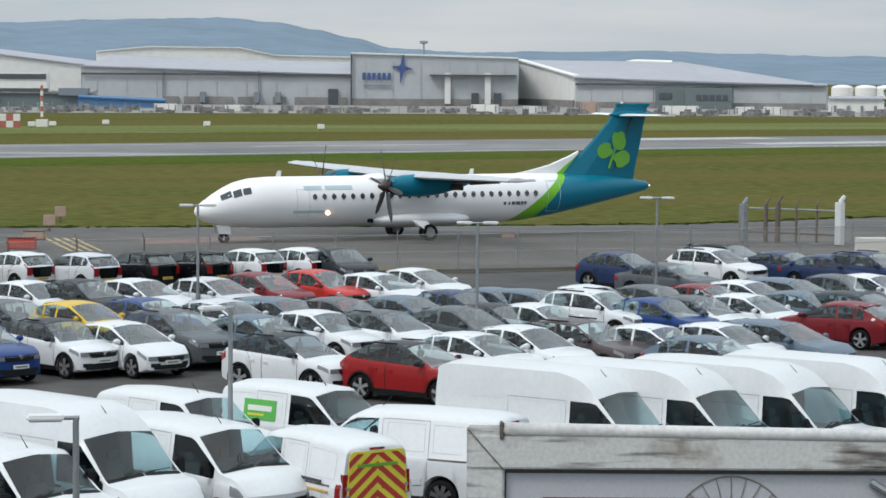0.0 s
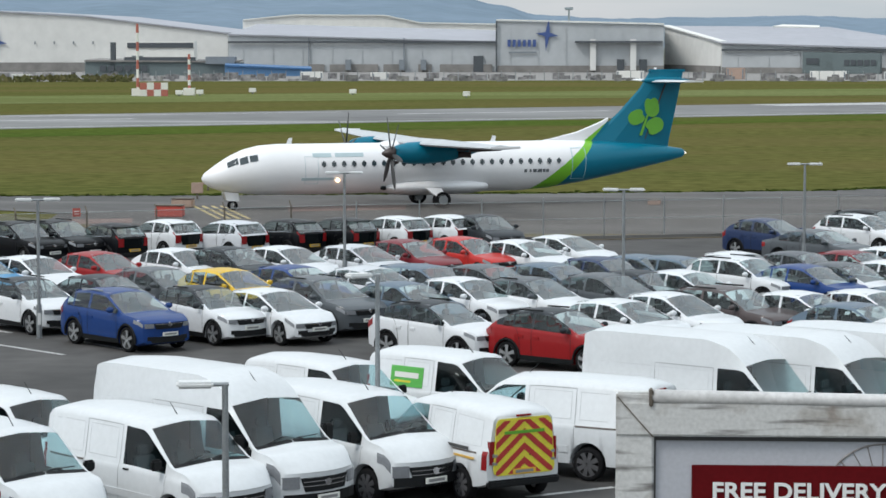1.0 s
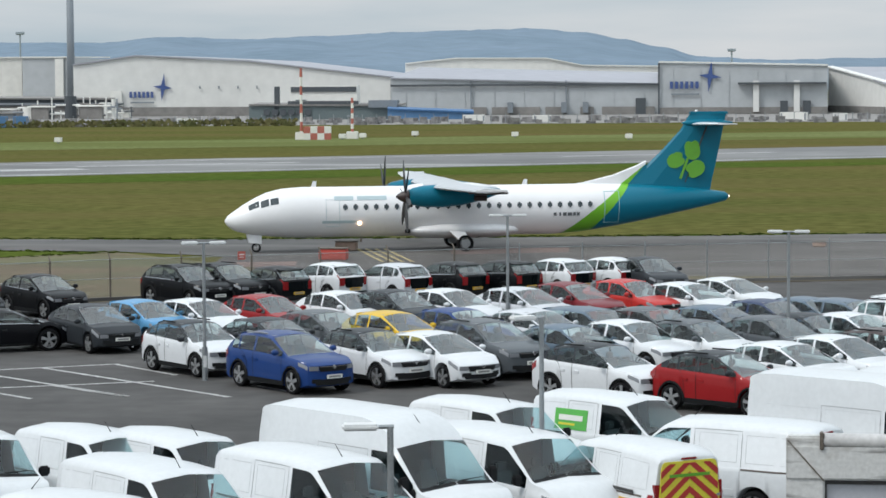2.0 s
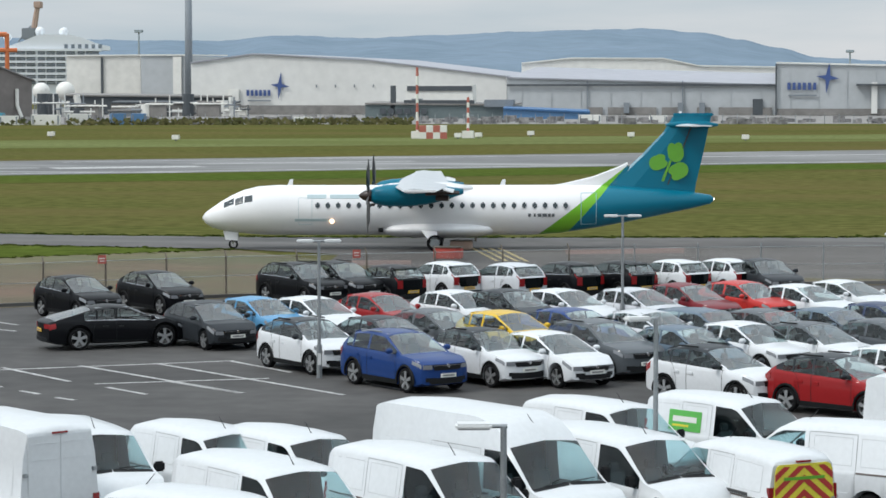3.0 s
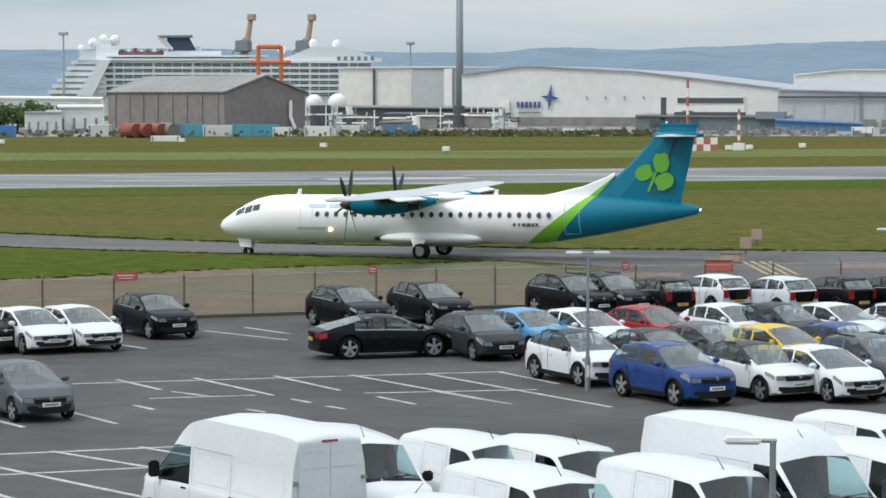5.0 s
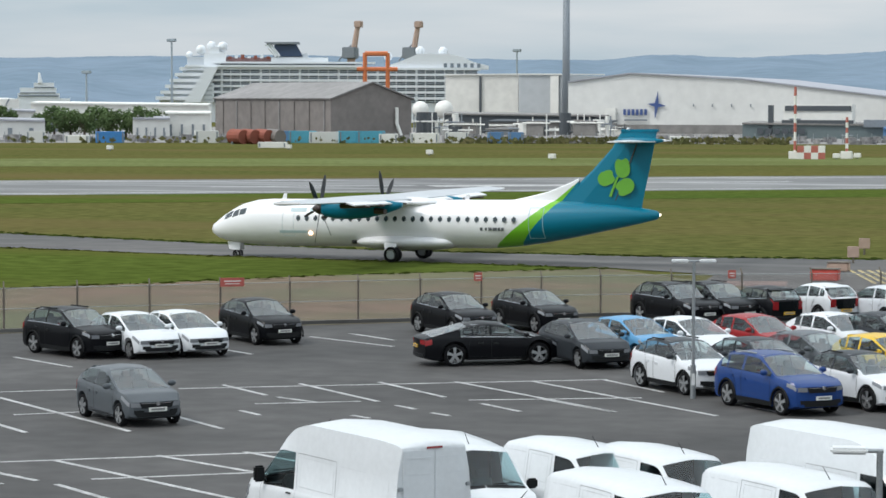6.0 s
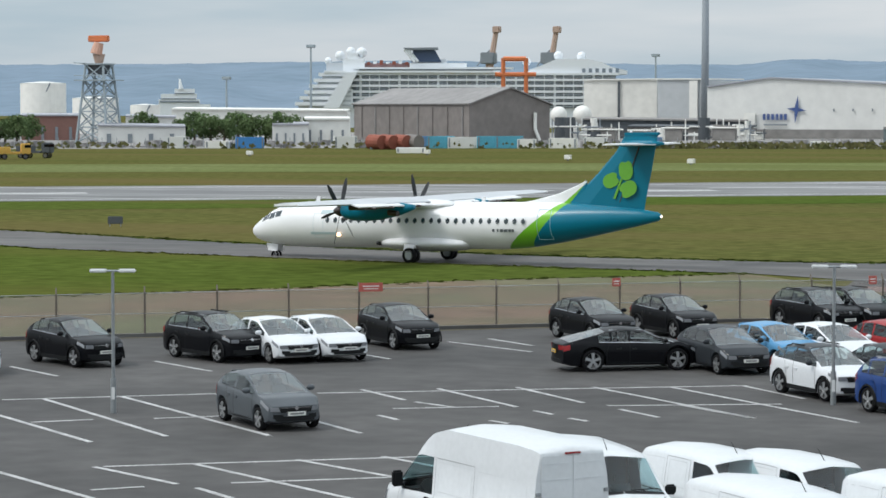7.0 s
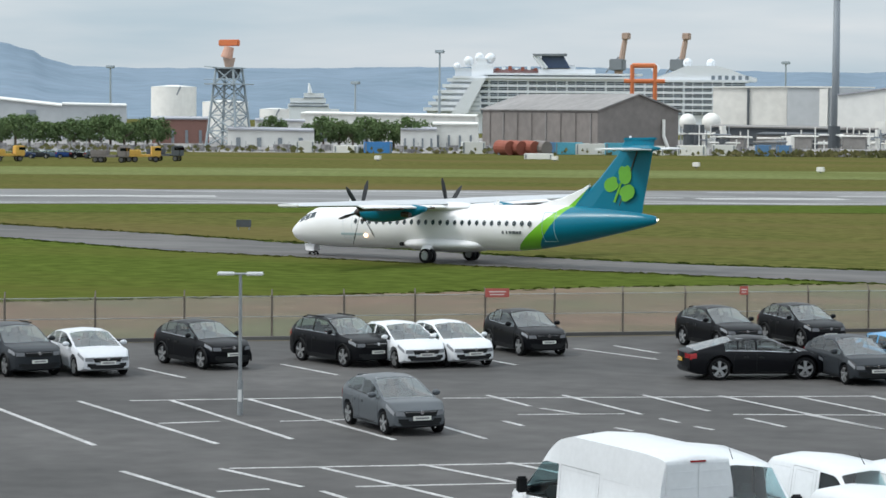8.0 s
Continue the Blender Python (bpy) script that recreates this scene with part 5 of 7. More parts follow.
Q = hall("low_hangar", "low grey hangar with dark eaves", 2.90, 8.35, 698, 690, up(-0.10, 698), up(-0.24, 690), 6, m_clad_grey, m_roof_far, 0.4, 8)
for (az0, d0, e0), (az1, d1, e1), (az2, d2, e2), (az3, d3, e3) in (((2.88, 697, -0.07), (5.6, 693, -0.14), (5.2, 757, 0.275), (1.66, 753, 0.30)), ((5.6, 693, -0.14), (8.37, 689, -0.215), (8.30, 760, -0.20), (5.2, 757, 0.275))):
    part("roof", slab(bmesh.new(), [polar(az0, d0, up(e0, d0)), polar(az1, d1, up(e1, d1)), polar(az2, d2, up(e2, d2)), polar(az3, d3, up(e3, d3))], 0.15), m_roof_far, Q[0])
part("roof_light", slab(bmesh.new(), [polar(4.0, 752, up(0.29, 752)), polar(5.0, 752, up(0.27, 752)), polar(5.0, 756, up(0.305, 756)), polar(4.2, 756, up(0.325, 756))], 0.2), m_clad_white, Q[0])
on_wall(Q[0], Q, "gutter", 0.0, 1.0, up(-0.24, 694), up(-0.19, 694), m_dark_far, 0.7)
on_wall(Q[0], Q, "glazed_annexe", 0.455, 0.64, 0, 5.4, m_dark_green, 5.0, 2.0)
for k in range(5):
    on_wall(Q[0], Q, "annexe_window", 0.50 + 0.026 * k, 0.52 + 0.026 * k, 2.2, 3.6, m_dark_far, 7.1, 0.1)
on_wall(Q[0], Q, "dark_annexe", 0.325, 0.45, 0, 5.6, m_dark_green, 1.0, 0.4)
on_wall(Q[0], Q, "annexe_opening", 0.34, 0.39, 2.4, 4.0, m_dark_far, 1.5, 0.1)
on_wall(Q[0], Q, "plinth", 0.0, 1.0, 0, 1.5, m_base_far, 0.35)
hall("rear_hall", "white roofed hall rising behind the grey hangar", -7.6, -2.05, 830, 830, up(0.42, 830), up(0.33, 830), 60, m_clad_white, m_clad_white, 0.4, 0, [(0.70, up(0.36, 830)), (0.56, up(0.52, 830)), (0.2, up(0.53, 830))])
S = hall("white_hangar", "large white gabled hangar with small star sign", -14.85, -7.93, 745, 730, up(0.43, 745), up(0.13, 730), 110, m_clad_light, m_roof_far, 0.5, 0, [(0.55, up(0.50, 740)), (0.20, up(0.62, 745))])
star_sign(S[0], S, 0.285, up(-0.05, 740), 2.9, m_navy_logo)
on_wall(S[0], S, "plinth", 0.03, 0.56, 0, 2.5, m_base_far, 0.4)
for k in range(4):
    on_wall(S[0], S, "wall_vent", 0.40 + 0.06 * k, 0.404 + 0.06 * k, 7.6, 8.4, m_steel_far, 0.4, 0.1)
on_wall(S[0], S, "roller_door", 0.12, 0.155, 0, 7.2, m_clad_white, 0.6, 0.3)
O = hall("control_building", "dark green low office building with white upper storey", -11.04, -7.75, 655, 650, up(-0.47, 655), up(-0.50, 650), 18, m_dark_green, m_base_far, 0.3, 0)
for k in range(6):
    on_wall(O[0], O, "office_window", 0.10 + 0.055 * k, 0.14 + 0.055 * k, 1.0, 2.4, m_dark_far, 0.4, 0.1)
on_wall(O[0], O, "upper_storey", 0.27, 0.72, up(-0.46, 655), up(-0.03, 655), m_clad_white, -4, 3.5)
on_wall(O[0], O, "window_band", 0.28, 0.715, up(-0.17, 655), up(-0.06, 655), m_dark_far, -0.4, 0.2)
on_wall(O[0], O, "window_band", 0.26, 0.73, up(-0.46, 655), up(-0.37, 655), m_dark_far, -0.4, 0.25)
on_wall(O[0], O, "dark_end_block", 0.80, 0.99, up(-0.52, 655), up(-0.36, 655), m_steel_far, -2, 3)
on_wall(O[0], O, "stair_tower", 0.17, 0.20, 0, up(-0.05, 655), m_dark_far, -1, 1.0)
C = hall("blue_canopy", "low blue canopy beside the hangar", -8.0, -6.1, 640, 640, up(-0.58, 640), up(-0.66, 640), 12, m_container_blue, m_canopy, 0.35, 0)

# beige works, chimney
B1 = hall("beige_works", "tall beige works building with dark vertical joint", -17.55, -15.95, 810, 805, up(0.58, 810), up(0.60, 805), 40, m_clad_beige, m_clad_white, 0.3, 0)
on_wall(B1[0], B1, "vertical_joint", 0.47, 0.50, 5, up(0.57, 805), m_dark_far, 0.4)
B2 = hall("grey_works", "tall grey works building with pale roof edge", -15.94, -14.95, 800, 795, up(0.60, 800), up(0.60, 795), 40, m_clad_grey, m_clad_white, 0.3, 0)
on_wall(B2[0], B2, "white_corner", 0.72, 0.90, 3, up(0.58, 800), m_clad_white, 0.5)
chimney = thing("chimney", "tall dark grey slender chimney", "chimney", m=Matrix.Translation(polar(-14.90, 790, GZ)))
part("flue", tube(bmesh.new(), (0, 0, 0), (0, 0, 44), 1.25, 1.0, 16), m_steel_far, chimney, smooth=True)
part("rim", tube(bmesh.new(), (0, 0, 43.6), (0, 0, 44.2), 1.12, 1.12, 16), m_dark_far, chimney)
for az, d, r_ in ((-18.10, 770, 2.5), (-17.58, 775, 2.8)):
    ob = thing("gas_sphere", "white spherical storage vessel at the works", "tank", "storage spheres", Matrix.Translation(polar(az, d, GZ)))
    bm = bmesh.new()
    bmesh.ops.create_uvsphere(bm, u_segments=20, v_segments=12, radius=r_, matrix=pose(0, 0, 6.6))
    part("vessel", bm, m_clad_white, ob, smooth=True)
    for k in range(5):
        a_ = 2 * math.pi * k / 5
        part("leg", tube(bmesh.new(), (r_ * 0.8 * math.cos(a_), r_ * 0.8 * math.sin(a_), 0), (r_ * 0.8 * math.cos(a_), r_ * 0.8 * math.sin(a_), 5.5), 0.2, seg=6), m_steel_far, ob)

# brown shed with two faces in view
shed = thing("brown_shed", "brown corrugated shed with grey ridged roof", "shed")
pc, pr_, pl = polar(-20.07, 650), polar(-18.30, 664), polar(-22.60, 700)
ze, za = up(0.06, 655), up(0.41, 660)
mid = (pc + pr_) / 2
along = pl - pc
bm = bmesh.new()
g0 = [pc + Vector((0, 0, GZ)), pr_ + Vector((0, 0, GZ)), pr_ + Vector((0, 0, ze)), mid + Vector((0, 0, za)), pc + Vector((0, 0, ze))]
lo, hi = [bm.verts.new(p) for p in g0], [bm.verts.new(p + along) for p in g0]
bm.faces.new(lo)
bm.faces.new(hi[::-1])
for i in range(5):
    bm.faces.new((lo[i], lo[(i + 1) % 5], hi[(i + 1) % 5], hi[i]))
part("wall", bm, m_brown, shed)
for e in (pc, pr_):
    bm = bmesh.new()
    o = (e - mid) * 0.04 - along.normalized() * 0.6
    slab(bm, [e + o + Vector((0, 0, ze + 0.1)), mid - along.normalized() * 0.6 + Vector((0, 0, za + 0.25)), mid + along * 1.01 + Vector((0, 0, za + 0.25)), e + o + along * 1.02 + Vector((0, 0, ze + 0.1))], 0.15)
    part("roof", bm, m_brown_roof, shed)
nrm_s = Vector((along.y, -along.x, 0)).normalized()
if nrm_s.y > 0:
    nrm_s = -nrm_s
for k in range(8):
    c = pc + along * ((k + 0.4) / 8) + nrm_s * 0.15
    bm = bmesh.new()
    tube(bm, c, c + Vector((0, 0, ze - 0.5)), 0.22 if k % 3 == 0 else 0.12, seg=6)
    part("wall_rib", bm, m_brown_roof if k % 3 == 0 else m_brown, shed)
c = pc + (pr_ - pc) * 0.80 - along.normalized() * 0.6
part("flue_pipe", tube(tube(bmesh.new(), c + Vector((1.2, 0, 0.3)), c + Vector((0, 0, 3.2)), 0.45, seg=8), c + Vector((0, 0, 3.0)), c + Vector((0, 0, 7.4)), 0.45, seg=8), m_clad_white, shed)

# ---- cruise ship beyond the works ----
SD = 1120
sa, sb, su, sback, sw = wall_frame(-23.95, -16.6, SD, SD)
ship = thing("cruise_ship", "large white cruise ship with balcony recesses coloured as shade", "ship")


def deck(name, s0, s1, e0, e1, mat, out=0.0, depth=26.0):
    z0, z1 = up(e0, SD), up(e1, SD)
    p = [sa + su * (sw * s0) - sback * out, sa + su * (sw * s1) - sback * out]
    bm = bmesh.new()
    q = [p[0], p[1], p[1] + sback * depth, p[0] + sback * depth]
    lo, hi = [bm.verts.new(v + Vector((0, 0, z0))) for v in q], [bm.verts.new(v + Vector((0, 0, z1))) for v in q]
    bm.faces.new(lo[::-1])
    bm.faces.new(hi)
    for i in range(4):
        bm.faces.new((lo[i], lo[(i + 1) % 4], hi[(i + 1) % 4], hi[i]))
    return part(name, bm, mat, ship)


def ship_edge(e):
    """The share of the length at which the stepped stern stands at this elevation."""
    return 0.008 + 0.0845 * (e + 0.017) / 0.773


deck("hull", 0.0, 0.98, -0.6, -0.02, m_ship_white, 0.5)
PITCH = 0.129
for k in range(6):
    e = -0.02 + k * PITCH
    right = 1.0 - 0.012 * max(0, k - 3)
    # recess colours carry the shade under each deck edge
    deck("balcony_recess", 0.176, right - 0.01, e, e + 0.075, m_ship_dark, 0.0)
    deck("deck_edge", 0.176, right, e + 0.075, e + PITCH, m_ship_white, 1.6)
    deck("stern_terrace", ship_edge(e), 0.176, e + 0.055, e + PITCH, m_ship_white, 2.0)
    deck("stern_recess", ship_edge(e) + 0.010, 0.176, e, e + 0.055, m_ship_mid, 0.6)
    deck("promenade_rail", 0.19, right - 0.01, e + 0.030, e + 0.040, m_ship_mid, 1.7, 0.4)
for k in range(26):
    s = 0.20 + k * 0.029
    deck("balcony_divider", s, s + 0.0025 if k % 4 else s + 0.007, -0.02, 0.75, m_ship_white, 1.2, 1.0)
q = [sa + su * (sw * s) - sback * 4.0 + Vector((0, 0, up(e, SD))) for s, e in ((0.0925, -0.02), (0.14, -0.02), (0.195, 0.76), (0.160, 0.76))]
part("terrace_stair", slab(bmesh.new(), q, 1.5), m_ship_white, ship, "white diagonal stern stair casing")
deck("stern_house", 0.135, 0.180, -0.02, 0.40, m_ship_white, 3.0, 3.0)
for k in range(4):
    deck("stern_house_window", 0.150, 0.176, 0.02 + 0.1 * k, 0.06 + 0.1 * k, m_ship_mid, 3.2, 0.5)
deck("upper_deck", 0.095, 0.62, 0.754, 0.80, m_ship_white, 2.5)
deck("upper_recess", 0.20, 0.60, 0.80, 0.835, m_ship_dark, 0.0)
deck("upper_deck", 0.18, 0.66, 0.835, 0.875, m_ship_white, 1.5)
deck("lido_screen", 0.215, 0.36, 0.86, 0.97, m_lido, -2, 2)
for k in range(7):
    deck("lido_awning", 0.222 + 0.019 * k, 0.232 + 0.019 * k, 0.93 + 0.02 * (k % 2), 0.99 + 0.02 * (k % 3), m_ship_white if k % 2 else m_rust_far, -1.5, 2)
deck("funnel_base", 0.35, 0.52, 0.86, 0.97, m_ship_white, -1, 16)
deck("funnel_base", 0.36, 0.46, 0.97, 1.06, m_ship_white, -3, 12)
bm = bmesh.new()
ft = [(0.355, 0.99), (0.445, 0.99), (0.425, 1.26), (0.36, 1.26)]
q = [sa + su * (sw * s) + sback * 6 + Vector((0, 0, up(e, SD))) for s, e in ft]
slab(bm, q, 5.0)
part("funnel", bm, m_ship_navy, ship)
bm = bmesh.new()
q = [sa + su * (sw * s) + sback * 5 + Vector((0, 0, up(e, SD))) for s, e in ((0.33, 1.30), (0.435, 1.31), (0.435, 1.26), (0.345, 1.255))]
slab(bm, q, 6.0)
part("funnel_wing", bm, m_steel_far, ship)
for s0, s1 in ((0.335, 0.365), (0.345, 0.375)):
    a_, b_ = sa + su * (sw * s0) + Vector((0, 0, up(1.26, SD))), sa + su * (sw * s1) + Vector((0, 0, up(0.99, SD)))
    part("funnel_strut", tube(bmesh.new(), a_, b_, 0.7, seg=6), m_ship_white, ship)
for s, e, r_ in ((0.140, 1.13, 2.2), (0.172, 1.22, 2.0), (0.205, 1.20, 2.3), (0.105, 1.02, 1.6), (0.795, 1.13, 2.0), (0.865, 1.12, 2.0), (0.70, 1.0, 1.8)):
    bm = bmesh.new()
    bmesh.ops.create_uvsphere(bm, u_segments=14, v_segments=8, radius=r_, matrix=Matrix.Translation(sa + su * (sw * s) + sback * 5 + Vector((0, 0, up(e, SD)))))
    part("radome", bm, m_ship_white, ship, smooth=True)
deck("bridge_house", 0.15, 0.215, 0.80, 1.06, m_ship_white, -1, 10)
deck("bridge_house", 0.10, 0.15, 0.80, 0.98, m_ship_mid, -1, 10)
deck("aerial_block", 0.165, 0.195, 1.06, 1.20, m_ship_white, -2, 5)
rings = []
for s, e in ((0.70, 0.80), (0.745, 0.92), (0.79, 1.06), (0.88, 1.06), (0.925, 0.98), (0.955, 0.88), (1.0, 0.80)):
    base = sa + su * (sw * s)
    rings.append([base + Vector((0, 0, up(0.72, SD))), base + Vector((0, 0, up(e, SD))), base + sback * 14 + Vector((0, 0, up(e, SD))), base + sback * 14 + Vector((0, 0, up(0.72, SD)))])
part("forward_dome", loft(rings), m_ship_white, ship)
for k in range(6):
    s = 0.865 + 0.020 * k
    deck("dome_window", s, s + 0.010, 0.76, 0.85, m_ship_dark, 0.4, 1)
# dock gantry and cranes behind the ship
gantry = thing("orange_gantry", "orange steel dock gantry", "gantry")
ga, gb = polar(-19.32, 1080), polar(-18.82, 1080)
bm = bmesh.new()
for p in (ga, gb):
    tube(bm, p, p + Vector((0, 0, up(1.08, 1080))), 0.9, seg=6)
part("gantry_leg", bm, m_orange, gantry)
part("gantry_beam", tube(tube(bmesh.new(), ga + Vector((0, 0, up(1.06, 1080))), gb + Vector((0, 0, up(1.06, 1080))), 1.0, seg=6), polar(-19.5, 1080, up(0.72, 1080)), polar(-18.6, 1080, up(0.72, 1080)), 0.9, seg=6), m_orange, gantry)
for az in (-19.62, -18.30):
    cr = thing("dock_crane", "tan dockside crane with raised jib", "crane", "dock cranes")
    b0 = polar(az, 1300)
    t_ = polar(az + 0.15, 1300, up(1.72, 1300))
    part("jib", tube(bmesh.new(), b0 + Vector((0, 0, up(0.8, 1300))), t_, 1.7, 1.2, 6), m_crane, cr)
    part("tower", tube(bmesh.new(), b0, b0 + Vector((0, 0, up(1.2, 1300))), 2.4, 2.0, 6), m_crane, cr)
    part("machine_house", boxes((b0.x - 4, b0.x + 3, b0.y - 3, b0.y + 3, up(0.95, 1300), up(1.2, 1300)), bevel=0.4), m_steel_far, cr)
    part("stay", tube(bmesh.new(), polar(az - 0.28, 1300, up(0.9, 1300)), b0 + Vector((0, 0, up(1.25, 1300))), 0.4, seg=5), m_steel_far, cr)
    part("jib_head", boxes((t_.x - 1.6, t_.x + 2.0, t_.y - 2, t_.y + 2, t_.z - 2, t_.z + 1.2), bevel=0.3), m_crane, cr)
# slim light masts
for az, e, d in ((-23.55, 1.35, 900), (-15.98, 1.15, 1000), (-25.4, 0.65, 900), (-30.75, 0.95, 1000), (-0.45, 0.70, 1000)):
    mast = thing("floodlight_mast", "slender grey floodlight mast against the hill", "mast", "floodlight masts", Matrix.Translation(polar(az, d, GZ)))
    h_ = up(e, d)
    part("pole", tube(bmesh.new(), (0, 0, 0), (0, 0, h_), 0.55, 0.3, 8), m_mast, mast)
    part("lamp_ring", boxes((-1.6, 1.6, -0.8, 0.8, h_ - 0.7, h_ + 0.4), bevel=0.2), m_mast, mast)

# ---- radar tower ----
radar = thing("radar_tower", "grey lattice radar tower with orange antenna", "tower", m=Matrix.Translation(polar(-28.17, 650, GZ)))
HT = 19.3
for sx_ in (-1, 1):
    for sy_ in (-1, 1):
        part("tower_leg", tube(bmesh.new(), (sx_ * 4.2, sy_ * 4.2, 0), (sx_ * 2.4, sy_ * 2.4, HT), 0.36, 0.3, 6), m_mast, radar)
for lv in range(5):
    z0_, z1_ = HT * lv / 5, HT * (lv + 1) / 5
    w0, w1 = 4.2 - 1.8 * lv / 5, 4.2 - 1.8 * (lv + 1) / 5
    for (ax, ay), (bx, by) in (((-1, -1), (1, -1)), ((1, -1), (1, 1)), ((1, 1), (-1, 1)), ((-1, 1), (-1, -1))):
        part("brace", tube(tube(tube(bmesh.new(), (ax * w0, ay * w0, z0_), (bx * w1, by * w1, z1_), 0.17, seg=5), (bx * w0, by * w0, z0_), (ax * w1, ay * w1, z1_), 0.17, seg=5), (ax * w1, ay * w1, z1_), (bx * w1, by * w1, z1_), 0.17, seg=5), m_mast, radar)
part("platform", boxes((-4.6, 4.6, -4.6, 4.6, HT - 4.0, HT - 3.7), (-3.0, 3.0, -3.0, 3.0, HT, HT + 0.3)), m_mast, radar)
part("equipment_cabin", boxes((-2, 2, -2, 2, HT - 2.4, HT), bevel=0.1), m_dark_far, radar)
part("railing", tube(tube(bmesh.new(), (-4.6, -4.6, HT - 2.7), (4.6, -4.6, HT - 2.7), 0.1, seg=5), (-5.4, -3, HT + 0.5), (-2, -3, HT + 0.3), 0.15, seg=5), m_mast, radar)
part("turntable", tube(bmesh.new(), (0, 0, HT + 0.3), (0, 0, HT + 2.6), 1.0, 1.6, 10), m_crane, radar)
part("reflector", tube(bmesh.new(), (-0.3, -0.9, HT + 2.6), (0.3, -0.5, HT + 5.4), 1.5, 1.2, 12), m_faded_orange, radar)
part("antenna", boxes((-2.8, 2.8, -0.6, 0.6, HT + 5.6, HT + 7.2), bevel=0.2), m_orange, radar)

# ---- tanks, low buildings and the ferry to the far left ----
for az0, az1, e1, d in ((-29.87, -28.88, 0.52, 900), (-28.75, -27.75, 0.20, 880), (-27.5, -26.85, 0.05, 880), (-25.98, -25.4, -0.02, 880)):
    p0 = polar((az0 + az1) / 2, d, GZ)
    r_ = d * math.sin(radians((az1 - az0) / 2))
    ob = thing("storage_tank", "white cylindrical fuel storage tank", "tank", "fuel tanks", Matrix.Translation(p0))
    h_ = up(e1, d)
    part("shell", tube(bmesh.new(), (0, 0, 0), (0, 0, h_), r_, r_, 36), m_clad_white, ob)
    part("roof", tube(bmesh.new(), (0, 0, h_), (0, 0, h_ + r_ * 0.08), r_ * 1.01, r_ * 0.2, 36), m_clad_light, ob)
    part("stair", tube(bmesh.new(), (-r_ * 0.2, -r_ * 1.01, 1), (r_ * 0.75, -r_ * 0.72, h_), 0.3, seg=5), m_steel_far, ob)
LOW = [
    ("cream_store", "long cream low store building", -26.6, -22.75, 760, 755, -0.06, -0.10, m_clad_white, m_clad_white),
    ("brick_store", "red brick low store with grey roof", -29.85, -28.6, 700, 700, -0.20, -0.20, m_brick_far, m_roof_far),
    ("pale_store", "pale low warehouse with flat roof", -27.6, -26.5, 740, 740, -0.22, -0.24, m_clad_light, m_roof_far),
    ("grey_store", "grey low shed behind trees", -36.0, -31.8, 780, 770, 0.50, 0.06, m_clad_grey, m_clad_light),
    ("grey_store", "grey low shed behind trees", -31.8, -30.4, 770, 770, 0.10, 0.08, m_clad_grey, m_clad_light),
    ("site_cabin", "pale grey site cabins", -28.2, -26.3, 640, 640, -0.42, -0.45, m_clad_light, m_roof_far),
    ("site_cabin", "pale grey site cabins", -24.4, -23.6, 640, 640, -0.40, -0.40, m_clad_light, m_roof_far),
    ("white_cabin", "low white cabin beside the works", -23.7, -22.7, 655, 655, -0.28, -0.28, m_clad_white, m_clad_white),
    ("works_shed", "dark low works shed with pipes", -17.6, -14.0, 740, 735, -0.28, -0.32, m_dark_far, m_base_far),
    ("works_shed", "brown low works shed", -16.6, -13.9, 725, 720, -0.44, -0.46, m_base_far, m_dark_far),
    ("white_cabin", "low white cabin on the far verge", 8.4, 9.6, 640, 640, -0.52, -0.52, m_clad_white, m_roof_far),
]
for nm, lb, a0, a1, d0, d1, e0, e1, wm, rm in LOW:
    X = hall(nm, lb, a0, a1, d0, d1, up(e0, d0), up(e1, d1), 14, wm, rm, 0.4, 0)
    for k in range(4):
        on_wall(X[0], X, "door", 0.1 + 0.24 * k, 0.15 + 0.24 * k, 0, max(1.0, up(e0, d0) * 0.55), m_steel_far, 0.3, 0.1)
for az in (8.70, 9.20, 9.66):
    ob = thing("storage_tank", "white domed storage tank", "tank", "fuel tanks", Matrix.Translation(polar(az, 900, GZ)))
    bm = tube(bmesh.new(), (0, 0, 0), (0, 0, 4.7), 3.8, 3.8, 28)
    part("shell", bm, m_clad_white, ob)
    bm = bmesh.new()
    bmesh.ops.create_uvsphere(bm, u_segments=24, v_segments=10, radius=3.8, matrix=pose(0, 0, 4.7) @ Matrix.Diagonal((1, 1, 0.3, 1)))
    part("dome", bm, m_clad_white, ob, smooth=True)
ferry = thing("ferry", "small white ferry with mast", "ship")
FD = 1000
fa, fb, fu, fback, fw = wall_frame(-26.9, -25.75, FD, FD)
for s0, s1, e0, e1 in ((0.0, 1.0, -0.51, 0.06), (0.02, 0.80, 0.06, 0.17), (0.06, 0.74, 0.19, 0.29), (0.32, 0.70, 0.31, 0.40)):
    p = [fa + fu * (fw * s0), fa + fu * (fw * s1)]
    q = [p[0], p[1], p[1] + fback * 12, p[0] + fback * 12]
    part("superstructure", loft([[v + Vector((0, 0, up(e, FD))) for v in q] for e in (e0, e1)]), m_ship_white, ferry)
for s0, s1, e0, e1 in ((0.04, 0.78, 0.10, 0.13), (0.06, 0.73, 0.17, 0.19), (0.32, 0.70, 0.29, 0.31)):
    q = [fa + fu * (fw * s0) - fback * 0.3, fa + fu * (fw * s1) - fback * 0.3, fa + fu * (fw * s1) + fback * 11, fa + fu * (fw * s0) + fback * 11]
    part("window_band", loft([[v + Vector((0, 0, up(e, FD))) for v in q] for e in (e0, e1)]), m_ship_dark, ferry)
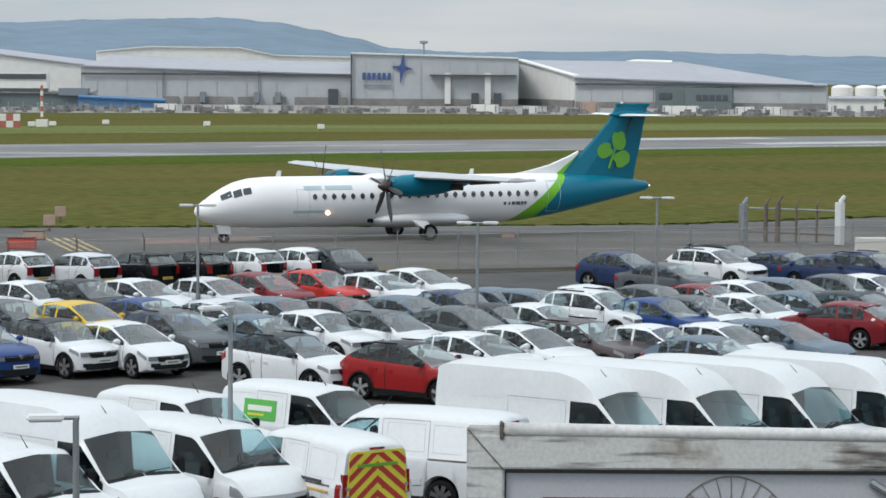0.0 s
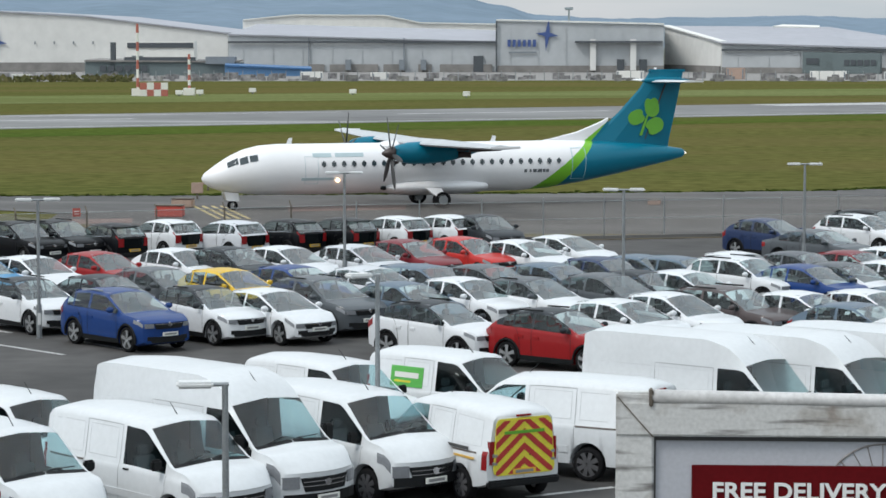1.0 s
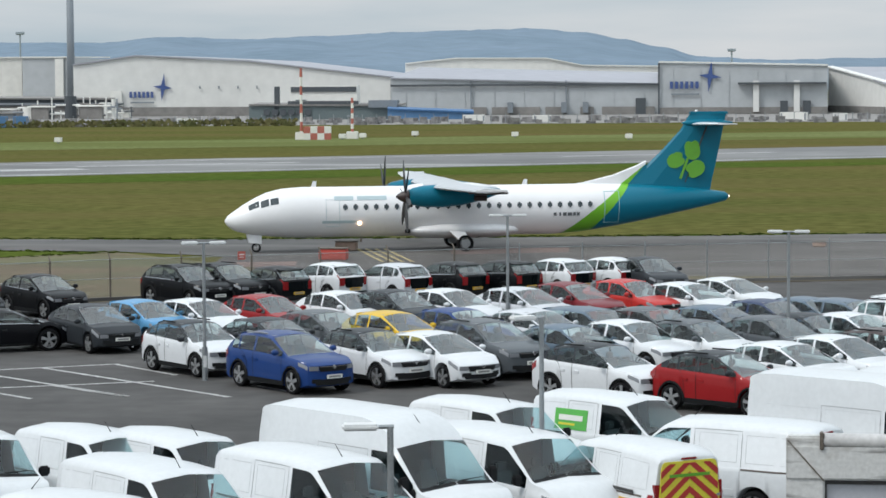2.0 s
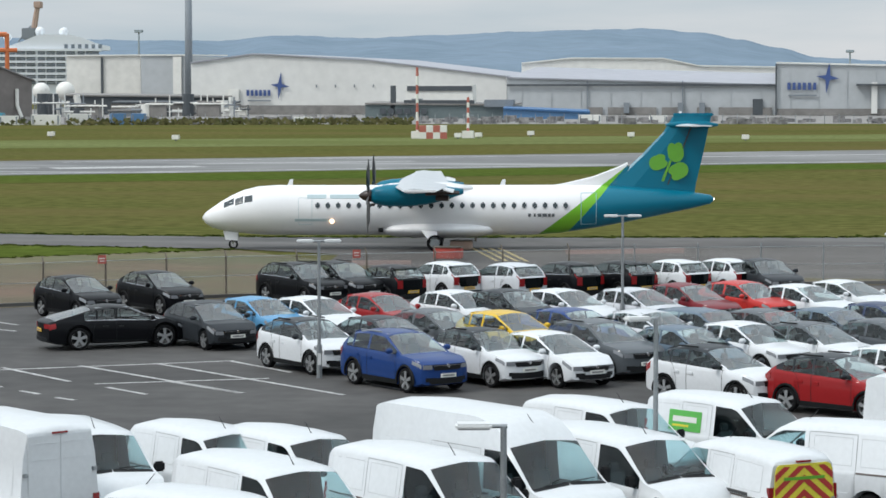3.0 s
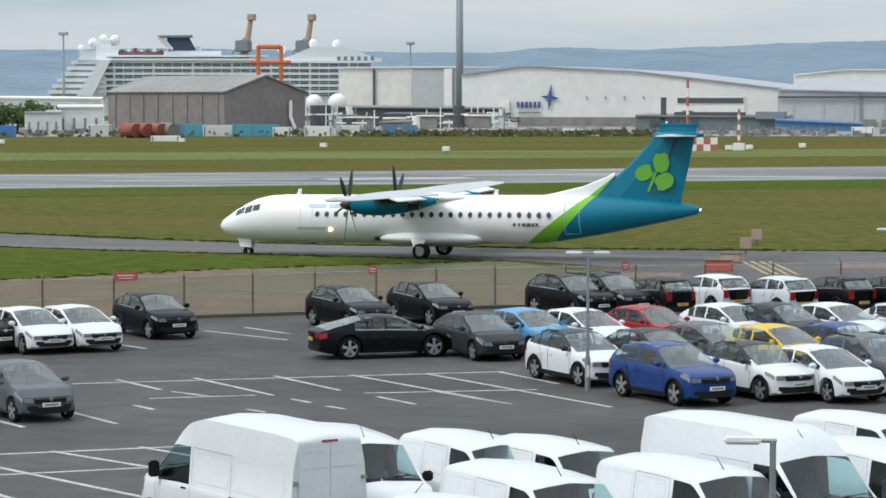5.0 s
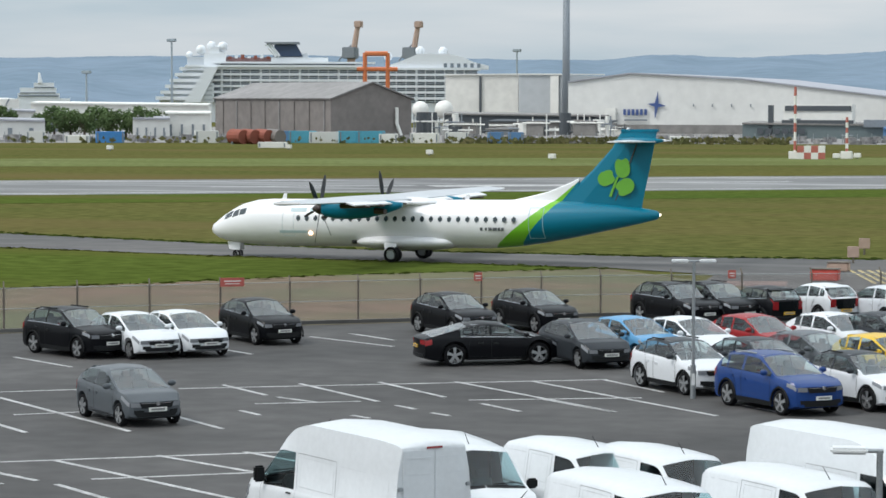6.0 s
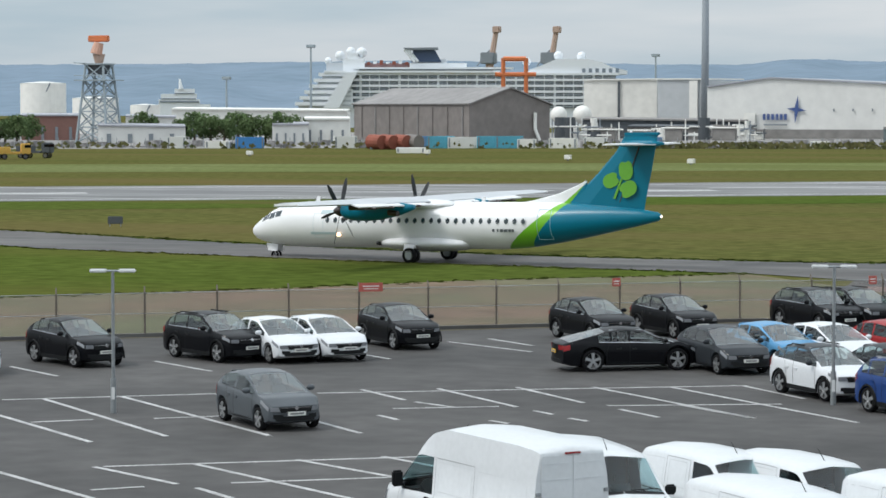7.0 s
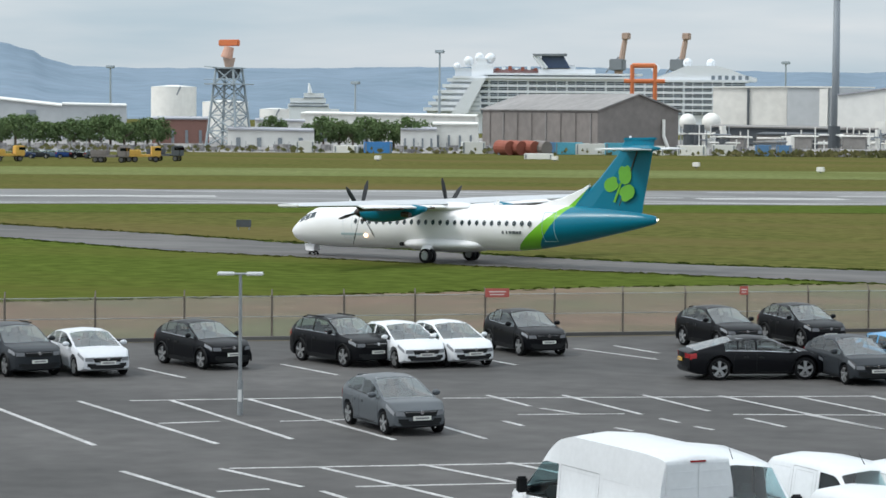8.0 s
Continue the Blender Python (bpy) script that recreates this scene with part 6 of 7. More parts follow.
part("mast", tube(bmesh.new(), fa + fu * (fw * 0.44) + Vector((0, 0, up(0.4, FD))), fa + fu * (fw * 0.42) + Vector((0, 0, up(0.62, FD))), 0.9, 0.3, 6), m_ship_white, ferry)


# ---- hills ----
RIDGE = [(-60, 1.2), (-42, 1.75), (-36, 1.9), (-34.2, 1.66), (-33.1, 1.48), (-32.5, 1.33), (-32.1, 1.12), (-31.5, 0.98), (-30, 0.95), (-27, 0.97), (-24, 1.02), (-21.5, 1.05), (-18.5, 1.02), (-16, 0.97), (-14.2, 0.96), (-12.9, 1.08), (-11, 1.02), (-9.6, 1.08), (-7.5, 1.16), (-4.8, 1.22), (-3.6, 1.12), (-2.8, 0.97), (-2.0, 0.80), (-1.1, 0.58), (0.5, 0.50), (2.5, 0.52), (4.5, 0.56), (6.5, 0.50), (9.6, 0.42), (20, 0.5), (60, 0.4)]


def ridge_el(az):
    for (a, e), (b, f) in zip(RIDGE, RIDGE[1:]):
        if a <= az <= b:
            u = (az - a) / (b - a)
            return e + (f - e) * (3 * u * u - 2 * u ** 3)
    return 0.5


bm = bmesh.new()
cols = []
n_az = 700
for i in range(n_az + 1):
    az = -60 + 120 * i / n_az
    e = ridge_el(az) + 0.022 * noise.noise(Vector((az * 3.1, 0, 0))) + 0.012 * noise.noise(Vector((az * 11.0, 4, 0)))
    col = []
    for d, k in ((2600, 0.0), (3000, 0.42), (3400, 0.72), (3800, 0.93), (4100, 1.0), (4600, 0.8)):
        bump = 25 * noise.noise(Vector((az * 0.6, d * 0.002, 2))) * (0.0 if k in (0.0, 1.0) else 1)
        top = EYE + 4100 * math.tan(radians(e))
        col.append(bm.verts.new(polar(az, d, GZ - 2 + (top * k * d / 4100 if k < 1 else top) + bump * 0.5)))
    cols.append(col)
for A, B in zip(cols, cols[1:]):
    for j in range(len(A) - 1):
        bm.faces.new((A[j], A[j + 1], B[j + 1], B[j]))
tagged(part("backdrop_hills", bm, m_hillside, smooth=True), "long wooded hills on the horizon, tinted blue for haze", "hills", kind="structure")


# ---- trees ----
def build_tree(seed, h, w, label):
    rng = random.Random(seed)
    ob = thing("tree", label, "tree", "trees by the works")
    bm = bmesh.new()
    tube(bm, (0, 0, 0), (0, 0, h * 0.5), 0.35, 0.18, 7)
    for k in range(6):
        a = rng.uniform(0, 6.28)
        tube(bm, (0, 0, h * rng.uniform(0.25, 0.45)), (w * 0.35 * math.cos(a), w * 0.35 * math.sin(a), h * rng.uniform(0.5, 0.8)), 0.14, 0.04, 5)
    part("trunk", bm, m_bark, ob)
    vs, fs = [], []
    clumps = []
    for k in range(26):
        a, r_ = rng.uniform(0, 6.28), math.sqrt(rng.random()) * w * 0.42
        z = h * (0.28 + 0.62 * rng.random() ** 0.8)
        r_ *= max(0.3, 1 - (z / h - 0.45) ** 2 * 2.4)
        clumps.append((r_ * math.cos(a), r_ * math.sin(a), z, rng.uniform(0.10, 0.20) * w))
    for cx, cy, cz, cr in clumps:
        for k in range(60):
            v = Vector((rng.gauss(0, 1), rng.gauss(0, 1), rng.gauss(0, 0.8))).normalized() * cr * rng.uniform(0.6, 1.08)
            c = Vector((cx, cy, cz)) + v
            s = rng.uniform(0.18, 0.42)
            t1 = Vector((rng.uniform(-1, 1), rng.uniform(-1, 1), rng.uniform(-1, 1))).normalized() * s
            t2 = t1.cross(Vector((rng.uniform(-1, 1), rng.uniform(-1, 1), rng.uniform(-1, 1)))).normalized() * s * 0.7
            i = len(vs)
            vs += [c - t1, c + t2, c + t1, c - t2]
            fs.append((i, i + 1, i + 2, i + 3))
    me = bpy.data.meshes.new("crown")
    me.from_pydata([tuple(v) for v in vs], [], fs)
    me.materials.append(m_leaves)
    crown = new("crown", me)
    crown.parent = ob
    return ob


stock = [build_tree(k, h, w, "leafy dark green tree with rounded crown") for k, h, w in ((1, 6.5, 8.0), (2, 7.5, 9.0), (3, 5.5, 6.5))]
spots = [(-33.1, 650, 1.0), (-32.5, 655, 1.1), (-31.9, 650, 1.1), (-31.2, 660, 1.15), (-30.75, 650, 1.25), (-30.2, 655, 1.05), (-29.7, 660, 1.0), (-27.25, 660, 0.9), (-26.4, 655, 0.9), (-25.75, 650, 1.15), (-25.15, 655, 1.1), (-24.55, 655, 1.0), (-23.95, 655, 1.0), (-34.0, 650, 1.2), (-27.0, 700, 1.3), (-29.0, 720, 1.2), (9.9, 650, 0.9), (10.6, 655, 1.0), (-33.6, 640, 1), (-32.8, 640, 1), (-32.2, 645, 1), (-31.55, 642, 1), (-30.95, 645, 1), (-30.45, 640, 1), (-29.95, 645, 1), (-26.1, 645, 1), (-25.45, 645, 1), (-24.85, 648, 1), (-24.25, 645, 1)]
for k, (az, d, sc) in enumerate(spots):
    src = stock[k % 3]
    if k < 3:
        src.matrix_basis = Matrix.Translation(polar(az, d, GZ)) @ pose(0, 0, 0, 0, 0, 40 * k)
    else:
        copy_thing(src, Matrix.Translation(polar(az, d, GZ)) @ pose(0, 0, 0, 0, 0, 77 * k))

# ---- clutter along the far perimeter ----
rng = random.Random(5)


def crate(name, label, cat, az, d, w, h, mat, dep=2.5, group=""):
    ob = thing(name, label, cat, group, Matrix.Translation(polar(az, d, GZ)) @ pose(0, 0, 0, 0, 0, -az + rng.uniform(-8, 8)))
    part("shell", boxes((-w / 2, w / 2, -dep / 2, dep / 2, 0, h), bevel=0.05), mat, ob)
    for x in (-w / 2 + 0.35, w / 2 - 0.35):
        part("door_post", boxes((x - 0.15, x + 0.15, -dep / 2 - 0.06, -dep / 2, 0.2, h - 0.2)), m_steel_far, ob)
    return ob


for az, w, h, mat, word in ((-21.2, 6, 2.6, m_container_blue, "blue"), (-20.7, 6, 2.6, m_teal_box, "teal"), (-19.6, 6, 2.6, m_teal_box, "teal"), (-19.2, 6, 2.6, m_teal_box, "teal"), (-24.9, 6, 2.4, m_blue_roof, "bright blue"), (-20.2, 7, 2.4, m_clad_light, "pale grey"), (-25.6, 5, 1.6, m_clad_white, "white"), (-26.5, 4, 2.5, m_clad_light, "pale grey"),
                             (-16.45, 3.2, 2.4, m_container_blue, "blue"), (-16.0, 3.2, 2.4, m_container_blue, "blue"), (-22.8, 5, 2.6, m_clad_light, "pale grey"), (-18.0, 6, 2.2, m_clad_white, "white"), (-17.3, 5, 2.4, m_clad_light, "pale grey"), (-18.8, 4, 2.0, m_clad_white, "white"), (-12.4, 4.2, 1.6, m_clad_white, "white"), (-6.1, 5, 1.7, m_clad_white, "white"), (0.9, 6, 1.9, m_clad_white, "white"), (3.2, 4, 2.6, m_crane, "tan"), (5.2, 8, 1.9, m_clad_white, "white"), (-4.6, 4, 1.5, m_clad_white, "white"), (1.9, 3, 1.6, m_clad_light, "pale grey"), (6.6, 4, 1.8, m_clad_light, "pale grey"), (7.2, 4, 1.8, m_clad_white, "white")):
    crate("container", f"{word} steel container on the far yard", "container", az, 560 if az < -11 else 590, w, h, mat, group="yard containers")
for az, mat in ((-22.1, m_rust_far), (-21.85, m_rust_far), (-21.55, m_rust_far), (-21.3, m_brown)):
    ob = thing("rusty_vessel", "rusty red-brown horizontal steel vessel", "tank", "rusty vessels", Matrix.Translation(polar(az, 545, GZ)))
    part("drum", tube(bmesh.new(), (-1.6, 0.6, 1.6), (1.8, -1.4, 1.5), 1.6, 1.5, 14), mat, ob)
    for x in (-1.0, 1.0):
        part("saddle", boxes((x - 0.2, x + 0.2, -1, 1, 0, 0.8)), m_steel_far, ob)
crate("white_tank_trailer", "low white tank trailer on the grass", "trailer", -21.35, 500, 5.5, 1.1, m_clad_white)


def build_truck(label, mat):
    ob = thing("works_truck", label, "truck", "works vehicles")
    part("cab", boxes((1.4, 3.0, -1.1, 1.1, 0.9, 2.7), bevel=0.15), mat, ob)
    part("cab_window", boxes((1.9, 3.02, -1.12, 1.12, 1.9, 2.5), bevel=0.05), m_glass, ob)
    part("flatbed", boxes((-3.2, 1.3, -1.1, 1.1, 0.9, 1.3), (-3.2, -0.4, -1.1, 1.1, 1.3, 2.1), bevel=0.06), mat, ob)
    wheels(ob, (2.1, -1.4, -2.4), 1.1, 0.5, 0.3, True)
    return ob


for az, d, mat, word in ((-30.05, 445, m_yellow_far, "yellow"), (-30.75, 440, m_brown, "brown"), (-29.55, 455, m_dark_far, "dark"), (-33.0, 445, m_yellow_far, "orange"), (-34.2, 440, m_yellow_far, "yellow")):
    build_truck(f"{word} works truck parked beyond the runway", mat).matrix_basis = Matrix.Translation(polar(az, d, GZ)) @ pose(0, 0, 0, 0, 0, -az + rng.uniform(-20, 20))
for k, az in enumerate((-32.6, -32.3, -32.0, -31.7, -31.4, -31.1, -33.3)):
    park("suv", ("navy", "dark_grey", "slate", "blue", "black", "grey", "navy")[k], *polar(az, 470)[:2], 15 + 8 * k, label="dark car parked in the far yard")
# perimeter fence and low rubble line beyond the grass
bm = bmesh.new()
for k in range(150):
    az = -36 + 47 * k / 149
    p = polar(az, 570, GZ)
    tube(bm, p, p + Vector((0, 0, 2.2)), 0.08, seg=4)
tagged(part("far_fence_posts", bm, m_galv), "many thin grey posts of the far perimeter fence", "fence", kind="stuff")
bm = bmesh.new()
rb = random.Random(9)
for k in range(420):
    az = rb.uniform(-35, 11)
    p = polar(az, rb.uniform(560, 610), GZ)
    s = rb.uniform(0.4, 1.5)
    box(bm, p.x - s, p.x + s, p.y - 0.5, p.y + 0.5, GZ, GZ + rb.uniform(0.4, 1.5))
m_rubble = shade("mixed_yard_clutter", (0.30, 0.29, 0.28), rough=0.8, vary=0.5, scale=0.35, fine=0.9, second=(0.10, 0.10, 0.11))
tagged(part("yard_clutter", bm, m_rubble), "mixed pale and dark clutter along the far yard", "clutter", kind="stuff")
sheet("far_yard", [tuple(polar(az, d)[:2]) for az, d in ((-40, 560), (-20, 568), (0, 572), (12, 575), (12, 1000), (-40, 1000))], GZ + 0.02, m_base_far, "grey-brown yard in front of the hangars", "yard")

# pipework and plant round the works
rp = random.Random(21)
PLANT = (m_clad_white, m_clad_beige, m_steel_far, m_dark_far, m_base_far, m_clad_light)
for k in range(46):
    az = rp.uniform(-18.2, -13.4)
    d = rp.uniform(690, 716)
    w, h = rp.uniform(1.5, 6), rp.uniform(1.2, 6.2)
    ob = thing("process_unit", "pale steel process unit with pipes at the works", "plant unit", "works plant", Matrix.Translation(polar(az, d, GZ)))
    mat = PLANT[k % 6]
    if k % 3 == 0:
        part("vessel", tube(bmesh.new(), (0, 0, 0), (0, 0, h), w * 0.3, w * 0.3, 12), mat, ob)
    else:
        part("casing", boxes((-w / 2, w / 2, -1, 1, 0, h * 0.7), bevel=0.1), mat, ob)
    part("pipe", tube(tube(bmesh.new(), (-w * 0.7, -1.2, h * 0.6), (w * 0.9, -1.2, h * 0.6), 0.22, seg=6), (w * 0.7, -1.2, 0), (w * 0.7, -1.2, h), 0.18, seg=6), PLANT[(k + 2) % 6], ob)
# scrub along the far fence
bm = bmesh.new()
rs = random.Random(33)
for k in range(1500):
    az = rs.uniform(-17.5, -10) if k % 3 else rs.uniform(-36, -17)
    p = polar(az, rs.uniform(552, 566), GZ)
    s = rs.uniform(0.3, 0.9)
    z = rs.uniform(0, 1.2)
    t = rs.uniform(0, 6.28)
    bm.faces.new([bm.verts.new(p + Vector((dx * math.cos(t), dx * math.sin(t), z + dz))) for dx, dz in ((-s, 0), (0, s * 0.7), (s, 0), (0, -s * 0.5))])
m_scrub = shade("dry_scrub", (0.16, 0.14, 0.07), rough=1.0, vary=0.35, scale=0.2, fine=1.0, second=(0.08, 0.095, 0.04), spec=0.0)
tagged(part("far_scrub", bm, m_scrub), "dry brown-green scrub along the far fence", "scrub", kind="stuff")

# ---- aerials and markers on the airfield ----
m_red_faded = shade("faded_red", (0.42, 0.13, 0.10), rough=0.7, vary=0.1)
for az, d, h_ in ((-9.90, 415, 11.4), (-8.78, 418, 6.6)):
    ob = thing("aerial_mast", "red and white banded aerial mast", "mast", "airfield aerials", Matrix.Translation(polar(az, d, GZ)))
    k = 8
    for i in range(k):
        part("mast_band", tube(bmesh.new(), (0, 0, h_ * i / k), (0, 0, h_ * (i + 1) / k), 0.24, 0.2, 8), m_red_faded if i % 2 else m_clad_white, ob)
    part("base_cabinet", boxes((-0.9, 0.9, -0.6, 0.6, 0, 1.2), bevel=0.05), m_clad_white, ob)
    part("cross_arm", tube(bmesh.new(), (-0.9, 0, h_ * 0.55), (0.9, 0, h_ * 0.55), 0.12, seg=6), m_steel_far, ob)
hut = thing("checkered_hut", "red and white checkered equipment hut", "hut", m=Matrix.Translation(polar(-9.55, 414, GZ)) @ pose(0, 0, 0, 0, 0, 9.5))
for i in range(4):
    for j in range(2):
        part("panel", boxes((-2.2 + 1.1 * i, -1.1 + 1.1 * i, -1.0, 1.0, 1.05 * j, 1.05 * j + 1.05)), m_red_faded if (i + j) % 2 else m_clad_white, hut)
for az, d in ((-9.0, 412), (-8.55, 416), (-7.4, 430), (-2.7, 400), (-5.2, 420), (-21.0, 480), (-15.2, 400), (-17.9, 430), (-24.9, 470)):
    ob = thing("marker_box", "small white marker box on the grass", "marker", "airfield markers", Matrix.Translation(polar(az, d, GZ)))
    part("case", boxes((-0.55, 0.55, -0.4, 0.4, 0.25, 0.95), bevel=0.06), m_clad_white, ob)
    part("foot", boxes((-0.1, 0.1, -0.1, 0.1, 0, 0.3)), m_steel_far, ob)
# runway markings
MARKS = [(-62, 283, 26, 0.9), (-10, 318, 30, 0.9), (35, 361, 26, 4.2), (54, 345, 34, 3.6), (-95, 255, 22, 0.9), (-140, 229, 28, 2.0), (-77, 264, 16, 2.4), (-60, 258, 430, 0.7), (-120, 262, 50, 0.8), (-60, 300, 70, 0.6)]
for x, y, ln, wd in MARKS:
    bm = bmesh.new()
    u = Vector((math.cos(radians(32.6)), math.sin(radians(32.6)), 0))
    v = Vector((-u.y, u.x, 0))
    c = Vector((x, y, GZ + 0.036))
    bm.faces.new([bm.verts.new(c + u * a * ln / 2 + v * b * wd) for a, b in ((-1, -1), (1, -1), (1, 1), (-1, 1))])
    tagged(part("runway_marking", bm, m_line), "worn white paint line on the runway", "marking", "runway markings", "structure")
m_hold = shade("worn_yellow_line", (0.42, 0.34, 0.16), rough=0.8, vary=0.2)
# hold-line stripes and red surface panels on the apron
for k in range(4):
    bm = bmesh.new()
    x0 = -18.3 + 0.5 * k
    bm.faces.new([bm.verts.new((x, y, GZ + 0.05)) for x, y in ((x0, 127.0), (x0 + 0.22, 127.0), (x0 - 2.6, 137), (x0 - 2.82, 137))])
    tagged(part("hold_line", bm, m_hold), "worn yellow stripe on the apron", "marking", "hold line stripes", "structure")
m_red_worn = shade("worn_red_surface", (0.20, 0.135, 0.12), rough=0.85, vary=0.2, scale=0.3)
for pts in ([(-15.4, 132.5), (-9.5, 134.5), (-9.8, 139), (-16.0, 137)], [(-27.0, 122), (-22, 124), (-22.5, 127), (-27.2, 126)]):
    sheet("red_surface_panel", pts, GZ + 0.052, m_red_worn, "worn red painted panel on the apron", "marking")
for x, y, s in ((-20.9, 128.6, 1.0), (-21.4, 136, 0.8), (3.5, 139.5, 0.5)):
    ob = thing("equipment_box", "small red and tan box on the apron", "box", "apron boxes", pose(x, y, GZ + 0.04))
    part("case", boxes((-0.7 * s, 0.7 * s, -0.4, 0.4, 0, 0.55 * s), bevel=0.05), m_red if s > 0.9 else m_crane, ob)
    part("lid", boxes((-0.72 * s, 0.72 * s, -0.42, 0.42, 0.55 * s, 0.6 * s)), m_rust, ob)

taxi_sign = thing("taxiway_sign", "small dark taxiway sign on the grass", "sign", m=pose(-90.5, 171.3, GZ, 0, 0, 27))
part("face", boxes((-0.55, 0.55, -0.08, 0.08, 0.2, 0.75), bevel=0.03), m_dark_far, taxi_sign)
for x in (-0.4, 0.4):
    part("leg", boxes((x - 0.04, x + 0.04, -0.04, 0.04, 0, 0.25)), m_galv, taxi_sign)
for x, y in ((-22.4, 151.9), (-21.7, 143.0)):
    ob = thing("marker_board", "tan marker board on a short stand", "marker", "apron marker boards", pose(x, y, GZ, 0, 0, 12))
    part("board", boxes((-0.32, 0.32, -0.1, 0.1, 0.35, 0.95), bevel=0.03), m_crane, ob)
    part("stand", boxes((-0.06, 0.06, -0.06, 0.06, 0, 0.4)), m_rust, ob)
white_box = thing("white_cabinet", "plain white cabinet beyond the fence", "cabinet", m=pose(20.8, 126.0, GZ))
part("case", boxes((-0.75, 0.75, -0.4, 0.4, 0.06, 1.0), bevel=0.03), m_clad_white, white_box)
part("plinth", boxes((-0.7, 0.7, -0.35, 0.35, 0, 0.08)), m_apron, white_box)

# longer grass along the edges of taxiway, verge and runway
EDGES = [([(-170, 189), (-99, 151.4), (-80, 141.9), (-71, 140.2), (-57, 137), (-45, 135.4), (-33.2, 133.8), (-38.5, 129.5), (-45, 124), (-51, 116), (-58, 108.4), (-66, 100), (-110, 80)], -0.6, 0.08, 2600),
         ([(-176, 204), (-109, 168), (-92, 161.5), (-77, 154.5), (-59, 148), (-47, 145.3), (-33, 145), (-24, 146), (-3, 149.2), (14, 153), (28, 163), (60, 180)], 0.7, 0.09, 3000)]
rg = random.Random(71)
verts, faces = [], []
for line, out, tall, count in EDGES:
    legs = [((Vector((*q, 0)) - Vector((*p, 0))).length, p, q) for p, q in zip(line, line[1:])]
    for k in range(count):
        ln_, p, q = rg.choices(legs, [g[0] for g in legs])[0]
        u_ = rg.random()
        x, y = lerp(p[0], q[0], u_) + rg.gauss(0, 0.35), lerp(p[1], q[1], u_) + out * rg.random() ** 2 + rg.gauss(0, 0.25)
        h_, w_, a_ = tall * rg.uniform(0.4, 1.3), rg.uniform(0.10, 0.34), rg.uniform(0, 3.14)
        dx, dy, i = w_ * math.cos(a_), w_ * math.sin(a_), len(verts)
        verts += [(x - dx, y - dy, GZ), (x + dx, y + dy, GZ), (x + dx * 1.3, y + dy, GZ + h_ * rg.uniform(0.6, 1.0)), (x + rg.uniform(-0.1, 0.1), y, GZ + h_ * 1.2), (x - dx * 1.3, y - dy, GZ + h_ * rg.uniform(0.6, 1.0))]
        faces.append((i, i + 1, i + 2, i + 3, i + 4))
me = bpy.data.meshes.new("edge_tufts")
me.from_pydata(verts, [], faces)
me.materials.append(m_grass_edge)
tagged(new("edge_tufts", me), "longer green grass tufts along the taxiway edges", "grass", kind="stuff")

# ---- boundary fence ----
m_mesh = bpy.data.materials.new("chain_link_mesh")
m_mesh.use_nodes = True
nn, ll = m_mesh.node_tree.nodes, m_mesh.node_tree.links
pb = nn["Principled BSDF"]
pb.inputs["Base Color"].default_value, pb.inputs["Roughness"].default_value = (0.30, 0.27, 0.25, 1), 0.7
tr, mxs, fo = nn.new("ShaderNodeBsdfTransparent"), nn.new("ShaderNodeMixShader"), nn["Material Output"]
mxs.inputs[0].default_value = 0.16
ll.new(tr.outputs[0], mxs.inputs[1])
ll.new(pb.outputs[0], mxs.inputs[2])
ll.new(mxs.outputs[0], fo.inputs[0])
FENCE = [(-90, 58), (-53.5, 82.2), (-45.5, 88.4), (-34.3, 96.9), (-26, 103.2), (-10, 111.3), (6, 116.4), (30, 127.4), (60, 139)]
fence = thing("boundary_fence", "chain link fence on rusty cranked posts", "fence")
post, slim = None, []
for (ax, ay), (bx, by) in zip(FENCE, FENCE[1:]):
    a, b = Vector((ax, ay, 0)), Vector((bx, by, 0))
    ln = (b - a).length
    n_ = max(1, round(ln / 2.9))
    for i in range(n_):
        p = a + (b - a) * (i / n_)
        if post is None:
            bm = tube(bmesh.new(), (0, 0, 0), (0, 0, 1.72), 0.045, 0.04, 6)
            tube(bm, (0, 0, 1.70), (-0.10, 0.18, 1.92), 0.035, 0.03, 6)
            post = part("post", bm, m_rust, fence, m=Matrix.Translation(p))
        else:
            o = share("post", post, fence, Matrix.Translation(p))
            if p.x > -12:
                if not slim:
                    slim.append(mesh_of("post", tube(bmesh.new(), (0, 0, 0), (0, 0, 1.85), 0.03, 0.03, 6), m_galv))
                o.data = slim[0]
    d_ = (b - a).normalized()
    bm = slab(bmesh.new(), [a + Vector((0, 0, 0.05)), b + Vector((0, 0, 0.05)), b + Vector((0, 0, 1.68)), a + Vector((0, 0, 1.68))], 0.003)
    part("chain_link", bm, m_mesh, fence)
    bm = bmesh.new()
    for z in (0.1, 0.9, 1.68):
        tube(bm, a + Vector((0, 0, z)), b + Vector((0, 0, z)), 0.012, seg=4)
    part("wire", bm, m_galv, fence)
    bm = bmesh.new()
    slab(bm, [a - Vector((0, 0.25, -0.02)), b - Vector((0, 0.25, -0.02)), b - Vector((0, 0.25, -0.16)), a - Vector((0, 0.25, -0.16))], 0.09)
    tagged(part("kerb", bm, m_apron), "low concrete kerb along the fence", "kerb", kind="structure")
m_sign_red = shade("faded_red_sign", (0.45, 0.10, 0.08), rough=0.7, vary=0.12)
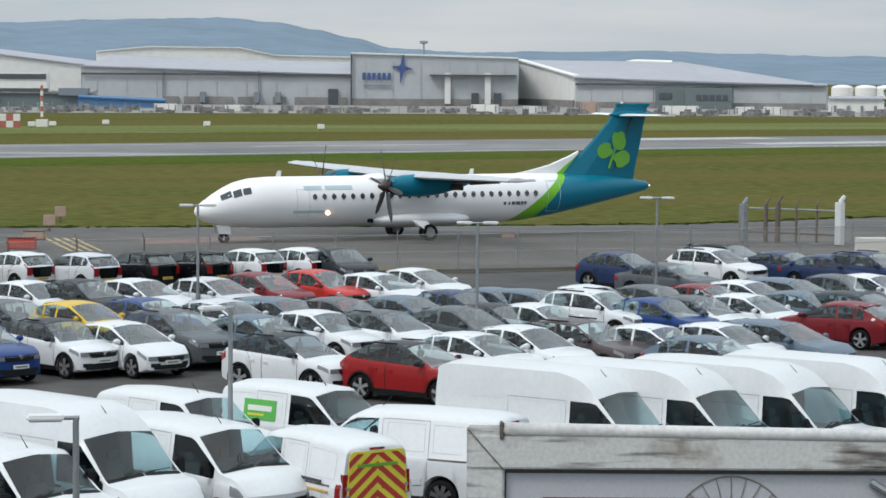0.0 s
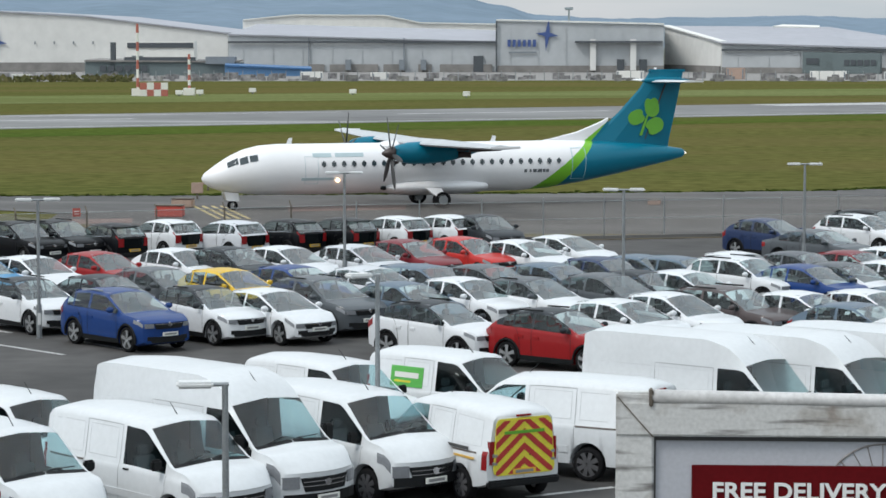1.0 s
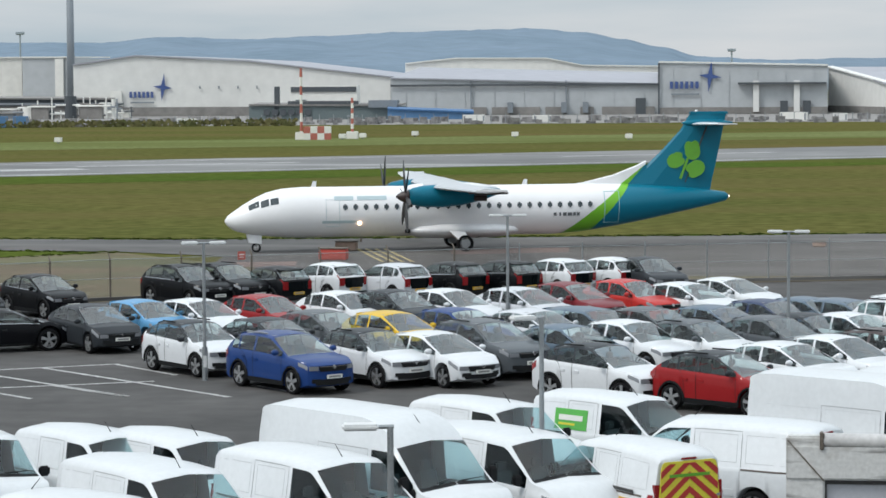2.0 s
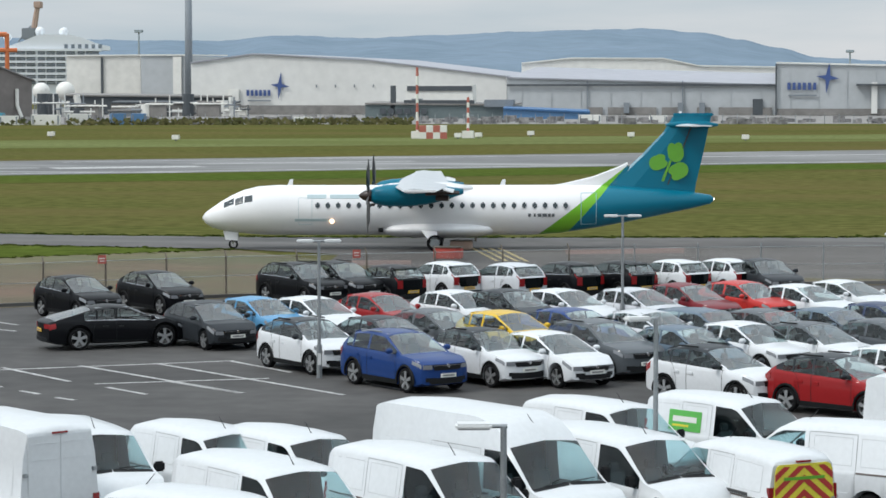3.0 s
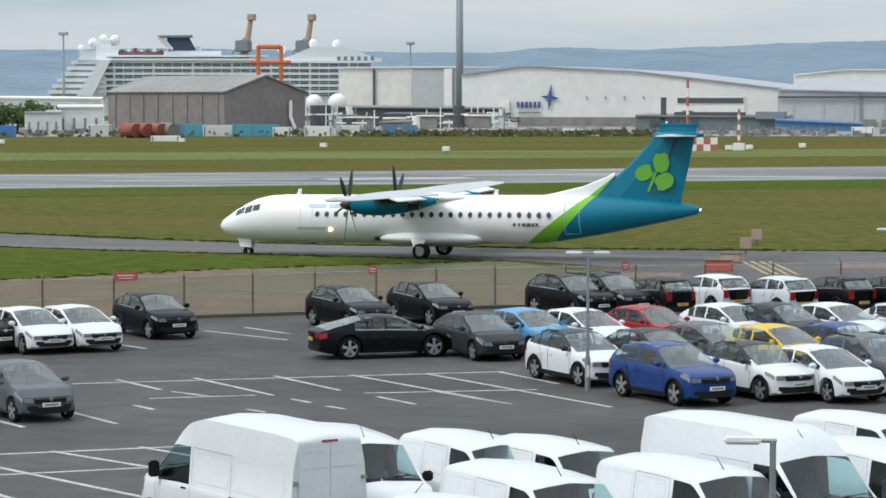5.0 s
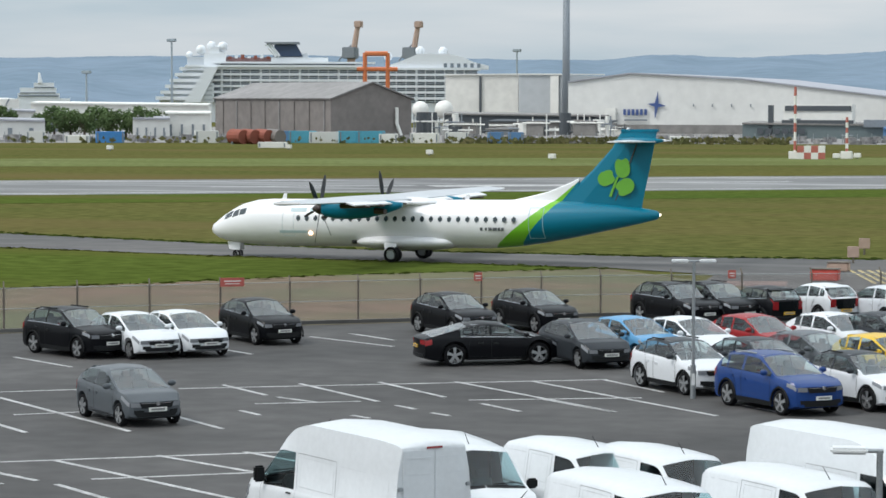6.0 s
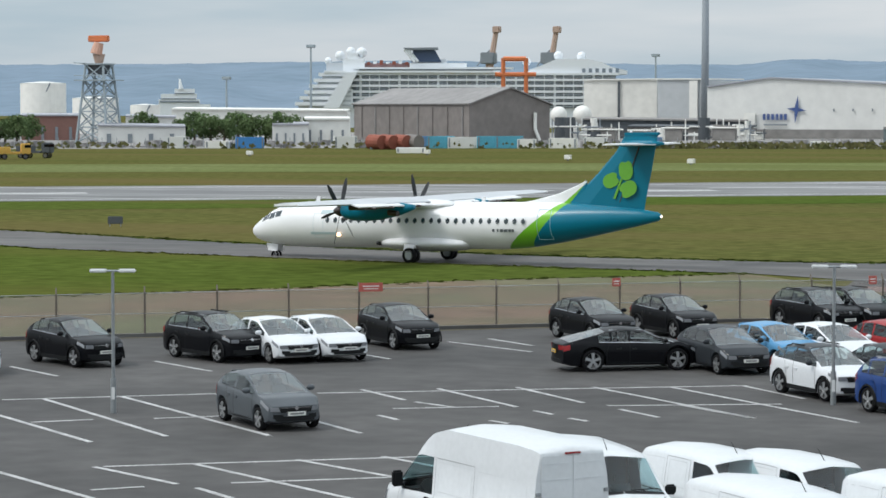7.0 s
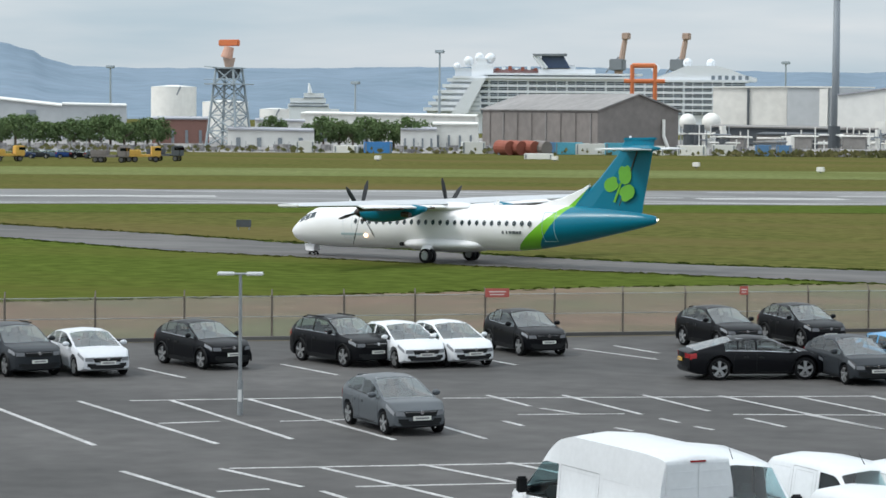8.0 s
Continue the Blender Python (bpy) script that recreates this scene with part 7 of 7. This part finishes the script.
for x, y, z, w in ((-38.3, 93.7, 1.75, 0.95), (-30.2, 99.9, 1.75, 0.34), (-21.0, 105.6, 1.7, 0.34)):
    ob = thing("warning_sign", "small faded red sign wired to the fence", "sign", "fence signs", pose(x, y - 0.15, z, 0, 0, 35))
    part("plate", boxes((-w / 2, w / 2, -0.01, 0.01, -0.17, 0.17)), m_sign_red, ob)
    part("text_bar", boxes((-w * 0.35, w * 0.35, -0.016, -0.01, 0.02, 0.06), (-w * 0.3, w * 0.3, -0.016, -0.01, -0.08, -0.05)), m_plate_w, ob)

# gate posts and frame at the far right of the apron
gate = thing("security_gate", "grey and rusty gate frame with cranked posts", "gate")
for x, y, mat, r_, h_ in ((15.9, 137.5, m_galv, 0.24, 1.95), (17.0, 136.8, m_rust, 0.12, 2.0), (17.6, 136.5, m_rust, 0.14, 2.1), (18.5, 136.0, m_rust, 0.07, 2.0), (19.5, 135.5, m_rust, 0.07, 2.0), (20.6, 134.8, m_lamp_head, 0.26, 2.2)):
    bm = tube(bmesh.new(), (x, y, 0), (x, y, h_), r_, r_, 8)
    tube(bm, (x, y, h_), (x + 0.25, y, h_ + 0.35), r_ * 0.5, r_ * 0.4, 6)
    part("gate_post", bm, mat, gate)
part("top_rail", tube(bmesh.new(), (16.2, 137.4, 1.75), (20.4, 134.9, 1.75), 0.05, seg=6), m_galv, gate)
part("lower_rail", tube(bmesh.new(), (16.2, 137.4, 0.5), (20.4, 134.9, 0.5), 0.05, seg=6), m_rust, gate)


# ---- lamp posts ----
def build_lamp(heads=(1, -1)):
    ob = thing("lamp_post", "grey steel lamp post with two flat heads", "street lamp", "car park lamps")
    part("pole", tube(tube(bmesh.new(), (0, 0, 0), (0, 0, 1.0), 0.085, 0.085, 10), (0, 0, 0.98), (0, 0, 4.08), 0.055, 0.045, 10), m_galv, ob)
    part("access_door", boxes((-0.05, 0.05, -0.092, -0.08, 0.4, 0.75)), m_lamp_head, ob)
    part("bracket", tube(bmesh.new(), (-0.28, 0, 4.08), (0.28 if len(heads) > 1 else 0.05, 0, 4.08), 0.03, seg=8), m_galv, ob)
    for s in heads:
        part("lamp_head", boxes((0.16 if s > 0 else -0.66, 0.66 if s > 0 else -0.16, -0.16, 0.16, 4.04, 4.13), bevel=0.03), m_lamp_head, ob)
    return ob


lamp = None
for x, y, r_ in ((-16.15, 75.3, 15), (-35.0, 66.0, 22), (-8.62, 91.2, 8), (1.08, 81.4, 0), (8.13, 98.7, 0)):
    if lamp is None:
        lamp = build_lamp()
        lamp.matrix_basis = pose(x, y, 0, 0, 0, r_)
    else:
        copy_thing(lamp, pose(x, y, 0, 0, 0, r_))

single = build_lamp((-1,))
tagged(single, "grey steel lamp post with one flat head")
single.matrix_basis = pose(-4.22, 51.5, 0, 0, 0, 30)
copy_thing(single, pose(-4.95, 34.9, 0, 0, 0, 10))

# ---- bay lines ----
BAYS_A = [(-36.8, 69.9, -28.7, 62.9), (-38.7, 68.5, -31.2, 61.8), (-41.0, 67.0, -32.5, 60.0), (-30.7, 74.2, -28.4, 72.0), (-28.6, 75.3, -24.7, 71.5), (-26.4, 76.5, -23.2, 73.2), (-24.2, 77.4, -17.5, 71.2), (-22.0, 78.4, -14.6, 71.3), (-19.9, 79.5, -17.3, 76.6), (-34.3, 71.4, -26.6, 64.2)]
BAYS_B = [(-39.7, 67.8, -34.4, 71.6), (-31.6, 72.8, -19.8, 79.6), (-36.1, 63.2, -34.8, 64.4), (-33.3, 65.2, -31.8, 66.4), (-27.9, 69.8, -25.2, 71.4), (-22.3, 72.7, -17.6, 74.9), (-27.9, 71.6, -26.3, 70.7), (-27.7, 68.2, -26.8, 67.4), (-23.9, 70.8, -23.1, 70.1), (-21.7, 72.0, -20.1, 70.5), (-22.4, 69.4, -21.7, 68.9), (-24.3, 68.1, -23.6, 67.6)]
BAYS_C = [(-30.2, 55.9, -27.0, 54.0), (-28.1, 57.2, -20.8, 52.3), (-26.1, 58.8, -22.3, 56.6), (-24.3, 60.1, -22.0, 58.6), (-32.1, 54.4, -24.7, 49.1), (-24.7, 49.1, -20.6, 52.0), (-28.4, 52.4, -27.5, 53.3), (-25.9, 54.6, -22.6, 56.9), (-30.0, 56.0, -22.5, 61.0), (-26.3, 53.6, -22.6, 50.6), (-34.0, 90.6, -29.8, 87.9), (-33.0, 92.3, -30.5, 90.2), (-14.8, 74.5, -12.7, 72.2), (-20.4, 73.7, -17.6, 71.2), (-1.2, 49.4, 0.5, 50.6), (-43.5, 65.5, -35.2, 58.3), (-46, 64.0, -37.5, 56.6), (-36.5, 86.0, -33.5, 83.6), (-40.8, 80.0, -37.5, 77.6), (-44.5, 76.6, -41.5, 74.4), (-28.3, 93.6, -26.5, 91.4)]
for row in (BAYS_A, BAYS_B, BAYS_C):
    for k, (x0, y0, x1, y1) in enumerate(row):
        lift = 0.004 + 0.0015 * (k % 7) + 0.0005 * (row is BAYS_B)
        a, b = Vector((x0, y0, lift)), Vector((x1, y1, lift))
        v = Vector((-(b - a).y, (b - a).x, 0)).normalized() * 0.085
        bm = bmesh.new()
        bm.faces.new([bm.verts.new(p) for p in (a - v, b - v, b + v, a + v)])
        tagged(part("bay_line", bm, m_line), "worn white painted parking bay line", "marking", "bay lines", "structure")

# ---- chevrons, green panel and stripes on the vans ----
m_chev_y = shade("reflective_yellow", (0.68, 0.60, 0.05), rough=0.45, vary=0.1)
m_chev_r = shade("reflective_red", (0.42, 0.035, 0.03), rough=0.45, vary=0.1)
VL, VW, VH = VANS["small"][0], VANS["small"][1], VANS["small"][2]
rear = -VL / 2
cq = [(rear - 0.024, 0.70, 0.56), (rear - 0.024, -0.70, 0.56), (rear - 0.024, -0.62, 1.64), (rear - 0.024, 0.62, 1.64)]
pane("chevron_panel", cq, 0.0, 1.0, 0.0, 1.0, m_chev_y, chevron_van, 0.0, "yellow reflective panel", r=0.12)
for s in (1, -1):
    for k in range(7):
        z0 = 0.22 + 0.27 * k
        clip = []
        for z1 in (z0, z0 + 0.135):
            clip.append([(0.64 * i / 10, z1 + 0.0 - 0.52 * i / 10) for i in range(11)])
        bm = bmesh.new()
        for i in range(10):
            q = [clip[0][i], clip[0][i + 1], clip[1][i + 1], clip[1][i]]
            q = [(y, max(0.58, min(1.60, z))) for y, z in q]
            if max(z for _, z in q) - min(z for _, z in q) < 0.03:
                continue
            bm.faces.new([bm.verts.new((rear - 0.040, s * y, z)) for y, z in q])
        part("chevron", bm, m_chev_r, chevron_van)
part("window_bar", boxes((rear - 0.046, rear - 0.038, -0.45, 0.45, 1.34, 1.40)), m_leaf, chevron_van)
part("side_stripe", boxes((-1.9, 0.6, VW / 2 - 0.01, VW / 2 + 0.012, 0.86, 0.90)), m_yellow_far, chevron_van)
part("side_strip_dark", boxes((-1.7, -0.2, VW / 2 - 0.01, VW / 2 + 0.012, 1.02, 1.08)), m_bar, chevron_van)
m_green_panel = shade("green_panel", (0.10, 0.42, 0.08), rough=0.5, vary=0.06)
vs = SKINS["small"]
gp = part("green_panel", on_skin(vs, -1.40, -0.45, 6.04, 6.72, -1, 0.014), m_green_panel, green_van, "green rectangular panel with pale bar")
part("panel_bar", on_skin(vs, -1.28, -0.58, 6.34, 6.52, -1, 0.020), m_plate_w, gp)
part("panel_bar", on_skin(vs, -1.28, -0.80, 6.18, 6.25, -1, 0.020), m_chev_y, gp)

# ---- weathered signboard in the foreground ----
m_board_w = shade("weathered_white_frame", (0.56, 0.56, 0.55), rough=0.7, vary=0.10, scale=4.5, fine=40, second=(0.30, 0.27, 0.24), spread=0.22, offset=0.14)
streaked(m_board_w, (0.045, 0.036, 0.030), (1.5, 1.0), 0.53, 0.68, 0, 13)
m_board_p = shade("grey_white_panel", (0.45, 0.46, 0.50), rough=0.4, vary=0.05, scale=1.5)
m_board_r = shade("dark_red_board", (0.105, 0.004, 0.006), rough=0.6, spec=0.1, vary=0.08, scale=2)
m_wheel_print = shade("faded_wheel_print", (0.26, 0.24, 0.23), rough=0.6, vary=0.15)
m_tube = shade("grubby_white_tube", (0.50, 0.50, 0.50), rough=0.5, vary=0.12, scale=5, fine=30)
m_white_text = shade("white_letters", (0.75, 0.75, 0.74), rough=0.5, vary=0.04)
BD = 15.0
board = thing("signboard", "weathered white-framed signboard with dark red panel", "signboard", m=pose(0.145, BD, 6.698))
part("corner_post", boxes((0.0, 0.22, -0.04, 0.06, -2.2, 0.02), bevel=0.012), m_board_w, board)
part("top_frame", boxes((0.0, 4.2, -0.05, 0.05, -0.235, -0.03), bevel=0.012), m_board_w, board)
part("top_tube", tube(bmesh.new(), (0.20, -0.02, -0.005), (4.2, -0.02, -0.06), 0.042, 0.042, 14), m_tube, board, smooth=True)
part("tube_clip", boxes((0.19, 0.215, -0.065, 0.03, -0.06, 0.04), bevel=0.006), m_rust, board)
part("mitre_joint", slab(bmesh.new(), [(0.004, -0.052, -0.004), (0.012, -0.052, -0.004), (0.218, -0.052, -0.236), (0.210, -0.052, -0.240)], 0.002), m_rust, board)
# near-black strips put shade and dark rust along the inside of the frame
part("inner_edge", boxes((0.215, 4.2, -0.012, 0.012, -0.262, -0.233)), m_bar, board)
part("inner_edge", boxes((0.208, 0.232, -0.014, 0.012, -2.2, -0.25)), m_bar, board)
for x in (0.08, 2.1, 4.1):
    part("leg", boxes((x - 0.05, x + 0.05, 0.06, 0.16, -6.69, -0.2)), m_galv, board)
part("panel", boxes((0.2, 4.2, 0.0, 0.03, -2.2, -0.24)), m_board_p, board)
part("red_panel", boxes((0.44, 4.2, -0.012, 0.004, -2.2, -0.405), bevel=0.004), m_board_r, board)
cu = bpy.data.curves.new("lettering", "FONT")
cu.body, cu.size, cu.extrude, cu.offset = "FREE DELIVERY", 0.135, 0.003, 0.0035
tx = new("lettering", cu)
dep = bpy.context.evaluated_depsgraph_get()
me = bpy.data.meshes.new_from_object(tx.evaluated_get(dep))
bpy.data.objects.remove(tx)
me.materials.clear()
me.materials.append(m_white_text)
let = new("lettering", me)
let.parent = board
let.matrix_basis = pose(0.555, -0.018, -0.60, 90, 0, 0) @ Matrix.Diagonal((1.12, 1, 1, 1))
let["label"] = "bold white capital letters"
bm = bmesh.new()
for k in range(13):
    a_ = radians(180 * k / 12)
    tube(bm, (1.54 + 0.13 * math.cos(a_), -0.004, -0.62 + 0.13 * math.sin(a_)), (1.54 + 0.34 * math.cos(a_), -0.004, -0.62 + 0.34 * math.sin(a_)), 0.0035, seg=4)
ar = [(1.54 + 0.345 * math.cos(radians(7.5 * k)), -0.004, -0.62 + 0.345 * math.sin(radians(7.5 * k))) for k in range(25)]
for p, q in zip(ar, ar[1:]):
    tube(bm, p, q, 0.005, seg=4)
part("printed_wheel", bm, m_wheel_print, board)
part("stay_bracket", tube(bmesh.new(), (2.35, -0.02, -0.30), (2.75, -0.1, -0.55), 0.025, seg=8), m_galv, board)


def dip(t):
    """The slight nose-down pitch as the airliner slows."""
    return 1.2 * max(0.0, (t - 3.0) / 5.0)


def motions():
    z = GZ + 0.04
    rows = [(0.0, -1.71, 138.8, 206.8), (0.5, -5.06, 138.35, 204.6), (1.0, -8.48, 137.9, 201.85), (1.5, -11.95, 137.5, 199.0), (2.2, -17.0, 136.9, 194.4), (2.8, -21.36, 136.4, 190.1), (3.5, -26.6, 136.0, 185.6),
            (4.0, -30.35, 135.85, 182.8), (4.5, -33.95, 135.85, 180.2), (5.2, -39.3, 136.2, 177.0), (6.0, -45.5, 137.0, 173.5), (6.5, -49.3, 137.75, 171.2), (7.0, -53.05, 138.65, 168.95), (7.5, -56.8, 139.6, 166.7), (8.0, -60.55, 140.55, 164.4)]
    walk(plane, [(t, pose(x, y, z, 0, dip(t), h)) for t, x, y, h in rows])
    for k, prop in enumerate(PROPS):
        base = prop.matrix_basis.translation.copy()
        walk(prop, [(i * 0.1, pose(base.x, base.y, base.z, 20 + 25 * k + 66 * i, 0, 0)) for i in range(81)])


motions()
